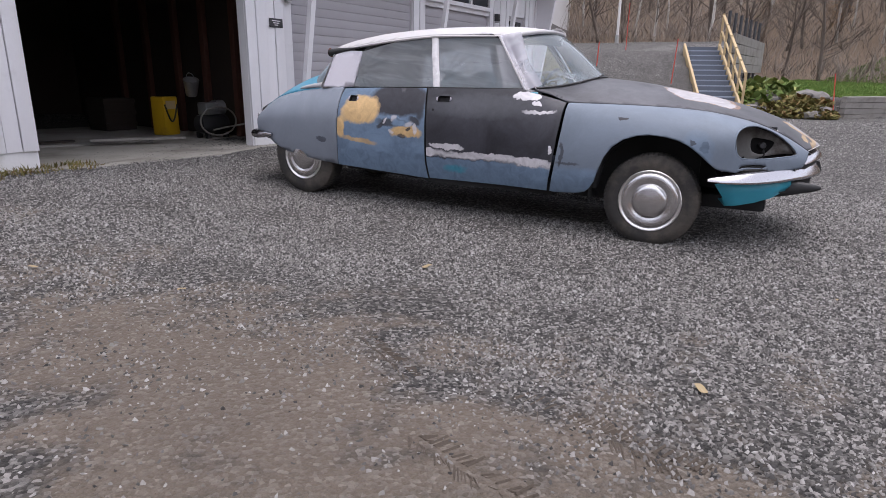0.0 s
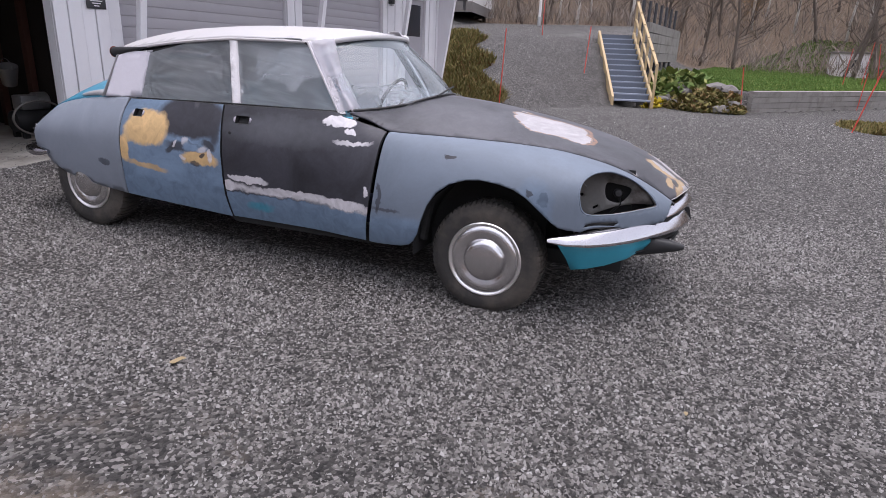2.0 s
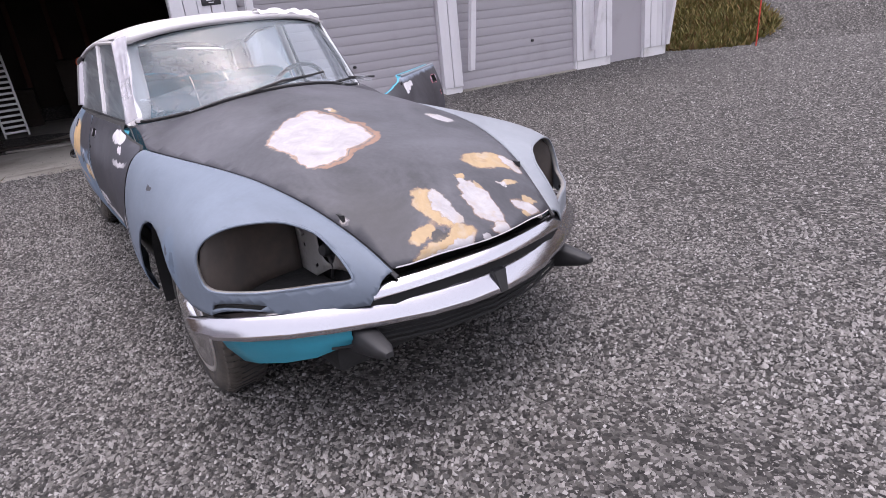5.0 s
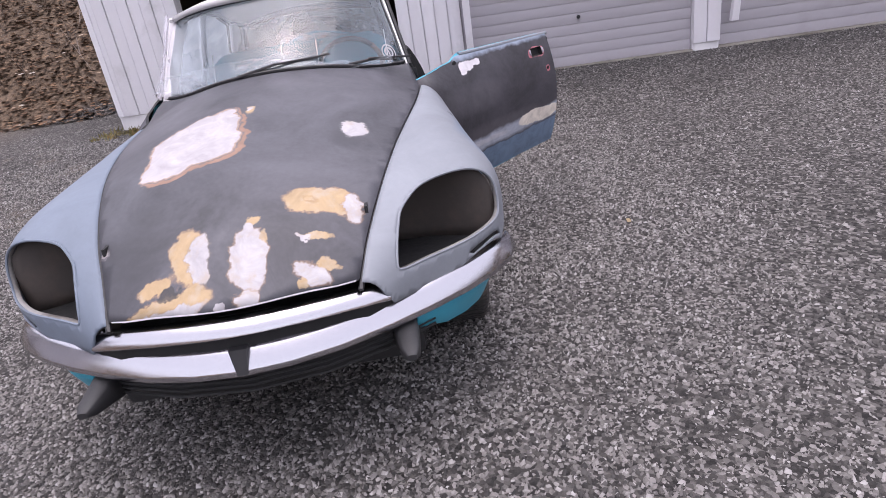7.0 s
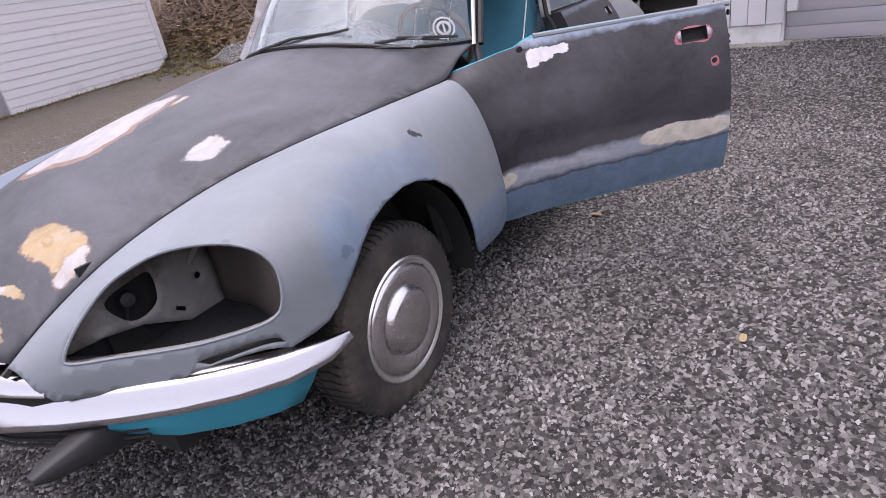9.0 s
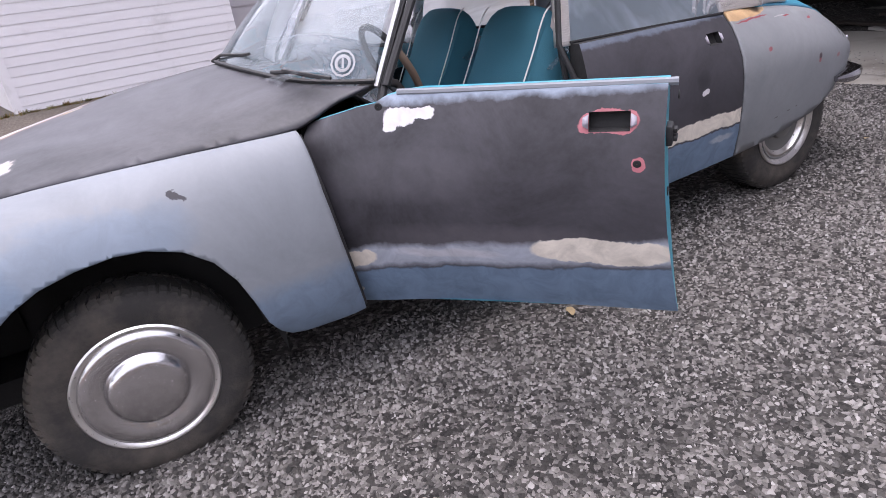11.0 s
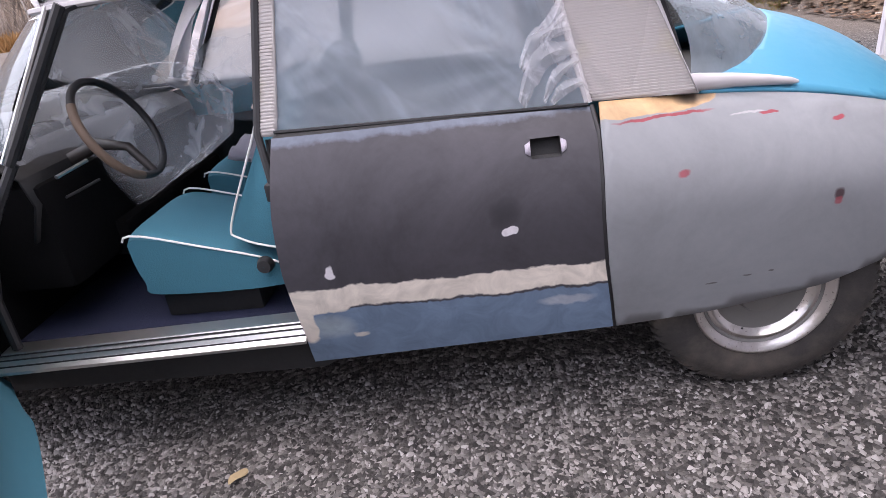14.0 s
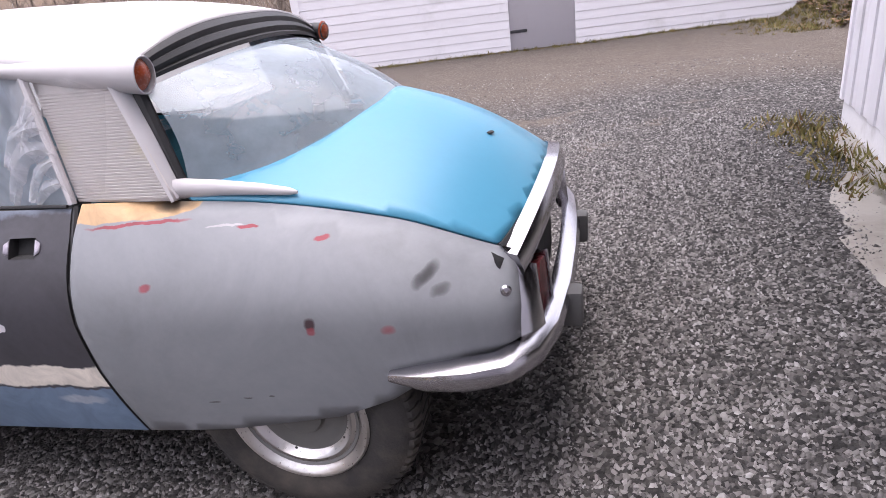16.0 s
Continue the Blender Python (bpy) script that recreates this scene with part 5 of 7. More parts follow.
ts = np.linspace(-1, 1, 33)
screen = part("windscreen", loft([[ws_base(t).lerp(ws_top(t), s) + Vector((0.025 * math.sin(math.pi * s), 0, 0)) for t in ts] for s in np.linspace(0, 1, 9)]), m_glass, car, "curved windscreen with a pale blue tint and painted-in sky haze")
screen.visible_shadow = False
part("screen_seal", join(tube([ws_base(t) + Vector((0, 0, 0.004)) for t in ts], 0.009, 6), tube([ws_top(t) for t in ts], 0.012, 6)), m_rubber, screen)
part("screen_trim", tube([ws_top(t) + Vector((0.004, 0, 0.016)) for t in ts], 0.007, 6), m_alu, screen, "thin bright strip over the windscreen")
roof_c = spline([-1.36, -1.3, -1.2, -0.8, -0.2, 0.3, 0.55, 0.66], [1.455, 1.474, 1.50, 1.555, 1.582, 1.575, 1.548, 1.53])
roof_e = spline([-1.36, -1.2, -0.9, -0.5, -0.2, 0.3, 0.45, 0.66], [1.365, 1.39, 1.435, 1.475, 1.493, 1.488, 1.478, 1.47])
roof_w = spline([-1.36, -1.0, -0.3, 0.2, 0.45, 0.66], [0.555, 0.575, 0.585, 0.58, 0.565, 0.52])


def roof_at(x, y):
    return (x, y, roof_c(x) - (roof_c(x) - roof_e(x)) * min(1.0, abs(y) / roof_w(x)) ** 2.6)


ROOF = ([(0.62 - 0.20 * (abs(y) / 0.565) ** 2.6, y) for y in np.linspace(-0.565, 0.565, 25)] + [(x, roof_w(x)) for x in np.linspace(0.41, -1.27, 22)]
        + [(-1.305 + 0.03 * (abs(y) / 0.55) ** 2, y) for y in np.linspace(0.55, -0.55, 17)] + [(x, -roof_w(x)) for x in np.linspace(-1.27, 0.41, 22)])
roof = part("roof", skin(ROOF, roof_at, 0.05, (), (0, 0, 1)), m_roof, car, "white painted roof panel", solid=0.025)
for k in (-1, 1):
    part("drip_rail", tube([(x, k * (roof_w(x) + 0.002), roof_e(x) - 0.014) for x in np.linspace(0.44, -1.27, 24)], 0.010, 6), m_roof, roof)
    cone = moved(lathe([(0.001, -0.012), (0.0325, -0.010), (0.034, 0.006), (0.037, 0.006), (0.038, 0.0), (0.036, -0.05), (0.030, -0.14), (0.020, -0.24), (0.010, -0.34), (0.002, -0.42)], 20), look((-1.315, k * 0.552, 1.362), (-1.0, k * 0.585, 1.400)) @ Matrix.Scale(1.25 if k > 0 else 0.85, 4))
    part("indicator_horn", cone, m_roof if k > 0 else m_rubber, roof, "white trumpet housing on the roof corner" if k > 0 else "dark trumpet housing on the roof corner")
    part("indicator_lens", moved(lathe([(0.001, 0.006), (0.020, 0.004), (0.032, -0.006)], 20), look((-1.318, k * 0.552, 1.362), (-1.0, k * 0.585, 1.405)) @ Matrix.Scale(1.2, 4)), m_amber, roof, "amber indicator lens")
lip_r = lambda t: Vector(roof_at(-1.300 + 0.03 * t * t, 0.54 * t)) - Vector((0, 0, 0.004))
top_r = lambda t: Vector((-1.365 + 0.075 * t * t, 0.535 * t, 1.375 - 0.05 * t * t))
part("roof_back_seal", loft([[lip_r(t).lerp(top_r(t) + Vector((0.004, 0, 0.012)), f) + Vector((-0.5, 0, 0.5)) * h for f, h in ((0, 0), (0.1, 0.006), (0.3, 0.012), (0.42, 0.0), (0.5, 0.010), (0.68, 0.012), (0.78, -0.004), (0.9, 0.008), (1, 0))] for t in np.linspace(-1, 1, 33)]), m_rubber, roof, "black ridged rubber gutter behind the roof", 25)
# rear window
foot_r = lambda t: Vector(boot_at(glass_foot(0.575 * abs(t)) - 0.012, 0.575 * t)) + Vector((0, 0, -0.004))
rw = part("rear_window", loft([[top_r(t).lerp(foot_r(t), s) + Vector((-0.03 * math.sin(math.pi * s), 0, 0.012 * math.sin(math.pi * s))) for t in ts] for s in np.linspace(0, 1, 9)]), m_glass_rear, car, "big curved rear window, dusty, sky reflection put into its pale coat")
rw.visible_shadow = False
for k in (-1, 1):
    part("window_seal", join(tube([top_r(k).lerp(foot_r(k), s) + Vector((0.015, 0.004 * k, 0)) for s in np.linspace(-0.05, 1.02, 8)], 0.02, 8)), m_rubber, rw, "thick black rubber seal")
    yb = lambda z: 0.668 - (z - 1.085) * 0.20
    ends = [(Vector((-1.240 - 0.130 * s, k * (yb(1.350 - 0.288 * s) - 0.026), 1.350 - 0.288 * s)), top_r(k).lerp(foot_r(k), s)) for s in np.linspace(0, 1, 9)]
    part("window_frame", loft([[a.lerp(b, f) + Vector((0, k * h, 0)) for f, h in ((0.0, -0.01), (0.02, 0.008), (0.25, 0.016), (0.52, 0.012), (0.62, -0.006))] for a, b in ends]), m_roof, rw, "cream window frame")
    part("frame_rubber", loft([[a.lerp(b, f) + Vector((0, k * h, 0)) for f, h in ((0.58, -0.006), (0.7, 0.004), (0.85, 0.008), (1.0, 0.002))] for a, b in ends]), m_rubber, rw)
    # pillars
    yb = lambda z: 0.668 - (z - 1.085) * 0.20
    fr = [(x, k * yb(z), z) for x, z in ((0.600, 1.07), (0.335, 1.475))]
    a_p = part("windscreen_pillar", join(tube([fr[0], fr[1]], 0.015, 8), tube([(0.612, k * 0.650, 1.07), (0.360, k * 0.567, 1.475)], 0.010, 8)), m_rubber if k > 0 else m_tape, car, "black windscreen pillar" if k > 0 else "windscreen pillar wrapped in masking tape")
    if k > 0:
        part("pillar_trim", tube([(0.628, 0.655, 1.072), (0.382, 0.572, 1.475)], 0.010, 8), m_alu, a_p, "bright pillar trim")
        part("post_seal", tube([(0.60, 0.655, 1.07), (0.66, 0.69, 0.97), (0.72, 0.71, 0.87), (0.79, 0.715, 0.66), (0.81, 0.70, 0.47)], 0.016, 8), m_rubber, a_p, "black rubber seal down the door opening")
    else:
        part("masking_sheet", loft([[(x, -y, z) for x, y, z in ((0.345, 0.604, 1.478), (0.44, 0.588, 1.494), (0.49, 0.556, 1.502))], [(x, -y, z) for x, y, z in ((0.49, 0.650, 1.25), (0.555, 0.640, 1.27), (0.59, 0.616, 1.277))], [(x, -y, z) for x, y, z in ((0.60, 0.690, 1.085), (0.665, 0.685, 1.10), (0.715, 0.650, 1.12))]]), m_film_mask, a_p, "white masking film taped over the pillar", solid=0.003)
    bw = [(-0.148, 1.075), (-0.203, 1.072), (-0.262, 1.48), (-0.208, 1.485)]
    bp = part("door_pillar", skin(bw, lambda x, z: (x, k * yb(z), z), 0.03, (), (0, k, 0)), m_ribbed if k > 0 else m_tape, car, "cream ribbed centre pillar" if k > 0 else "centre pillar under masking tape", solid=0.035)
    if k > 0:
        for z in np.arange(1.09, 1.47, 0.009):
            part("rib", tube([(-0.152 - 0.148 * (z - 1.08), yb(z) + 0.001, z), (-0.201 - 0.145 * (z - 1.08), yb(z) + 0.001, z)], 0.0026, 4), m_ribbed, bp)
        part("pillar_post", join(tube([(-0.215, 0.59, 1.48), (-0.150, 0.665, 1.08), (-0.178, 0.72, 0.95), (-0.185, 0.745, 0.8), (-0.185, 0.745, 0.44)], 0.012, 8), tube([(-0.172, 0.645, 1.06), (-0.172, 0.72, 0.75), (-0.172, 0.72, 0.44)], 0.012, 8), box(-0.19, -0.16, 0.70, 0.745, 0.905, 0.955, 0.006)), m_rubber, bp, "black door shut post with seals")
    cq = [(-0.955, 1.372), (-1.015, 1.075), (-1.345, 1.065), (-1.262, 1.305), (-1.235, 1.345), (-1.10, 1.378)] if k < 0 else [(-1.004, 1.385), (-1.078, 1.07), (-1.372, 1.063), (-1.268, 1.309), (-1.235, 1.345), (-1.10, 1.38)]
    cp = part("rear_pillar", skin(cq, lambda x, z: (x, k * (yb(z) - 0.03), z), 0.04, (), (0, k, 0)), m_ribbed if k > 0 else m_mask, car, "cream horizontally ribbed rear pillar panel" if k > 0 else "rear pillar covered with masking paper", solid=0.02)
    if k > 0:
        for z in np.arange(1.076, 1.345, 0.0078):
            x0, x1 = -1.078 + (z - 1.07) * 0.235, -1.372 + (z - 1.063) * 0.42
            part("rib", tube([(x0 - 0.004, yb(z) - 0.0285, z), (x1 + 0.006, yb(z) - 0.0285, z)], 0.0030, 4), m_ribbed, cp)
        part("pillar_edge", tube([(-1.073, yb(1.07) - 0.014, 1.070), (-0.994, yb(1.39) - 0.014, 1.390)], 0.011, 8), m_roof, cp, "white window frame strip")
        part("thin_film", skin([(-0.93, 1.40), (-1.00, 1.16), (-1.09, 1.09), (-1.19, 1.10), (-1.22, 1.20), (-1.245, 1.335), (-1.10, 1.392)], lambda x, z: (x, yb(z) - 0.004 + 0.005 * noise.noise(Vector((x * 30, z * 9, 5))), z), 0.02, (), (0, 1, 0)), m_film_thin, cp, "loose clear masking film over the pillar")
        for x0, z0, x1, z1, bend, wide in ((-1.015, 1.335, -0.935, 1.255, -0.015, 0.020), (-1.03, 1.27, -0.90, 1.175, 0.030, 0.026), (-1.045, 1.215, -0.895, 1.085, 0.045, 0.034), (-1.05, 1.185, -0.955, 1.085, 0.020, 0.016),
                                            (-1.06, 1.13, -0.975, 1.080, 0.012, 0.018), (-1.02, 1.30, -0.96, 1.205, 0.012, 0.012)):
            fold = []
            for s in np.linspace(0, 1, 14):
                px, pz = x0 + (x1 - x0) * s + bend * 0.4 * math.sin(math.pi * s), z0 + (z1 - z0) * s + bend * math.sin(math.pi * s)
                w = wide * (0.35 + 0.65 * math.sin(math.pi * (0.15 + 0.8 * s))) * (1 + 0.35 * noise.noise(Vector((s * 9, x0 * 30, z0 * 30))))
                fold.append([(px + w * q * 0.55, yb(pz) - 0.004 + 0.008 * (1 - q * q) + 0.003 * math.sin(q * 7 + s * 5), pz + w * q * 0.83) for q in (-1, -0.5, 0, 0.5, 1)])
            part("film_fold", loft(fold), m_film_fold, cp, "white crinkled fold of masking film")
    # side glazing and sheeting
    fw = [(0.60, 1.082), (-0.19, 1.078), (-0.215, 1.475), (0.28, 1.478), (0.375, 1.455)]
    bk = [(-0.205, 1.076), (-0.99, 1.07), (-0.935, 1.37), (-0.6, 1.445), (-0.265, 1.478)] if k < 0 else [(-0.205, 1.076), (-1.07, 1.068), (-0.99, 1.385), (-0.6, 1.445), (-0.265, 1.478)]

    def wr(x, z):
        """Sheeting drawn tight, with fans of creases from where it is taped."""
        y = yb(z) - 0.014 + 0.006 * noise.noise(Vector((x * 5, z * 7, k)))
        for cx, cz, reach in ((-0.15, 1.15, 0.16), (0.55, 1.10, 0.10), (-0.26, 1.09, 0.10), (-0.95, 1.20, 0.20), (-0.30, 1.46, 0.10)):
            d, a = math.hypot(x - cx, z - cz), math.atan2(z - cz, x - cx)
            y += 0.0045 * math.sin(a * 19 + 3 * noise.noise(Vector((a * 3, cx, 0)))) * math.exp(-d / reach) * min(1, d / 0.04)
        return (x, k * y, z)
    if k < 0:
        part("plastic_sheet", skin(fw, wr, 0.016, (), (0, k, 0)), m_film_right, car, "creased masking film over the front side window")
    part("plastic_sheet", skin(bk, wr, 0.016, (), (0, k, 0)), m_film if k > 0 else m_film_right, car, "creased masking film over the rear side window")
    part("window_rubber", tube([(x, k * (yb(1.082) + 0.004), z + 0.004) for x, z in ((0.60, 1.084), (-0.2, 1.08), (-1.0, 1.068))] if k < 0 else [(x, k * (yb(1.082) + 0.004), z + 0.004) for x, z in ((-0.20, 1.08), (-1.07, 1.066))], 0.005, 6), m_rubber, car)
    wframe = [(0.585, 1.082), (0.335, 1.46), (0.26, 1.482), (-0.2, 1.484), (-0.6, 1.452), (-0.93, 1.38)]
    part("roof_rail", tube([(x, k * (yb(z) - (0.015 if x > -0.3 else 0.045)), z) for x, z in wframe], 0.012, 6), m_rubber, car)
part("headlining", skin([(0.5, -0.5), (0.5, 0.5), (-1.28, 0.5), (-1.28, -0.5)], lambda x, y: (x, y, roof_at(x, y)[2] - 0.05), 0.12, (), (0, 0, -1)), mat("grey_headlining", (0.42, 0.42, 0.42), 0.9, 0, 0.1), car)

# wipers and screen sticker
wipers = [((1.01, -0.17), (0.955, 0.20), 0.05), ((0.90, 0.36), (0.80, 0.60), 0.04)]
for (xa, ya), (xb, yb2), h in wipers:
    za, zb = hood_at(xa, ya)[2] + 0.012, hood_at(rear(yb2) + 0.01, yb2)[2] + h
    w = part("wiper", tube([(xa, ya, za), ((xa + xb) / 2 + 0.02, (ya + yb2) / 2, (za + zb) / 2 + 0.015), (xb, yb2, zb)], [0.008, 0.006, 0.004], 6), m_rubber, car, "black wiper arm and blade")
    part("blade", tube([(xa - 0.015, ya + 0.1, za + 0.012), (xb - 0.01, yb2 + 0.08, zb + 0.004)], 0.006, 5), m_rubber, w)
st = ws_base(0.89).lerp(ws_top(0.89), 0.16) + Vector((0.018, 0.008, 0))
part("sticker", moved(join(lathe([(0.040, 0), (0.046, 0.0005), (0.048, 0)], 12), lathe([(0.020, 0), (0.030, 0.0005), (0.031, 0)], 16), box(-0.004, 0.004, -0.018, 0.018, 0, 0.001)), look(st, st - Vector((0.62, 0.62, 0.45)))), m_sticker, screen, "round white windscreen sticker")

# cabin
dash = part("dashboard", loft([[(x, y, z) for y in np.linspace(-0.62, 0.62, 9)] for x, z in ((0.88, 1.02), (0.80, 1.065), (0.70, 1.06), (0.63, 1.01), (0.61, 0.92), (0.66, 0.80))]), m_dash, car, "dark dashboard", solid=0.01)
bulge = lambda y: float(step01((0.30 - y) / 0.22) * (1 - 0.35 * step01((-y - 0.3) / 0.3)))
SLIM = ((0.94, 1.13), (0.86, 1.155), (0.78, 1.15), (0.71, 1.115), (0.67, 1.06), (0.65, 0.98), (0.65, 0.92), (0.66, 0.88), (0.67, 0.86))
FULL = ((0.94, 1.15), (0.80, 1.205), (0.63, 1.225), (0.49, 1.205), (0.37, 1.145), (0.30, 1.05), (0.335, 0.90), (0.46, 0.81), (0.62, 0.72))
part("plastic_sheet", loft([[(a[0] + (b[0] - a[0]) * bulge(y) + 0.02 * noise.noise(Vector((y * 9, i * 0.9, 3))), y, a[1] + (b[1] - a[1]) * bulge(y) + 0.028 * noise.noise(Vector((i * 1.1, y * 8, 7)))) for y in np.linspace(-0.60, 0.58, 40)] for i, (a, b) in enumerate(zip(SLIM, FULL))]), m_film_clear, car, "clear plastic dust sheet bunched over the dashboard")
# block added below the dash as painted darkness for the empty footwell
part("under_dash_shade", box(0.60, 0.86, -0.60, 0.60, 0.62, 0.98, 0.03), m_void, car)
for y0, z0 in ((0.50, 0.90), (0.20, 0.86)):
    part("lever", tube([(0.62, y0, z0), (0.56, y0 - 0.02, z0 + 0.02), (0.53, y0 - 0.10, z0 + 0.03)], 0.005, 6), m_rubber, dash)
sw = look((0.430, 0.35, 1.083), (0.430 + 0.90, 0.35, 1.083 - 0.42))
ring = [(sw @ Vector((0.178 * math.cos(a), 0.178 * math.sin(a), 0)))[:] for a in np.linspace(0, 2 * math.pi, 49)]
steer = part("steering_wheel", tube(ring, 0.0130, 10, False), m_rubber, car, "thin worn single-spoke steering wheel")
part("grip", tube([sw @ Vector((0.178 * math.cos(a), 0.178 * math.sin(a), 0)) for a in np.linspace(2.4, 4.3, 20)], 0.0145, 10), m_tan, steer, "worn tan grip")
part("spoke", tube([sw @ Vector((0.0, -0.172, 0)), sw @ Vector((0, -0.06, -0.02)), sw @ Vector((0, 0, -0.10)), sw @ Vector((0, 0.02, -0.35))], [0.014, 0.016, 0.022, 0.026], 10), m_wheelrim, steer)
part("stalk", tube([(0.55, 0.40, 1.0), (0.58, 0.53, 0.985)], 0.007, 6), m_alu, dash)
for y0 in (0.34, -0.34):
    def shape(cx, sec, w, tilt=0):
        rows = []
        for yy in np.linspace(-1, 1, 13):
            sh = 1 - 0.10 * abs(yy) ** 4
            rows.append([(cx[0] + (a - 0) * (1 if abs(yy) < 0.99 else 0.97), y0 + w * yy, cx[1] + b * (sh if b > 0 else 1)) for a, b in sec])
        v, f = loft(rows, True)
        f += [tuple(range(len(sec)))[::-1], tuple(range(12 * len(sec), 13 * len(sec)))]
        return v, f
    CUSH = rounded([(-0.11, -0.06), (0.33, -0.06), (0.375, -0.01), (0.392, 0.10), (0.365, 0.160), (0.15, 0.105), (-0.11, 0.02)], 4)
    BACKR = rounded([(0.03, 0.03), (0.155, 0.075), (0.165, 0.13), (0.035, 0.385), (-0.04, 0.535), (-0.10, 0.560), (-0.14, 0.50), (-0.10, 0.25), (-0.04, 0.05)], 4)
    seat = part("front_seat", shape((0.02, 0.62), CUSH, 0.235), m_seat, car, "teal cloth front seat with white piping", 60)
    part("backrest", shape((-0.125, 0.66), BACKR, 0.225), m_seat, seat, "tall teal cloth backrest", 60)
    for s in (-1, 1):
        part("piping", tube([(0.02 + a, y0 + s * 0.236, 0.62 + b) for a, b in CUSH[14:25]], 0.0036, 6), m_piping, seat, "white seat piping")
        part("piping", tube([(-0.125 + a, y0 + s * 0.226, 0.66 + b) for a, b in BACKR[:19]], 0.0036, 6), m_piping, seat, "white seat piping")
    part("seat_rail", box(0.02, 0.36, y0 - 0.2, y0 + 0.2, 0.455, 0.54, 0.01), m_black, seat)
part("rear_seat", join(box(-1.10, -0.62, -0.60, 0.60, 0.45, 0.76, 0.05), moved(box(-0.08, 0.08, -0.50, 0.50, 0, 0.50, 0.05), pose(-1.06, 0, 0.68, 0, -14, 0))), m_seat, car, "teal cloth rear bench", 50)
part("plastic_sheet", loft([[(x, y, z + 0.035 * noise.noise(Vector((x * 11, y * 8, 9)))) for y in np.linspace(-0.6, 0.6, 24)] for x, z in ((-0.16, 1.0), (-0.3, 1.08), (-0.5, 0.98), (-0.75, 0.93), (-1.0, 1.06), (-1.18, 1.22))]), m_film_clear, car, "clear plastic dust sheet over the rear seat")
part("parcel_shelf", box(-1.7, -1.2, -0.48, 0.48, 1.0, 1.02, 0.01), m_overrider, car, "dull grey parcel shelf")
rag = part("rag", loft([[(0.06 + 0.26 * i / 8 - 0.03 * j / 6, -0.40 + 0.30 * j / 6, 0.775 + 0.05 * i / 8 + 0.010 * math.sin(i * 0.9) + 0.02 * noise.noise(Vector((i * 0.6, j * 0.7, 1)))) for j in range(7)] for i in range(9)]), m_cloth, car, "folded grey blanket on the seat", solid=0.035)
part("belt_buckle", join(box(0.165, 0.212, -0.205, -0.172, 0.735, 0.790, 0.006), box(0.18, 0.195, -0.20, -0.18, 0.66, 0.74, 0.004)), m_redplastic, car, "red seat belt buckle")
part("plastic_sheet", loft([[(x, -0.615 + 0.03 * f + 0.02 * noise.noise(Vector((x * 8, f * 3, 2))), 1.28 - f * (0.30 + 0.10 * math.sin((x + 0.1) * 4.2))) for x in np.linspace(-0.22, 0.54, 30)] for f in np.linspace(0, 1, 10)]), m_film_clear, car, "clear masking film hanging inside the far door")
part("recliner_knob", moved(lathe([(0.001, 0.03), (0.022, 0.028), (0.028, 0.01), (0.028, 0)], 16), look((-0.045, 0.585, 0.645), (-0.045, 0, 0.645))), m_rubber, car, "black seat recliner knob")
# masking leftovers on the right-hand pillar and roof corner
part("masking_film", loft([[ws_base(-0.99).lerp(ws_top(-0.99), s) + Vector((0.02 + 0.03 * math.sin(s * 5) * a, -0.012 + 0.06 * a, 0.012 * math.cos(9 * s))) for a in (0, 0.4, 0.8, 1.2)] for s in np.linspace(-0.02, 1.0, 14)]), m_tape, car, "bunched white masking film along the pillar", solid=0.003)
part("masking_film", loft([[(0.60 - 0.20 * (abs(y) / 0.56) ** 2.6 + dx, y, 1.520 - 0.045 * (abs(y) / 0.56) ** 2.2 + dz + (0.022 * noise.noise(Vector((y * 14, dx * 40, 4))) if dz > 0.02 else 0)) for dx, dz in ((0.012, 0.0), (0.016, 0.022), (-0.01, 0.042), (-0.05, 0.048), (-0.10, 0.046))] for y in np.linspace(0.12, 0.575, 26)]), m_tape, car, "crumpled white masking film along the roof edge", solid=0.002)

# ---- ground ----
toe_y = spline([-6, -4, -2.8, -1.6, 0.56, 1.2], [9.3, 9.4, 9.5, 10.3, 12.8, 13.2])


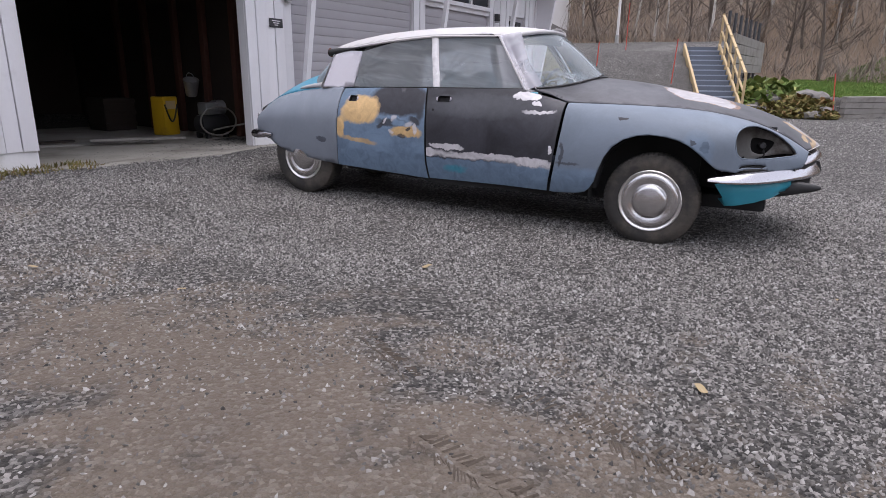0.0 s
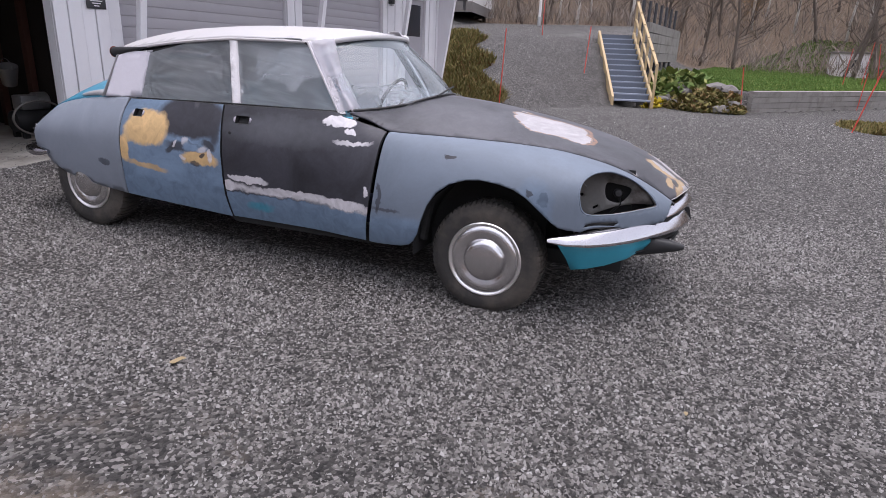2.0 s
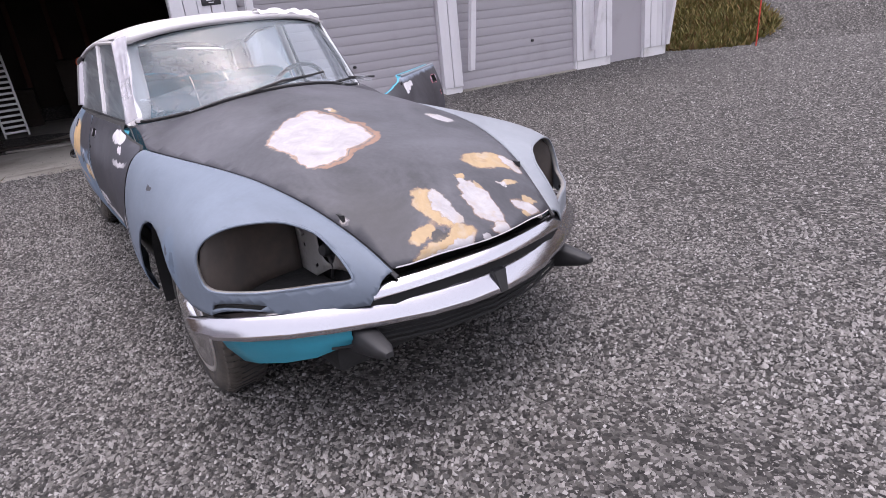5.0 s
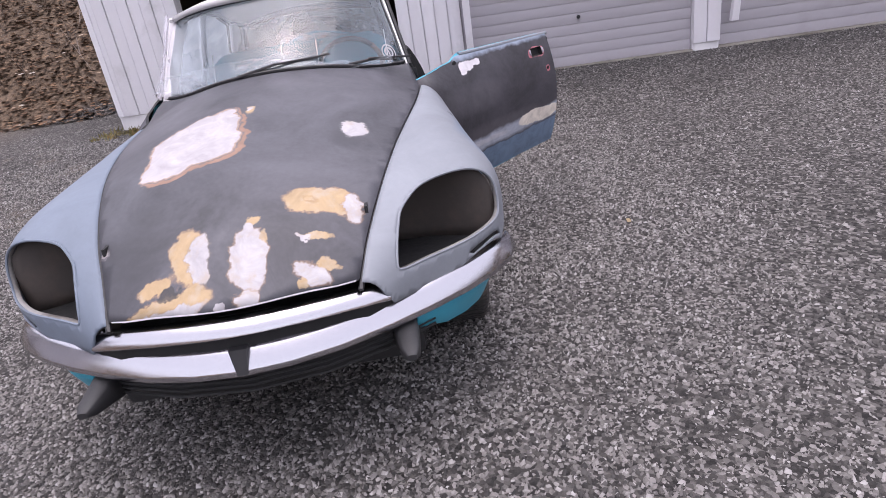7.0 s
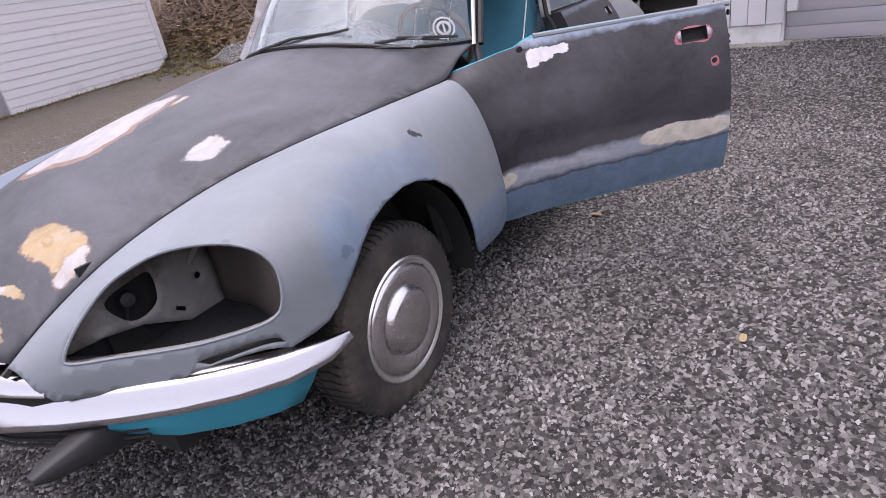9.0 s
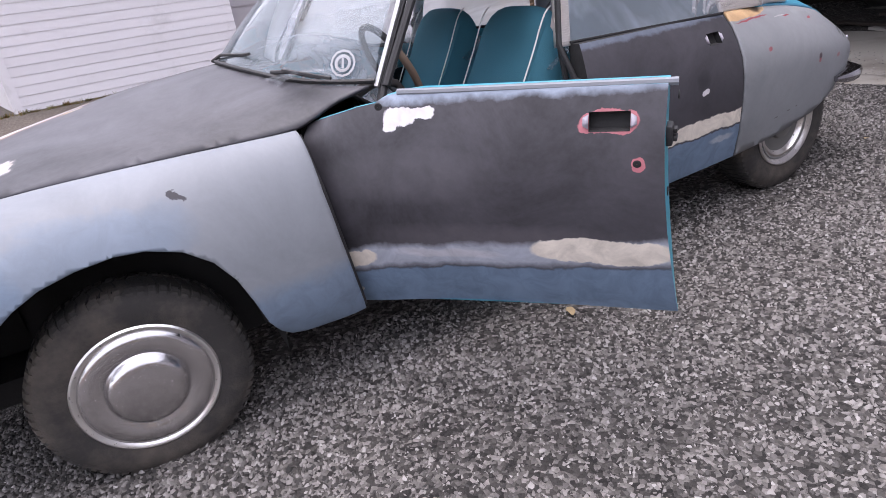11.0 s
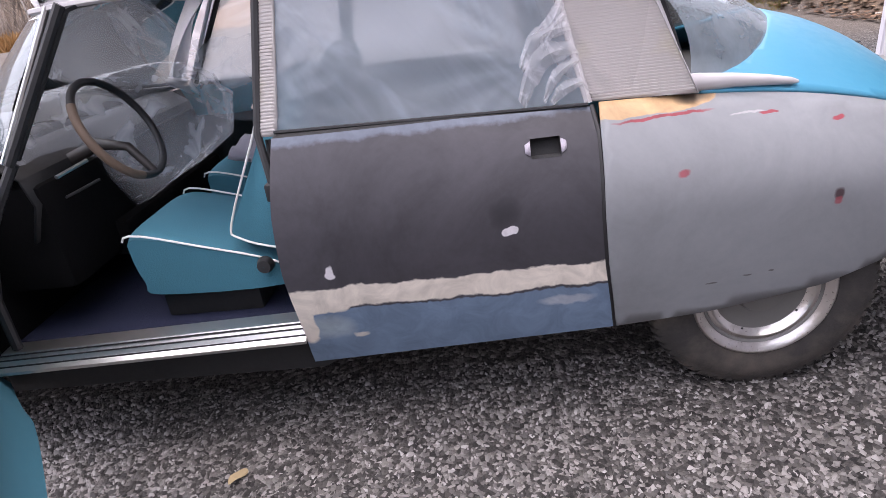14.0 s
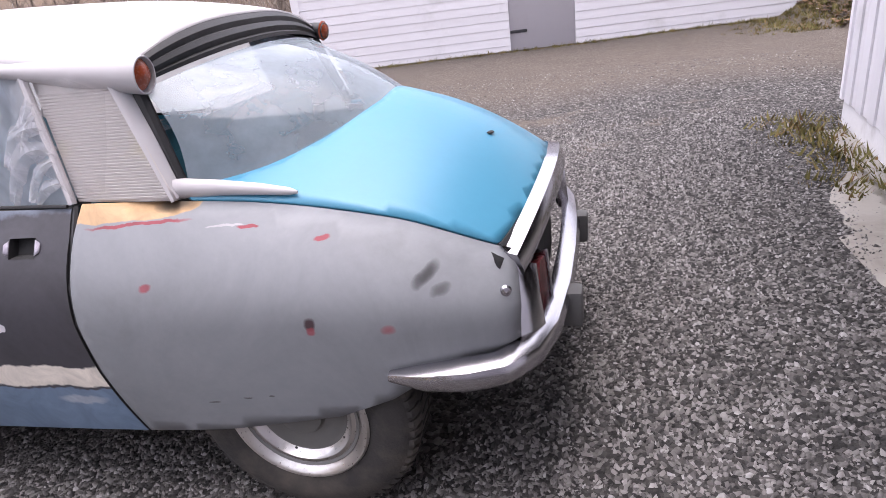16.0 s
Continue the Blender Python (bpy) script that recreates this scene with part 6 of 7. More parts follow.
def ground_z(x, y):
    """Height of the land, for arrays or single places."""
    x, y = np.asarray(x, float), np.asarray(y, float)
    swell = step01((y + 1.9) / 1.6)
    up = 1 - (1 - step01((-x - 0.3 - swell) / (3.0 - 0.6 * swell))) * (1 - step01((-y - 2.8) / 5)) * (1 - step01((y - 3) / 8))
    z = 0.27 * up + (0.074 + 0.026 * step01((0.2 - x) / 1.2)) * swell * (1 - up) + 0.012 * np.sin(x * 1.3 + 0.5) * np.sin(y * 1.1) * step01((np.hypot(x, y) - 3) / 3)
    # gravel slope up to the upper yard
    t = np.clip((y - toe_y(x)) / np.maximum(0.5, 15.7 - toe_y(x)), 0, 1)
    left = step01((1.0 - x) / 0.5)
    z = z + left * (1.78 * (0.65 * t + 0.35 * step01(t)) + 0.075 * np.clip(y - 15.7, 0, 14))
    # planted bed and lawn
    d1, d2 = (x - 3.9) * -0.818 + (y - 14.2) * 0.576, (x - 1.47) * 0.343 + (y - 13.77) * 0.939
    d = np.minimum(d1, d2)
    right = step01((x - 0.8) / 0.5)
    z = z + right * (0.50 * np.minimum(step01(d1 / 0.12), step01(d2 / 1.6)) + 0.045 * np.clip(d, 0, 14) + 0.35 * step01((2.2 - x) / 1.2) * step01((y - 15.0) / 2.5))
    # cut for the stairs
    along, aside = ((x - 0.6) * -0.93 + (y - 12.95) * 2.71) / 8.209, (x - 0.6) * 0.946 + (y - 12.95) * 0.325
    z = z - 0.26 * step01((along - 0.02) / 0.1) * step01((1.02 - along) / 0.08) * step01((aside + 0.12) / 0.15) * step01((1.1 - aside) / 0.15)
    # banks and wooded hills
    z = z + 0.62 * np.clip(-x - 5.6 - 0.35 * np.sin(y * 0.8), 0, 14) * step01((-y - 2.2) / 0.8) + 0.30 * np.clip(-x - 9, 0, 200) * step01((y + 3) / 3)
    z = z + 0.30 * np.clip(y - 34, 0, 260) + 0.28 * np.clip(-y - 36, 0, 260) + 0.10 * np.clip(x - 45, 0, 300)
    return z


def axis(lo, a, b, hi, fine, growth=1.22):
    inner = list(np.arange(a, b + fine / 2, fine))
    step, left, right = fine, [], []
    p = a
    while p > lo:
        step *= growth
        p -= step
        left.append(p)
    step, p = fine, b
    while p < hi:
        step *= growth
        p += step
        right.append(p)
    return np.array(left[::-1] + inner + right)


gx, gy = axis(-700, -8, 8, 700, 0.22), axis(-700, -12, 22, 700, 0.22)
GX, GY = np.meshgrid(gx, gy, indexing="ij")
GZ = ground_z(GX, GY)
near = np.exp(-((GX / 9) ** 2 + (GY / 10) ** 2))
for i in range(GX.shape[0]):
    for j in range(GX.shape[1]):
        if near[i, j] > 0.02:
            GZ[i, j] += 0.008 * noise.noise(Vector((GX[i, j] * 1.7, GY[i, j] * 1.7, 0))) * near[i, j]
ny = len(gy)
gfaces = [(i * ny + j, (i + 1) * ny + j, (i + 1) * ny + j + 1, i * ny + j + 1) for i in range(len(gx) - 1) for j in range(ny - 1)]
ground = part("ground", (np.stack([GX.ravel(), GY.ravel(), GZ.ravel()], 1).tolist(), gfaces), m_ground, None, sharp=60)
tagged(ground, "grey crushed-gravel yard with sandy trodden patches", "ground", kind="structure")


def scatter(name, places, base_v, base_f, scale, material, label, category, lean=0.6, flat=(1, 1, 1), jag=0.0, parent=None):
    """Many small bits in one mesh; places is an array of x, y, z."""
    rng = np.random.default_rng(len(places))
    n, k = len(places), len(base_v)
    a = rng.uniform(0, 2 * np.pi, n)
    ca, sa = np.cos(a), np.sin(a)
    v = np.repeat(np.array(base_v, float)[None], n, 0) * (1 + 0.5 * rng.uniform(-1, 1, (n, k, 3)) * (0.5 if k > 6 else 0.25))
    v = (v + jag * rng.uniform(-1, 1, (n, k, 3))) * np.array(flat) * np.asarray(scale).reshape(-1, 1, 1)
    tx, ty = rng.normal(0, lean, (n, 1)), rng.normal(0, lean, (n, 1))
    x, y, z = v[..., 0], v[..., 1], v[..., 2]
    x, z = x + z * np.sin(tx), z * np.cos(tx)
    y = y + z * np.sin(ty)
    xr, yr = x * ca[:, None] - y * sa[:, None], x * sa[:, None] + y * ca[:, None]
    out = np.stack([xr, yr, z], -1) + np.asarray(places)[:, None, :]
    me = bpy.data.meshes.new(name)
    f = np.array(base_f)
    faces = (f[None] + (np.arange(n) * k)[:, None, None]).reshape(-1, f.shape[1])
    me.vertices.add(n * k)
    me.vertices.foreach_set("co", out.ravel())
    me.loops.add(faces.size)
    me.loops.foreach_set("vertex_index", faces.ravel().astype(np.int32))
    me.polygons.add(len(faces))
    me.polygons.foreach_set("loop_start", (np.arange(len(faces)) * f.shape[1]).astype(np.int32))
    me.update(calc_edges=True)
    me.materials.append(material)
    ob = new(name, me)
    ob.parent = parent
    return tagged(ob, label, category, kind="stuff")


CHIP_V = [(-1, -.75, -.5), (1, -.85, -.5), (.9, .8, -.5), (-.9, .75, -.5), (-.42, .12, .8), (.5, -.1, .65)]
CHIP_F = [(0, 1, 5), (0, 5, 4), (1, 2, 5), (2, 3, 4), (2, 4, 5), (3, 0, 4)]
rng = np.random.default_rng(5)


# dense round the car, thinning out unevenly away from it; coarser bits on the far slope
near_ = np.column_stack([rng.uniform(-3.7, 4.4, 275000), rng.uniform(-3.9, 2.5, 275000)])
wide_ = np.column_stack([rng.uniform(-4.6, 8.0, 170000), rng.uniform(-6.4, 9.0, 170000)])
wide_ = wide_[(wide_[:, 0] < -3.7) | (wide_[:, 0] > 4.4) | (wide_[:, 1] < -3.9) | (wide_[:, 1] > 2.5)]
sp = np.concatenate([near_, wide_])
cell = {}
for i in range(-60, 90):
    for j in range(-80, 110):
        cell[i, j] = (noise.noise(Vector((i * 0.11, j * 0.11, 7.0))), noise.noise(Vector((i * 0.22, j * 0.22, 3.0))))
patch = np.array([cell.get((int(x * 8), int(y * 8)), (0, 0)) for x, y in sp])
far_ = np.hypot(np.maximum(0, np.maximum(-3.7 - sp[:, 0], sp[:, 0] - 4.4)), np.maximum(0, np.maximum(-3.9 - sp[:, 1], sp[:, 1] - 2.5)))
inner_ = np.minimum(np.minimum(sp[:, 0] + 3.7, 4.4 - sp[:, 0]), np.minimum(sp[:, 1] + 3.9, 2.5 - sp[:, 1]))
chance = np.where(inner_ > 0, np.clip(0.27 + inner_ / 1.2, 0, 1), np.clip(1.0 - far_ / 6.5, 0.1, 1)) * (1 - 0.85 * np.clip(1.25 - np.hypot((sp[:, 0] - 0.6) / 3.0, (sp[:, 1] + 3.65) / 1.0) + 1.3 * patch[:, 0], 0, 1)) * np.where(sp[:, 1] < -4.3, 0.5, 1) * np.clip(1.15 - 1.1 * np.maximum(patch[:, 0], patch[:, 1]), 0.35, 1)
under = (np.abs(sp[:, 1]) < 0.45) & (np.abs(sp[:, 0]) < 1.9)
sp = sp[(rng.uniform(0, 1, len(sp)) < chance) & ~under]
sr = rng.uniform(0.0045, 0.0090, len(sp)) * rng.uniform(0.7, 1.35, len(sp))
slope = np.column_stack([rng.uniform(-5.0, 9.0, 60000), 4.5 + 20 * rng.beta(1.5, 1.6, 60000)])
slope = slope[((slope[:, 0] < 0.7) | (slope[:, 1] < 12.5)) & (slope[:, 0] > -3.4 + 0.1 * (slope[:, 1] - 5))]
st_d = (slope[:, 0] - 0.1) * 0.946 + (slope[:, 1] - 14.3) * 0.325
slope = slope[~((st_d > -0.2) & (st_d < 1.2) & (slope[:, 1] > 12.6) & (slope[:, 1] < 16.2))]
sp, sr = np.concatenate([sp, slope]), np.concatenate([sr, rng.uniform(0.006, 0.015, len(slope))])
scatter("gravel_stones", np.column_stack([sp, ground_z(sp[:, 0], sp[:, 1]) + sr * 0.15]), CHIP_V, CHIP_F, sr, m_stones, "loose crushed grey stones over the yard", "gravel", 0.4, (1, 0.82, 1.15), 0.34)

# tyre marks pressed into the sandy soil, coloured dark for the treads' shadows
TRACKS = (((1.5, -3.22), (1.85, -3.26), (2.19, -3.36)), ((1.35, -3.62), (1.6, -3.72), (1.95, -3.80)), ((0.73, -3.01), (0.93, -3.13), (1.12, -3.25)))
for (a, m_, b), wide in zip(TRACKS, (0.22, 0.14, 0.08)):
    bars = []
    for i in range(48):
        t = i / 47
        p = Vector(a) * (1 - t) ** 2 + Vector(m_) * 2 * t * (1 - t) + Vector(b) * t * t
        for sd in (-1, 1):
            w = wide * 0.5 * (0.55 + 0.8 * noise.noise(Vector((i * 0.7, sd, wide * 9))))
            x0, y0 = p.x + 0.014 * sd + 0.006 * noise.noise(Vector((i * 3.1, sd, 0))), p.y + sd * 0.010
            z0 = float(ground_z(p.x, p.y)) - 0.001
            h = 0.006 + 0.006 * noise.noise(Vector((i * 1.3, sd * 3, wide)))
            if noise.noise(Vector((i * 2.3, sd * 7, wide * 20))) > 0.15 or h < 0.003:
                continue
            bars.append(([(x0 - 0.006, y0, z0), (x0 + 0.007, y0, z0), (x0 + 0.022, y0 + sd * w, z0), (x0 + 0.034, y0 + sd * w, z0), (x0, y0, z0 + h), (x0 + 0.028, y0 + sd * w, z0 + h)], [(0, 4, 5, 2), (1, 3, 5, 4), (0, 1, 4), (2, 5, 3)]))
    tk = part("tyre_track", join(*bars), m_soil, None, sharp=0)
    tagged(tk, "pressed tyre tread marks in the sandy soil, their shadows put into the colour", "tyre track", kind="stuff")

# fallen leaves
LEAF = rounded([(0.05, 0), (0.02, 0.02), (-0.03, 0.022), (-0.045, 0), (-0.03, -0.02), (0.015, -0.022)], 3)
leaf_me = mesh_of("fallen_leaf", [(a, b, 0.008 * math.sin(a * 60) + 0.15 * abs(b)) for a, b in LEAF], [tuple(range(len(LEAF)))])
leaf_me.materials.append(m_leafdry)
for x, y, s in ((0.46, -1.94, 0.8), (2.15, -2.79, 0.75), (0.07, 0.94, 0.8), (-0.5, -3.0, 0.6), (-1.35, -3.3, 0.6), (1.0, 1.75, 0.5), (-2.38, 0.68, 0.5), (2.7, -1.4, 0.4)):
    ob = tagged(new("fallen_leaf", leaf_me), "dry yellow-brown leaf lying on the gravel", "leaf", "fallen leaves")
    ob.matrix_basis = pose(x, y, float(ground_z(x, y)) + 0.016, 0, 0, x * 900) @ Matrix.Scale(s, 4)

# ---- garage ----
GM = Matrix.Translation((-3.2, 5.0, 0)) @ Matrix.Rotation(radians(-5.71), 4, "Z")
garage = thing("garage", "long white boarded garage with grey plank doors and one open bay", "garage", m=GM)
for bx in (box(-0.16, -0.03, -7.92, -6.80, 0.2, 3.5), box(-0.16, -0.03, -4.25, -3.50, 0.2, 3.5), box(-0.16, -0.03, -0.75, -0.43, 0.2, 3.5), box(-0.16, -0.03, 1.85, 2.65, 0.2, 3.5),
                           box(-0.16, -0.03, 3.45, 4.05, 0.2, 3.5), box(-0.16, -0.03, -6.80, -4.25, 2.65, 3.5), box(-0.16, -0.03, -3.5, -0.75, 2.95, 3.5), box(-0.16, -0.03, -0.43, 1.85, 2.36, 2.44), box(-0.16, -0.03, -0.43, 1.85, 3.1, 3.5),
                           box(-0.16, -0.03, 2.65, 3.45, 2.45, 3.5)):
    part("wall", bx, m_white, garage)
for bx in (box(-6.0, -0.16, -7.92, -7.80, 0.2, 3.5), box(-6.0, -0.16, 3.95, 4.05, 0.2, 3.5), box(-6.1, -6.0, -7.92, 4.05, 0.2, 3.5)):
    part("side_wall", bx, m_white, garage)
# lining colour carries the bay's shade
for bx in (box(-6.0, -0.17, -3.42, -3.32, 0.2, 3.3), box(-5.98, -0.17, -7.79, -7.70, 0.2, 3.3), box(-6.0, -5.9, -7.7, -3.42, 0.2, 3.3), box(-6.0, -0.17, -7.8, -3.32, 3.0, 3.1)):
    part("lining", bx, m_inside, garage, "unpainted timber lining, the bay's shade put into its dark colour")
part("slab", moved(box(-6.0, 0.14, -7.7, -3.43, 0.05, 0.275, 0.012), Matrix.Identity(4)), m_concrete, garage, "worn concrete floor slab with a rough edge")
APRON = [(0.10, -6.80), (0.18, -6.76), (0.26, -6.6), (0.36, -6.35), (0.33, -6.1), (0.40, -5.85), (0.34, -5.4), (0.36, -5.0), (0.24, -4.6), (0.18, -4.35), (0.10, -4.28)]
part("apron", skin(APRON, lambda o, s: (o, s, 0.279 - 0.05 * (max(0, o - 0.1) / 0.56) ** 2 + 0.008 * noise.noise(Vector((o * 6, s * 6, 2)))), 0.07, (), (0, 0, 1)), m_concrete, garage, "crumbling concrete apron before the open bay", solid=0.12)
part("roof", join(box(-6.3, 0.75, -8.2, 4.6, 3.5, 3.62), box(0.70, 0.78, -8.2, 4.6, 3.4, 3.66)), m_roofing, garage, "dark sheet roof with a wide overhang")
for a, b, lo in ((-7.92, -6.80, 0.44), (-4.25, -3.50, 0.44), (-0.75, -0.43, 0.34), (1.85, 2.65, 0.40), (3.45, 4.05, 0.42)):
    pl = part("plinth", box(-0.03, -0.008, a + 0.02, b - 0.02, 0.05, lo + 0.03, 0.004), m_plinth, garage, "white plastered plinth")
    n = max(2, round((b - a) / 0.145))
    w = (b - a) / n
    for i in range(n):
        part("board", box(-0.03, 0.004 + 0.012 * (i % 2), a + i * w + 0.004, a + (i + 1) * w - 0.004, lo, 3.5, 0.003), m_white, garage)
for b0, top in ((-3.50, 2.95), (-0.43, 2.36)):
    b1 = b0 + (2.75 if b0 < -1 else 2.28)
    gd = part("garage_door", box(-0.12, -0.085, b0, b1, 0.27, top), m_doorgrey, garage, "closed grey plank garage door")
    z, i = 0.275, 0
    while z < top - 0.05:
        part("plank", box(-0.085, -0.068, b0 + 0.01, b1 - 0.01, z, z + 0.116, 0.003), m_doorgrey, gd)
        z, i = z + 0.12, i + 1
    part("threshold", box(-0.12, 0.0, b0, b1, 0.22, 0.272), m_concrete, gd)
    part("door_handle", moved(lathe([(0.001, 0.03), (0.02, 0.028), (0.022, 0)], 12), pose(-0.068, b0 + 1.4, 0.83, 0, 90, 0)), m_rubber, gd)
sd = part("door", box(-0.12, -0.07, 2.65, 3.45, 0.27, 2.45), m_doorgrey, garage, "plain grey side door")
part("door_handle", tube([(-0.05, 3.37, 1.25), (-0.02, 3.37, 1.25), (-0.02, 3.28, 1.25)], 0.01, 8), m_galv, sd)
part("door_pane", box(-0.075, -0.062, 2.75, 3.35, 1.75, 2.35), m_window, sd)
win = part("window", join(box(-0.06, 0.03, -0.43, 1.85, 2.44, 2.51), box(-0.06, 0.03, -0.43, 1.85, 3.03, 3.1), *[box(-0.06, 0.025, y - 0.03, y + 0.03, 2.5, 3.04) for y in (-0.40, 0.35, 1.08, 1.82)]), m_white, garage, "white framed window strip above the door")
for y in (-0.37, 0.38, 1.11):
    part("pane", box(-0.03, -0.022, y, y + 0.68, 2.51, 3.03), m_window, win)
for s in (-3.43, -0.30, 2.18):
    part("brace", ([(o + a, s + b, z) for o, z in ((0.03, 0.55), (0.52, 3.5)) for a, b in ((0, -0.04), (0.07, -0.04), (0.07, 0.04), (0, 0.04))], [(0, 1, 5, 4), (1, 2, 6, 5), (2, 3, 7, 6), (3, 0, 4, 7), (0, 3, 2, 1), (4, 5, 6, 7)]), m_white, garage, "white slanting roof brace", 20)
for s in (4.01, -7.90):
    part("fin_wall", ([(o, s + b, z) for b in (-0.03, 0.05) for o, z in ((0.0, 0.42), (0.05, 0.42), (0.56, 3.5), (0.0, 3.5))], [(0, 1, 2, 3), (7, 6, 5, 4), (0, 4, 5, 1), (1, 5, 6, 2), (2, 6, 7, 3), (3, 7, 4, 0)]) if s > 0 else box(0.0, 0.02, s, s + 0.06, 0.44, 3.5), m_white, garage, "white flared wall end" if s > 0 else "", 20)
sign = thing("wall_sign", "small black notice plate on the white boards", "sign", m=GM)
part("plate", box(0.017, 0.025, -3.90, -3.68, 1.755, 1.865, 0.004), m_print, sign)
for z, a, b in ((1.83, -3.86, -3.72), (1.805, -3.84, -3.74), (1.78, -3.82, -3.76)):
    part("text_bar", box(0.025, 0.027, a, b, z, z + 0.010), m_tape, sign)
for s, z in ((-3.60, 2.10), (2.05, 2.28)):
    lamp = thing("wall_lamp", "small black outdoor wall lamp", "lamp", "wall lamps", m=GM)
    part("housing", box(0.016, 0.10, s - 0.05, s + 0.05, z, z + 0.14, 0.012), m_print, lamp)
    part("lens", box(0.03, 0.09, s - 0.035, s + 0.035, z - 0.03, z, 0.008), m_galv, lamp)
for o, s in ((-5.7, -7.2), (-5.7, -6.6), (-5.7, -6.0), (-5.7, -5.4), (-5.7, -4.9), (-4.2, -3.5), (-3.4, -3.5), (-2.6, -3.5), (-1.9, -3.5), (-1.2, -3.5), (-0.5, -3.5)):
    part("stud", box(o - 0.05, o + 0.05, s - 0.04, s + 0.04, 0.275, 3.0, 0.006), m_stud, garage)

# things inside the open bay
yb_ = thing("tool_cabinet", "yellow steel box with a black cable, standing on the slab", "steel box", m=GM @ pose(-2.2, -4.06, 0.275, 0, 0, 12))
part("body", box(-0.12, 0.12, -0.14, 0.14, 0, 0.56, 0.02), m_yellowbox, yb_)
part("cable", tube([(0.13, -0.12 + 0.24 * t, 0.45 - 0.25 * math.sin(math.pi * t)) for t in np.linspace(0, 1, 12)], 0.012, 8), m_rubber, yb_)
part("label_plate", box(0.120, 0.124, -0.09, 0.09, 0.38, 0.50), m_newwood, yb_)
bk_ = thing("metal_bucket", "grey metal bucket hung on the bay's timber", "bucket", m=GM @ pose(-2.0, -3.72, 0.86, 10, 20, 0) @ Matrix.Scale(0.8, 4))
part("pail", lathe([(0.10, 0), (0.14, 0.30), (0.145, 0.30), (0.10, -0.005), (0.001, -0.005)], 24), m_galv, bk_)
part("bail", tube([(0.14 * math.cos(a), 0, 0.30 + 0.12 * math.sin(a)) for a in np.linspace(0, math.pi, 10)], 0.006, 6), m_galv, bk_)
cp_ = thing("compressor", "dark machine with a white hose loop on the slab", "compressor", m=GM @ pose(-1.35, -3.88, 0.275))
part("tank", moved(lathe([(0.001, -0.24), (0.12, -0.22), (0.14, -0.16), (0.14, 0.16), (0.12, 0.22), (0.001, 0.24)], 20), pose(0, 0, 0.20, 90, 0, 0)), m_rubber, cp_)
part("motor", join(box(-0.10, 0.10, -0.15, 0.10, 0.33, 0.50, 0.02), moved(lathe([(0.001, -0.08), (0.11, -0.07), (0.11, 0.07), (0.001, 0.08)], 18), pose(0, 0.12, 0.42, 90, 0, 0))), m_galv, cp_)
part("hose", join(tube([(0.16, 0.30 * math.cos(a), 0.24 + 0.20 * math.sin(a)) for a in np.linspace(0, 2 * math.pi, 30)], 0.012, 8), tube([(0.16, -0.1, 0.12), (0.22, 0.15, 0.16), (0.35, 0.35, 0.2)], 0.012, 8)), m_plank, cp_)
for x, y in ((-0.1, -0.15), (-0.1, 0.15), (0.1, -0.15), (0.1, 0.15)):
    part("foot", box(x - 0.03, x + 0.03, y - 0.03, y + 0.03, 0, 0.08), m_rubber, cp_)
sp_ = thing("spare_wheel", "old wheel leaning on the bay's wall", "wheel", m=GM @ pose(-3.6, -7.45, 0.60, 0, 80, 80))
part("tyre", lathe(TYRE, 40, True), m_rubber, sp_)
part("rim", lathe(RIM + [(0.1, 0.05), (0.001, 0.05)], 40), m_galv, sp_)
rp = thing("loading_ramp", "perforated aluminium ramp leaning upright in the bay", "ramp", m=GM @ pose(-3.6, -6.3, 0.275, 0, -12, 8))
part("rail", join(box(-0.02, 0.02, -0.17, -0.14, 0, 1.55, 0.004), box(-0.02, 0.02, 0.14, 0.17, 0, 1.55, 0.004)), m_galv, rp)
for i in range(18):
    part("rung", box(-0.012, 0.012, -0.14, 0.14, 0.05 + i * 0.083, 0.085 + i * 0.083, 0.003), m_galv, rp)
for i, (o, s, ln, a) in enumerate(((-1.6, -5.6, 1.6, 70), (-1.9, -6.2, 1.2, 82), (-1.2, -5.1, 1.1, 62), (-2.6, -6.6, 0.9, 20))):
    pk = thing("loose_plank", "old grey plank lying on the concrete floor", "plank", "planks on the slab", m=GM @ pose(o, s, 0.276 + 0.03 * i, 0, 0, a))
    part("board", box(-ln / 2, ln / 2, -0.06, 0.06, 0, 0.028, 0.004), m_inside if i % 2 else m_plank, pk)
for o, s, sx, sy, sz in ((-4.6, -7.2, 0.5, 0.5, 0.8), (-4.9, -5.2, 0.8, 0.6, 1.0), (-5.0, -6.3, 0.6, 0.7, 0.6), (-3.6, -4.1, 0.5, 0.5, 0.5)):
    cr = thing("storage_crate", "wooden crate in the bay, coloured near black for the shade there", "crate", "crates in the bay", m=GM @ pose(o, s, 0.275))
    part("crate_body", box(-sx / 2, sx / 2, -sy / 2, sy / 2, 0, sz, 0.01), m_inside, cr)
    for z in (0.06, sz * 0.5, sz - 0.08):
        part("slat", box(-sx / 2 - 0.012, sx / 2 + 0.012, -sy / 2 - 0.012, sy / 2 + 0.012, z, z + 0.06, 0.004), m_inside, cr)

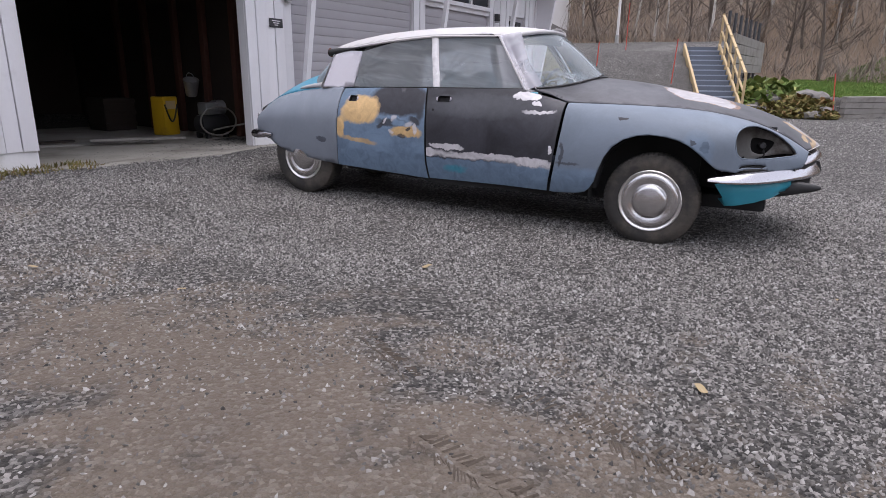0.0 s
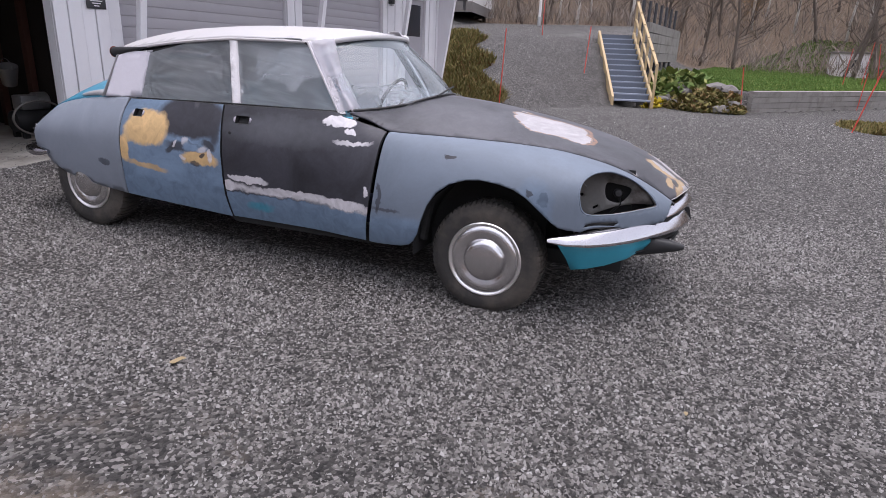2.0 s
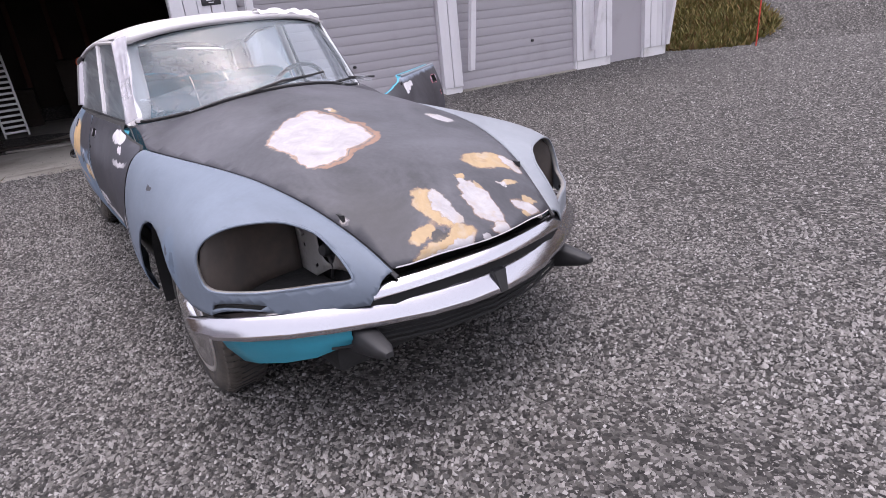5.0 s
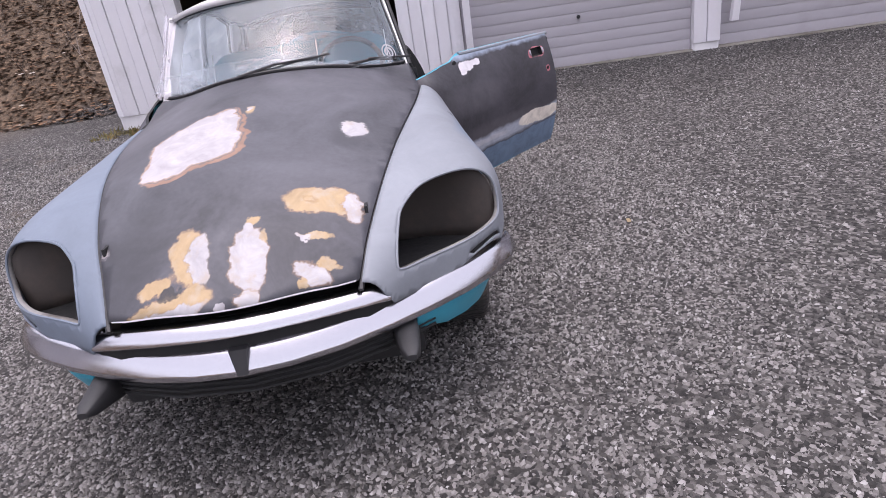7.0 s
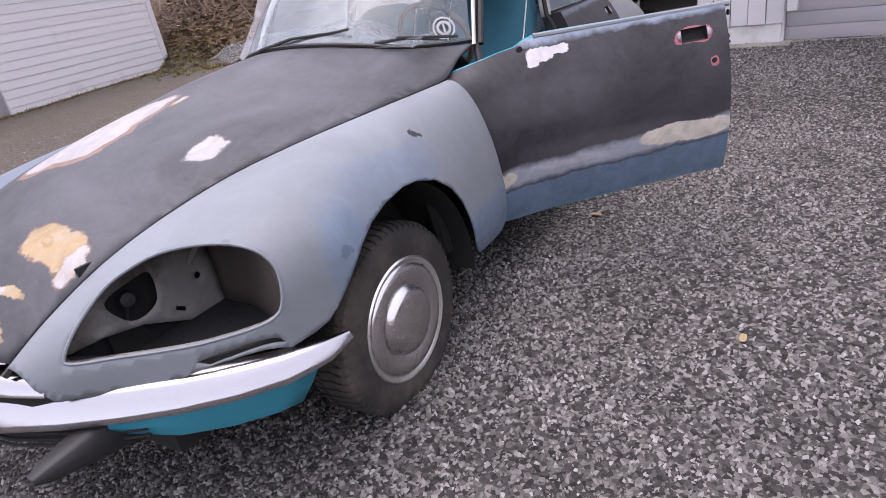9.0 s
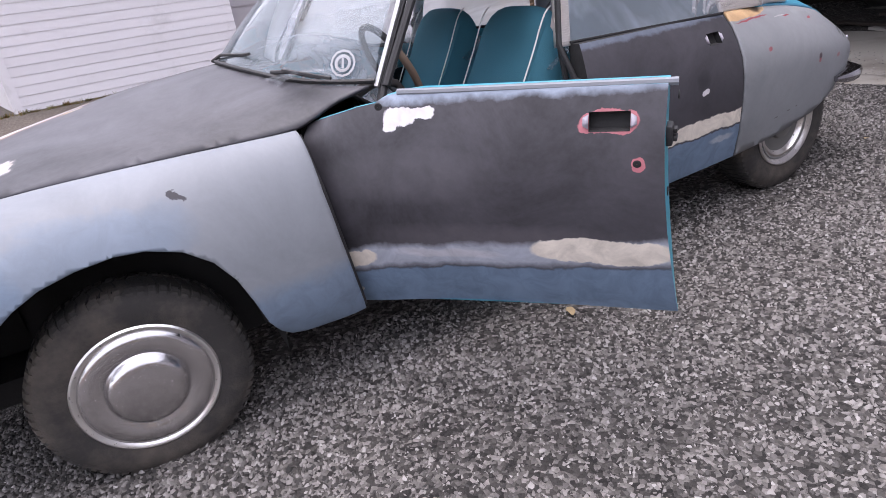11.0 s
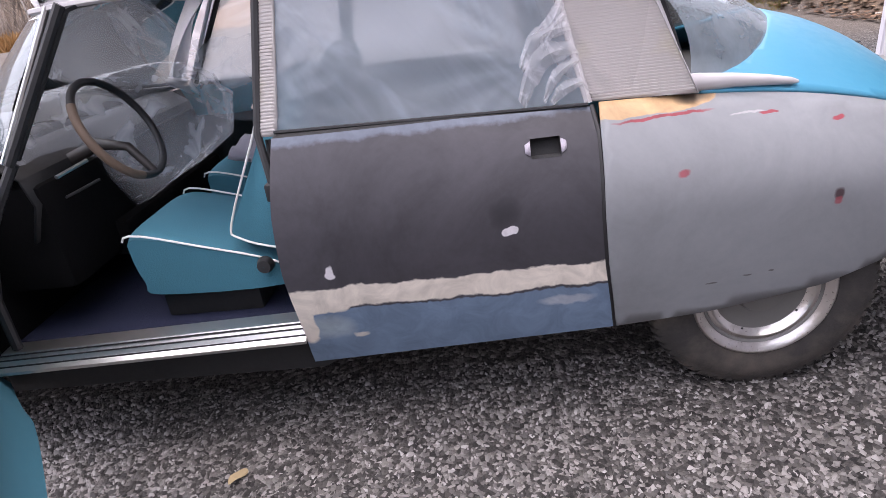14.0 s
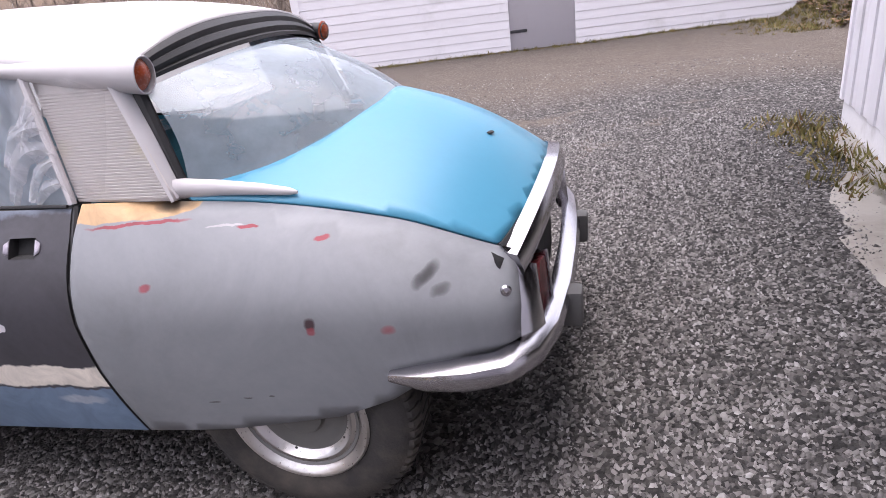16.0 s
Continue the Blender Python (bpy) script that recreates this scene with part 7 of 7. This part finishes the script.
# ---- white house beyond the yard ----
HM = Matrix.Translation((-5.65, -10.28, 0.0)) @ Matrix.Rotation(math.atan2(1.25, 5.2) - 0.02, 4, "Z")
house = thing("house", "white clapboard outbuilding with a plain grey door", "house", m=HM)
D0, D1, HL = 3.80, 4.93, 8.6
part("wall", join(box(0.0, D0, -0.25, -0.03, 0.0, 3.7), box(D1, HL, -0.25, -0.03, 0.0, 3.7), box(D0, D1, -0.25, -0.03, 2.45, 3.7), box(0.0, 0.2, -6.0, -0.25, 0, 3.7), box(HL - 0.2, HL, -6.0, -0.25, 0, 3.7), box(0, HL, -6.2, -6.0, 0, 3.7)), m_plinth, house)
z, i = 0.22, 0
while z < 3.6:
    for a, b in (((0.0, D0), (D1, HL)) if z < 2.4 else ((0.0, HL),)):
        part("clapboard", ([(x, y, zz) for x in (a, b) for y, zz in ((-0.03, z), (0.0, z), (-0.007, z + 0.137), (-0.03, z + 0.137))], [(0, 1, 2, 3), (7, 6, 5, 4), (0, 4, 5, 1), (1, 5, 6, 2), (2, 6, 7, 3), (3, 7, 4, 0)]), m_white, house, sharp=20)
    z, i = z + 0.14, i + 1
hd = part("door", box(D0, D1, -0.10, -0.05, 0.22, 2.45, 0.004), m_doorgrey, house, "grey ledged door with black hinges")
for z in (0.55, 1.95):
    part("hinge", box(D1 - 0.30, D1 - 0.01, -0.05, -0.035, z, z + 0.05, 0.004), m_print, hd)
part("ledge", box(D0 + 0.02, D1 - 0.02, -0.05, -0.038, 1.28, 1.31), m_doorgrey, hd)
for cx in (-0.03, HL - 0.1):
    part("corner_board", box(cx, cx + 0.13, -0.02, 0.02, 0.2, 3.7), m_white, house)
part("roof", moved(box(-0.4, HL + 0.4, -6.6, 0.5, 0, 0.12), pose(0, 0, 3.7, -8, 0, 0)), m_roofing, house, "dark low-pitched roof")

# ---- slope, stairs, walls ----
stair = thing("outdoor_stairs", "straight garden stairs with blue-grey treads and pine stringers", "stairs")
A, B = Vector((0.60, 12.95, 0.40)), Vector((-0.33, 15.66, 2.12))
run = Vector((B.x - A.x, B.y - A.y, 0))
across = Vector((run.y, -run.x, 0)).normalized()
W = 0.95
for w in (-0.03, W + 0.03):
    part("stringer", ([A + across * (w + a) + Vector((0, 0, b)) for a, b in ((-0.03, -0.16), (0.03, -0.16), (0.03, 0.15), (-0.03, 0.15))] + [B + across * (w + a) + Vector((0, 0, b)) for a, b in ((-0.03, -0.16), (0.03, -0.16), (0.03, 0.15), (-0.03, 0.15))],
                      [(0, 1, 5, 4), (1, 2, 6, 5), (2, 3, 7, 6), (3, 0, 4, 7), (0, 3, 2, 1), (4, 5, 6, 7)]), m_newwood, stair, "pale pine stringer", 20)
for i in range(12):
    c = A.lerp(B, (i + 0.5) / 12)
    sm = Matrix.Translation(c) @ Matrix.Rotation(math.atan2(run.y, run.x) - math.pi / 2, 4, "Z")
    part("tread", moved(box(0, W, -0.14, 0.12, -0.035, 0.01, 0.006), sm), m_tread, stair)
    part("riser", moved(box(0.02, W - 0.02, 0.08, 0.10, -0.03, 0.12), sm), m_riser, stair)
rail_top = [A + across * (W + 0.05) + Vector((0, 0, 0.95)), B + across * (W + 0.05) + Vector((0, 0, 0.95))]
part("handrail", tube(rail_top, 0.045, 4), m_newwood, stair, "pine handrail")
part("lower_rail", tube([p - Vector((0, 0, 0.45)) for p in rail_top], 0.035, 4), m_newwood, stair)
for i in range(6):
    p = A.lerp(B, i / 5) + across * (W + 0.05)
    part("post", tube([p - Vector((0, 0, 0.15)), p + Vector((0, 0, 1.0))], 0.045, 4), m_newwood, stair)

fence = thing("plank_wall", "tall grey plank retaining wall beside the stairs", "retaining wall")
P0, P1 = Vector((0.92, 15.7, 1.42)), Vector((1.6, 21.2, 1.48))
for i in range(4):
    dz = Vector((0, 0, 0.285 * i))
    part("plank", tube([P0 + dz + Vector((0, 0, 0.13)), P1 + dz * 0.92 + Vector((0, 0, 0.13))], 0.185, 4), m_plank, fence)
for i in range(7):
    p = P0.lerp(P1, i / 6)
    part("post", tube([p + Vector((-0.12, 0, -0.3)), p + Vector((-0.12, 0, 1.75))], 0.05, 6), m_print, fence)
low = thing("timber_wall", "low weathered timber retaining wall along the lawn", "retaining wall")
Q0, Q1 = Vector((3.9, 14.15, 0.22)), Vector((15.4, 30.55, 0.22))
for i in range(4):
    for j in range(6):
        a, b = Q0.lerp(Q1, j / 6), Q0.lerp(Q1, (j + 0.995) / 6)
        part("plank", tube([a + Vector((0, 0, 0.08 + 0.15 * i)), b + Vector((0, 0, 0.08 + 0.15 * i))], 0.097, 4), m_plank, low)
lawn_p = rng.uniform((1.0, 14.0), (18.0, 40.0), (90000, 2))
dl = (lawn_p[:, 0] - 3.9) * -0.818 + (lawn_p[:, 1] - 14.2) * 0.576
d2 = (lawn_p[:, 0] - 1.47) * 0.343 + (lawn_p[:, 1] - 13.77) * 0.939
lawn_p = lawn_p[(dl > 0.16) & (dl < 11) & (d2 > 1.7) & (lawn_p[:, 0] > 1.25 + (lawn_p[:, 1] - 15.7) * 0.12)]
BLADE_V, BLADE_F = [(-0.12, 0, 0), (0.12, 0, 0), (0.02, 0.1, 1.0)], [(0, 1, 2)]
TUFT_V = [(-0.5, 0, 0), (-0.2, 0, 0), (-0.45, 0.2, 0.9), (0.0, 0.3, 0), (0.3, 0.3, 0), (0.2, 0.5, 1.0), (0.1, -0.3, 0), (0.4, -0.3, 0), (0.5, -0.5, 0.8), (-0.3, -0.4, 0), (0, -0.4, 0), (-0.2, -0.6, 1.1)]
TUFT_F = [(0, 1, 2), (3, 4, 5), (6, 7, 8), (9, 10, 11)]
lawn = scatter("lawn", np.column_stack([lawn_p, ground_z(lawn_p[:, 0], lawn_p[:, 1]) - 0.01]), TUFT_V, TUFT_F, rng.uniform(0.07, 0.12, len(lawn_p)), m_grass, "short green lawn above the low timber wall", "lawn", 0.4, (1.6, 1.6, 0.6))
# grassy bank by the garage's end, moss along walls
bank = rng.uniform((-6.5, 9.3), (-1.2, 17.5), (26000, 2))
line = -1.55 + (bank[:, 1] - 9.9) * -0.47
bank = bank[(bank[:, 0] < line + 0.25 * np.sin(bank[:, 1] * 3)) & (bank[:, 1] > toe_y(bank[:, 0]) - 0.1)]
scatter("bank_grass", np.column_stack([bank, ground_z(bank[:, 0], bank[:, 1]) - 0.01]), TUFT_V, TUFT_F, rng.uniform(0.08, 0.2, len(bank)), m_bankgrass, "rough olive and brown grass on the slope", "grass", 0.6, (1.2, 1.2, 0.9))
edge = np.concatenate([np.column_stack([rng.normal(-3.75, 0.13, 380), rng.uniform(-3.1, -1.3, 380)]), np.column_stack([rng.normal(-5.6, 0.5, 2500), rng.uniform(-11, -8.0, 2500)]), np.column_stack([rng.uniform(-5.5, 3, 900), np.zeros(900)])])
edge[-900:, 1] = -10.28 + (edge[-900:, 0] + 5.65) * 0.226 + 0.10 + np.abs(rng.normal(0, 0.07, 900))
scatter("weeds", np.column_stack([edge, ground_z(edge[:, 0], edge[:, 1]) - 0.01]), TUFT_V, TUFT_F, rng.uniform(0.03, 0.08, len(edge)), m_bankgrass, "mossy weeds along the foot of the walls", "weeds", 0.8)

gb = rng.uniform((5.3, 9.6), (9.5, 13.5), (9000, 2))
gb = gb[np.hypot((gb[:, 0] - 7.6) / 2.2, (gb[:, 1] - 11.6) / 1.5) + 0.12 * np.sin(gb[:, 0] * 5) < 1]
scatter("grass_patch", np.column_stack([gb, ground_z(gb[:, 0], gb[:, 1]) - 0.01]), TUFT_V, TUFT_F, rng.uniform(0.06, 0.14, len(gb)), m_bankgrass, "small island of rough grass in the gravel", "grass", 0.5, (1.4, 1.4, 0.8))

# planted bed beside the stairs
for i in range(46):
    t, u = rng.uniform(0, 1), rng.uniform(0, 1)
    x, y = 1.5 + 2.0 * t, 13.95 - 0.72 * t + 1.4 * u
    s = rng.uniform(0.10, 0.26)
    bm = bmesh.new()
    bmesh.ops.create_icosphere(bm, subdivisions=2, radius=1)
    for v in bm.verts:
        v.co *= 1 + 0.35 * noise.noise(v.co * 1.4 + Vector((i, 0, 0)))
    rk = part("garden_rock", bm, m_rock, None, sharp=30, m=pose(x, y, float(ground_z(x, y)) + s * 0.15, 0, 0, i * 40) @ Matrix.Diagonal((s * 1.3, s, s * 0.6, 1)))
    tagged(rk, "rough grey rock in the planted bed", "rock", "bed rocks")
LEAFV = [(-0.35, 0, 0), (0.35, 0, 0), (0.5, 0.1, 0.6), (-0.5, 0.1, 0.6), (0.0, 0.55, 1.0)]
for nm, cx, cy, n, r, s, m_, lab, cat in (("yellow_shrub", 1.55, 13.95, 260, 0.28, 0.10, m_yellow, "small bright yellow shrub by the stairs", "shrub"), ("hosta_clump", 2.0, 15.0, 420, 0.8, 0.17, m_green, "pale green broad-leaved perennials in the bed", "plant"),
                                          ("low_bush", 2.75, 13.75, 1500, 0.62, 0.09, m_bankgrass, "rough olive brown bush at the bed's foot", "bush"), ("low_bush", 3.3, 13.6, 1200, 0.5, 0.09, m_bankgrass, "rough olive brown bush at the bed's foot", "bush"), ("low_bush", 2.2, 13.9, 700, 0.4, 0.08, m_bankgrass, "rough olive brown bush at the bed's foot", "bush")):
    a, q = rng.uniform(0, 2 * np.pi, n), np.sqrt(rng.uniform(0, 1, n))
    px, py = cx + r * q * np.cos(a), cy + r * q * np.sin(a)
    pz = ground_z(px, py) + rng.uniform(0, 1, n) * 0.5 * r * np.sqrt(1.02 - q * q)
    ob = scatter(nm, np.column_stack([px, py, pz]), LEAFV, [(0, 1, 2), (0, 2, 3), (3, 2, 4)], rng.uniform(0.6, 1.3, n) * s, m_, lab, cat, 0.9)
    ob["kind"] = ""
# red marker sticks
for x, y, h, lean in ((-1.6, 9.9, 1.75, 2), (-0.35, 13.6, 1.2, 3), (3.7, 14.0, 0.95, -6), (7.2, 18.5, 1.1, 4), (5.5, 10.4, 1.2, 14), (-2.4, 17.0, 1.5, 0), (8.5, 25, 1.6, 5), (9.5, 27, 1.6, -8), (7.6, 23.5, 1.3, 4)):
    st_ = part("marker_stick", tube([(0, 0, -0.1), (math.sin(radians(lean)) * h, 0, h)], 0.013, 6), m_red, None, m=pose(x, y, float(ground_z(x, y))))
    tagged(st_, "thin red snow marker stick stuck in the ground", "marker", "marker sticks")
fp = thing("flagpole", "tall white flagpole on the upper yard", "flagpole", m=pose(-5.1, 27.6, float(ground_z(-5.1, 27.6))))
part("pole", tube([(0, 0, -0.2), (0, 0, 10)], [0.07, 0.04], 12), m_shed, fp)
part("base", tube([(0, 0, 0), (0, 0, 0.4)], 0.10, 12), m_galv, fp)
shed = thing("far_house", "white house end on the upper yard", "house", m=pose(-11.2, 27.0, float(ground_z(-11, 27)), 0, 0, 8))
part("wall", box(-3.5, 2.6, 0, 6, 0, 4.2), m_shed, shed)
part("foundation", box(-3.55, 2.65, -0.05, 6.05, 0, 0.5), m_rock, shed)
part("garden_bench", join(box(1.2, 2.6, -1.3, -0.9, 0.42, 0.47), box(1.25, 1.32, -1.25, -0.95, 0, 0.42), box(2.45, 2.52, -1.25, -0.95, 0, 0.42)), m_print, shed)
hut = thing("garden_shed", "small white shed behind bare branches past the lawn", "shed", m=pose(9.6, 34.0, float(ground_z(9.6, 34.0)) - 0.1, 0, 0, 12))
part("wall", box(-0.7, 0.7, -0.6, 0.6, 0, 1.25, 0.01), m_shed, hut)
part("roof", box(-0.8, 0.8, -0.7, 0.7, 1.25, 1.33, 0.01), m_rock, hut)
part("window", box(-0.25, 0.25, -0.62, -0.60, 0.5, 0.95), m_window, hut)
heap = part("sand_mound", loft([[(r * math.cos(a) * (1 + 0.15 * math.sin(3 * a)), r * math.sin(a), h + 0.08 * math.sin(5 * a + r)) for a in np.linspace(0, 2 * math.pi, 25)[:-1]] for r, h in ((3.4, -0.3), (2.7, 0.35), (1.8, 0.95), (0.9, 1.35), (0.05, 1.5))], True), m_heap, None, sharp=60, m=pose(8.2, -27.2, 0.25))
tagged(heap, "brown mound of sand at the yard's edge", "sand mound")

# ---- woods ----
def bare_tree(seed, h, r, spread):
    """Trunk and limbs of a leafless tree, as two meshes."""
    rg = random.Random(seed)
    trunk_pts, p, lean = [], Vector((0, 0, -0.3)), Vector((rg.uniform(-.1, .1), rg.uniform(-.1, .1), 1))
    for i in range(8):
        trunk_pts.append(p.copy())
        p = p + (lean + Vector((rg.uniform(-.12, .12), rg.uniform(-.12, .12), 0))) * (h / 7)
    trunk = tube(trunk_pts, [r * (1 - 0.88 * i / 7) for i in range(8)], 6)
    limbs = []
    for i in range(26):
        t = rg.uniform(0.18, 0.97)
        k = min(6, int(t * 7))
        base = trunk_pts[k].lerp(trunk_pts[k + 1], t * 7 - k)
        a = rg.uniform(0, 2 * math.pi)
        ln = spread * (1.1 - t) * rg.uniform(0.6, 1.2) + 0.4
        d = Vector((math.cos(a), math.sin(a), rg.uniform(0.35, 1.0))).normalized()
        q = [base, base + d * ln * 0.5, base + d * ln + Vector((0, 0, ln * 0.2))]
        limbs.append(tube(q, [r * 0.3 * (1.1 - t), r * 0.2 * (1.1 - t), 0.006], 4, False))
        for _ in range(6):
            s = rg.uniform(0.3, 1.0)
            b2 = q[0].lerp(q[2], s)
            d2 = (d + Vector((rg.uniform(-.8, .8), rg.uniform(-.8, .8), rg.uniform(-.2, .7)))).normalized()
            l2 = ln * rg.uniform(0.25, 0.5)
            limbs.append(tube([b2, b2 + d2 * l2 * 0.5 + Vector((0, 0, 0.03)), b2 + d2 * l2], [0.014, 0.010, 0.004], 3, False))
    return trunk, join(*limbs)


kinds = []
for i in range(7):
    birch = i < 3
    h = 6.5 + (i * 37 % 5) * 0.9
    tr, lb = bare_tree(i + 11, h, 0.075 if birch else 0.10, 2.2)
    t_me, l_me = mesh_of("trunk", *tr), mesh_of("crown", *lb)
    t_me.materials.append(m_birch if birch else m_bark)
    l_me.materials.append(m_bark)
    t_me.polygons.foreach_set("use_smooth", [True] * len(t_me.polygons))
    kinds.append((t_me, l_me, birch))


def plant(x, y, k, s, turn):
    t_me, l_me, birch = kinds[k]
    ob = thing("birch_tree" if birch else "bare_tree", "leafless birch with a pale trunk at the wood's edge" if birch else "leafless brown broadleaf tree in the autumn wood", "tree", "bare trees in the wood", m=pose(x, y, float(ground_z(x, y)) - 0.05, 0, 0, turn) @ Matrix.Scale(s, 4))
    for nm, me in (("trunk", t_me), ("crown", l_me)):
        c = new(nm, me)
        c.parent = ob


tr_rng = random.Random(3)
for i in range(150):
    y = 31 + 34 * tr_rng.random() ** 1.4
    plant(-16 + 50 * tr_rng.random(), y, tr_rng.choice([0, 1, 2, 3, 3, 4, 5, 6]), tr_rng.uniform(0.75, 1.3), tr_rng.uniform(0, 360))
for i in range(55):
    y = -31 - 24 * tr_rng.random() ** 1.4
    plant(-14 + 62 * tr_rng.random(), y, tr_rng.choice([1, 3, 4, 5, 6, 5]), tr_rng.uniform(0.7, 1.1), tr_rng.uniform(0, 360))
for x, y, k, s in ((-9.5, -6.0, 3, 0.7), (-11, -8.5, 4, 0.8), (-10, -12, 5, 0.8), (-13, -5, 6, 0.9), (-12.5, -10.5, 1, 0.8), (-8.7, -14.5, 4, 0.8)):
    plant(x, y, k, s, x * 77)
# brushwood, dry grass, leaf litter
TW_V, TW_F = [(-0.006, 0, 0), (0.006, 0, 0), (0.05, 0.04, 1.4), (0.008, 0.01, 0.35), (0.018, 0.01, 0.35), (0.26, 0.05, 0.95), (0.014, 0.02, 0.5), (0.024, 0.02, 0.5), (-0.20, 0.12, 1.1)], [(0, 1, 2), (3, 4, 5), (6, 7, 8)]
bp1 = np.column_stack([rng.uniform(-18, 40, 17000), 30.0 + 34 * rng.uniform(0, 1, 17000) ** 1.2])
bp2 = np.column_stack([rng.uniform(-12, 52, 9000), -30.0 - 16 * rng.uniform(0, 1, 9000) ** 1.5])
for nm, pts, s0, s1 in (("brushwood", bp1, 0.5, 1.5), ("brushwood", bp2, 0.7, 2.0)):
    scatter(nm, np.column_stack([pts, ground_z(pts[:, 0], pts[:, 1]) - 0.05]), TW_V, TW_F, rng.uniform(s0, s1, len(pts)), m_brush, "tangled bare brown brushwood under the trees", "brushwood", 0.35)
bp3 = np.column_stack([rng.uniform(-15, -6.2, 9000), rng.uniform(-16, -3, 9000)])
scatter("brushwood", np.column_stack([bp3[:1500], ground_z(bp3[:1500, 0], bp3[:1500, 1]) - 0.02]), TW_V, TW_F, rng.uniform(0.2, 0.8, 1500), m_brush, "dead twigs on the leafy bank", "brushwood", 1.0)
LV, LF = [(-0.5, -0.3, 0), (0.5, -0.3, 0.1), (0.6, 0.3, 0.25), (-0.4, 0.4, 0.15)], [(0, 1, 2, 3)]
lp = np.column_stack([rng.uniform(-11, -5.55, 16000), rng.uniform(-13, -2.9, 16000)])
scatter("leaf_litter", np.column_stack([lp, ground_z(lp[:, 0], lp[:, 1]) + rng.uniform(0.0, 0.06, len(lp))]), LV, LF, rng.uniform(0.03, 0.09, len(lp)), m_litter, "brown fallen leaves covering the bank", "leaf litter", 0.6)
dg = np.column_stack([rng.uniform(-6, 50, 26000), rng.normal(-28.6, 0.7, 26000)])
scatter("dry_grass", np.column_stack([dg, ground_z(dg[:, 0], dg[:, 1]) - 0.02]), TUFT_V, TUFT_F, rng.uniform(0.3, 0.8, len(dg)), m_drygrass, "tall straw-coloured dry grass at the yard's edge", "dry grass", 0.35, (0.35, 0.35, 1))
# one small tree that keeps orange leaves, and dark firs high on the hill
orange = thing("orange_tree", "slim tree still holding orange autumn leaves", "tree", m=pose(4.9, 40, float(ground_z(4.9, 40)) - 0.05) @ Matrix.Scale(0.42, 4))
for nm, me in (("trunk", kinds[4][0]), ("branches", kinds[4][1])):
    new(nm, me).parent = orange
oq = np.column_stack([rng.normal(0, 1.0, 1100), rng.normal(0, 1.0, 1100), rng.normal(4.3, 1.2, 1100)])
scatter("crown", oq, LV, LF, rng.uniform(0.10, 0.2, 1100), m_orange, "", "", 0.9, parent=orange)
for i in range(16):
    x, y, h = -20 + i * 3.6, 62 + (i * 7 % 5) * 3, 9 + (i * 5 % 4) * 2
    fir = thing("fir_tree", "dark green fir high on the wooded hill", "tree", "firs on the hill", m=pose(x, y, float(ground_z(x, y)) - 0.1))
    part("trunk", tube([(0, 0, 0), (0, 0, h)], [0.2, 0.03], 6), m_bark, fir)
    n = 900
    t = rng.uniform(0.08, 1, n)
    a, rr = rng.uniform(0, 2 * np.pi, n), (1 - t) * 2.3 * np.sqrt(rng.uniform(0.1, 1, n)) * (0.8 + 0.3 * np.sin(t * 60))
    cr = scatter("crown", np.column_stack([rr * np.cos(a), rr * np.sin(a), t * h]), LV, LF, rng.uniform(0.25, 0.55, n), m_fir, "", "", 0.8, parent=fir)
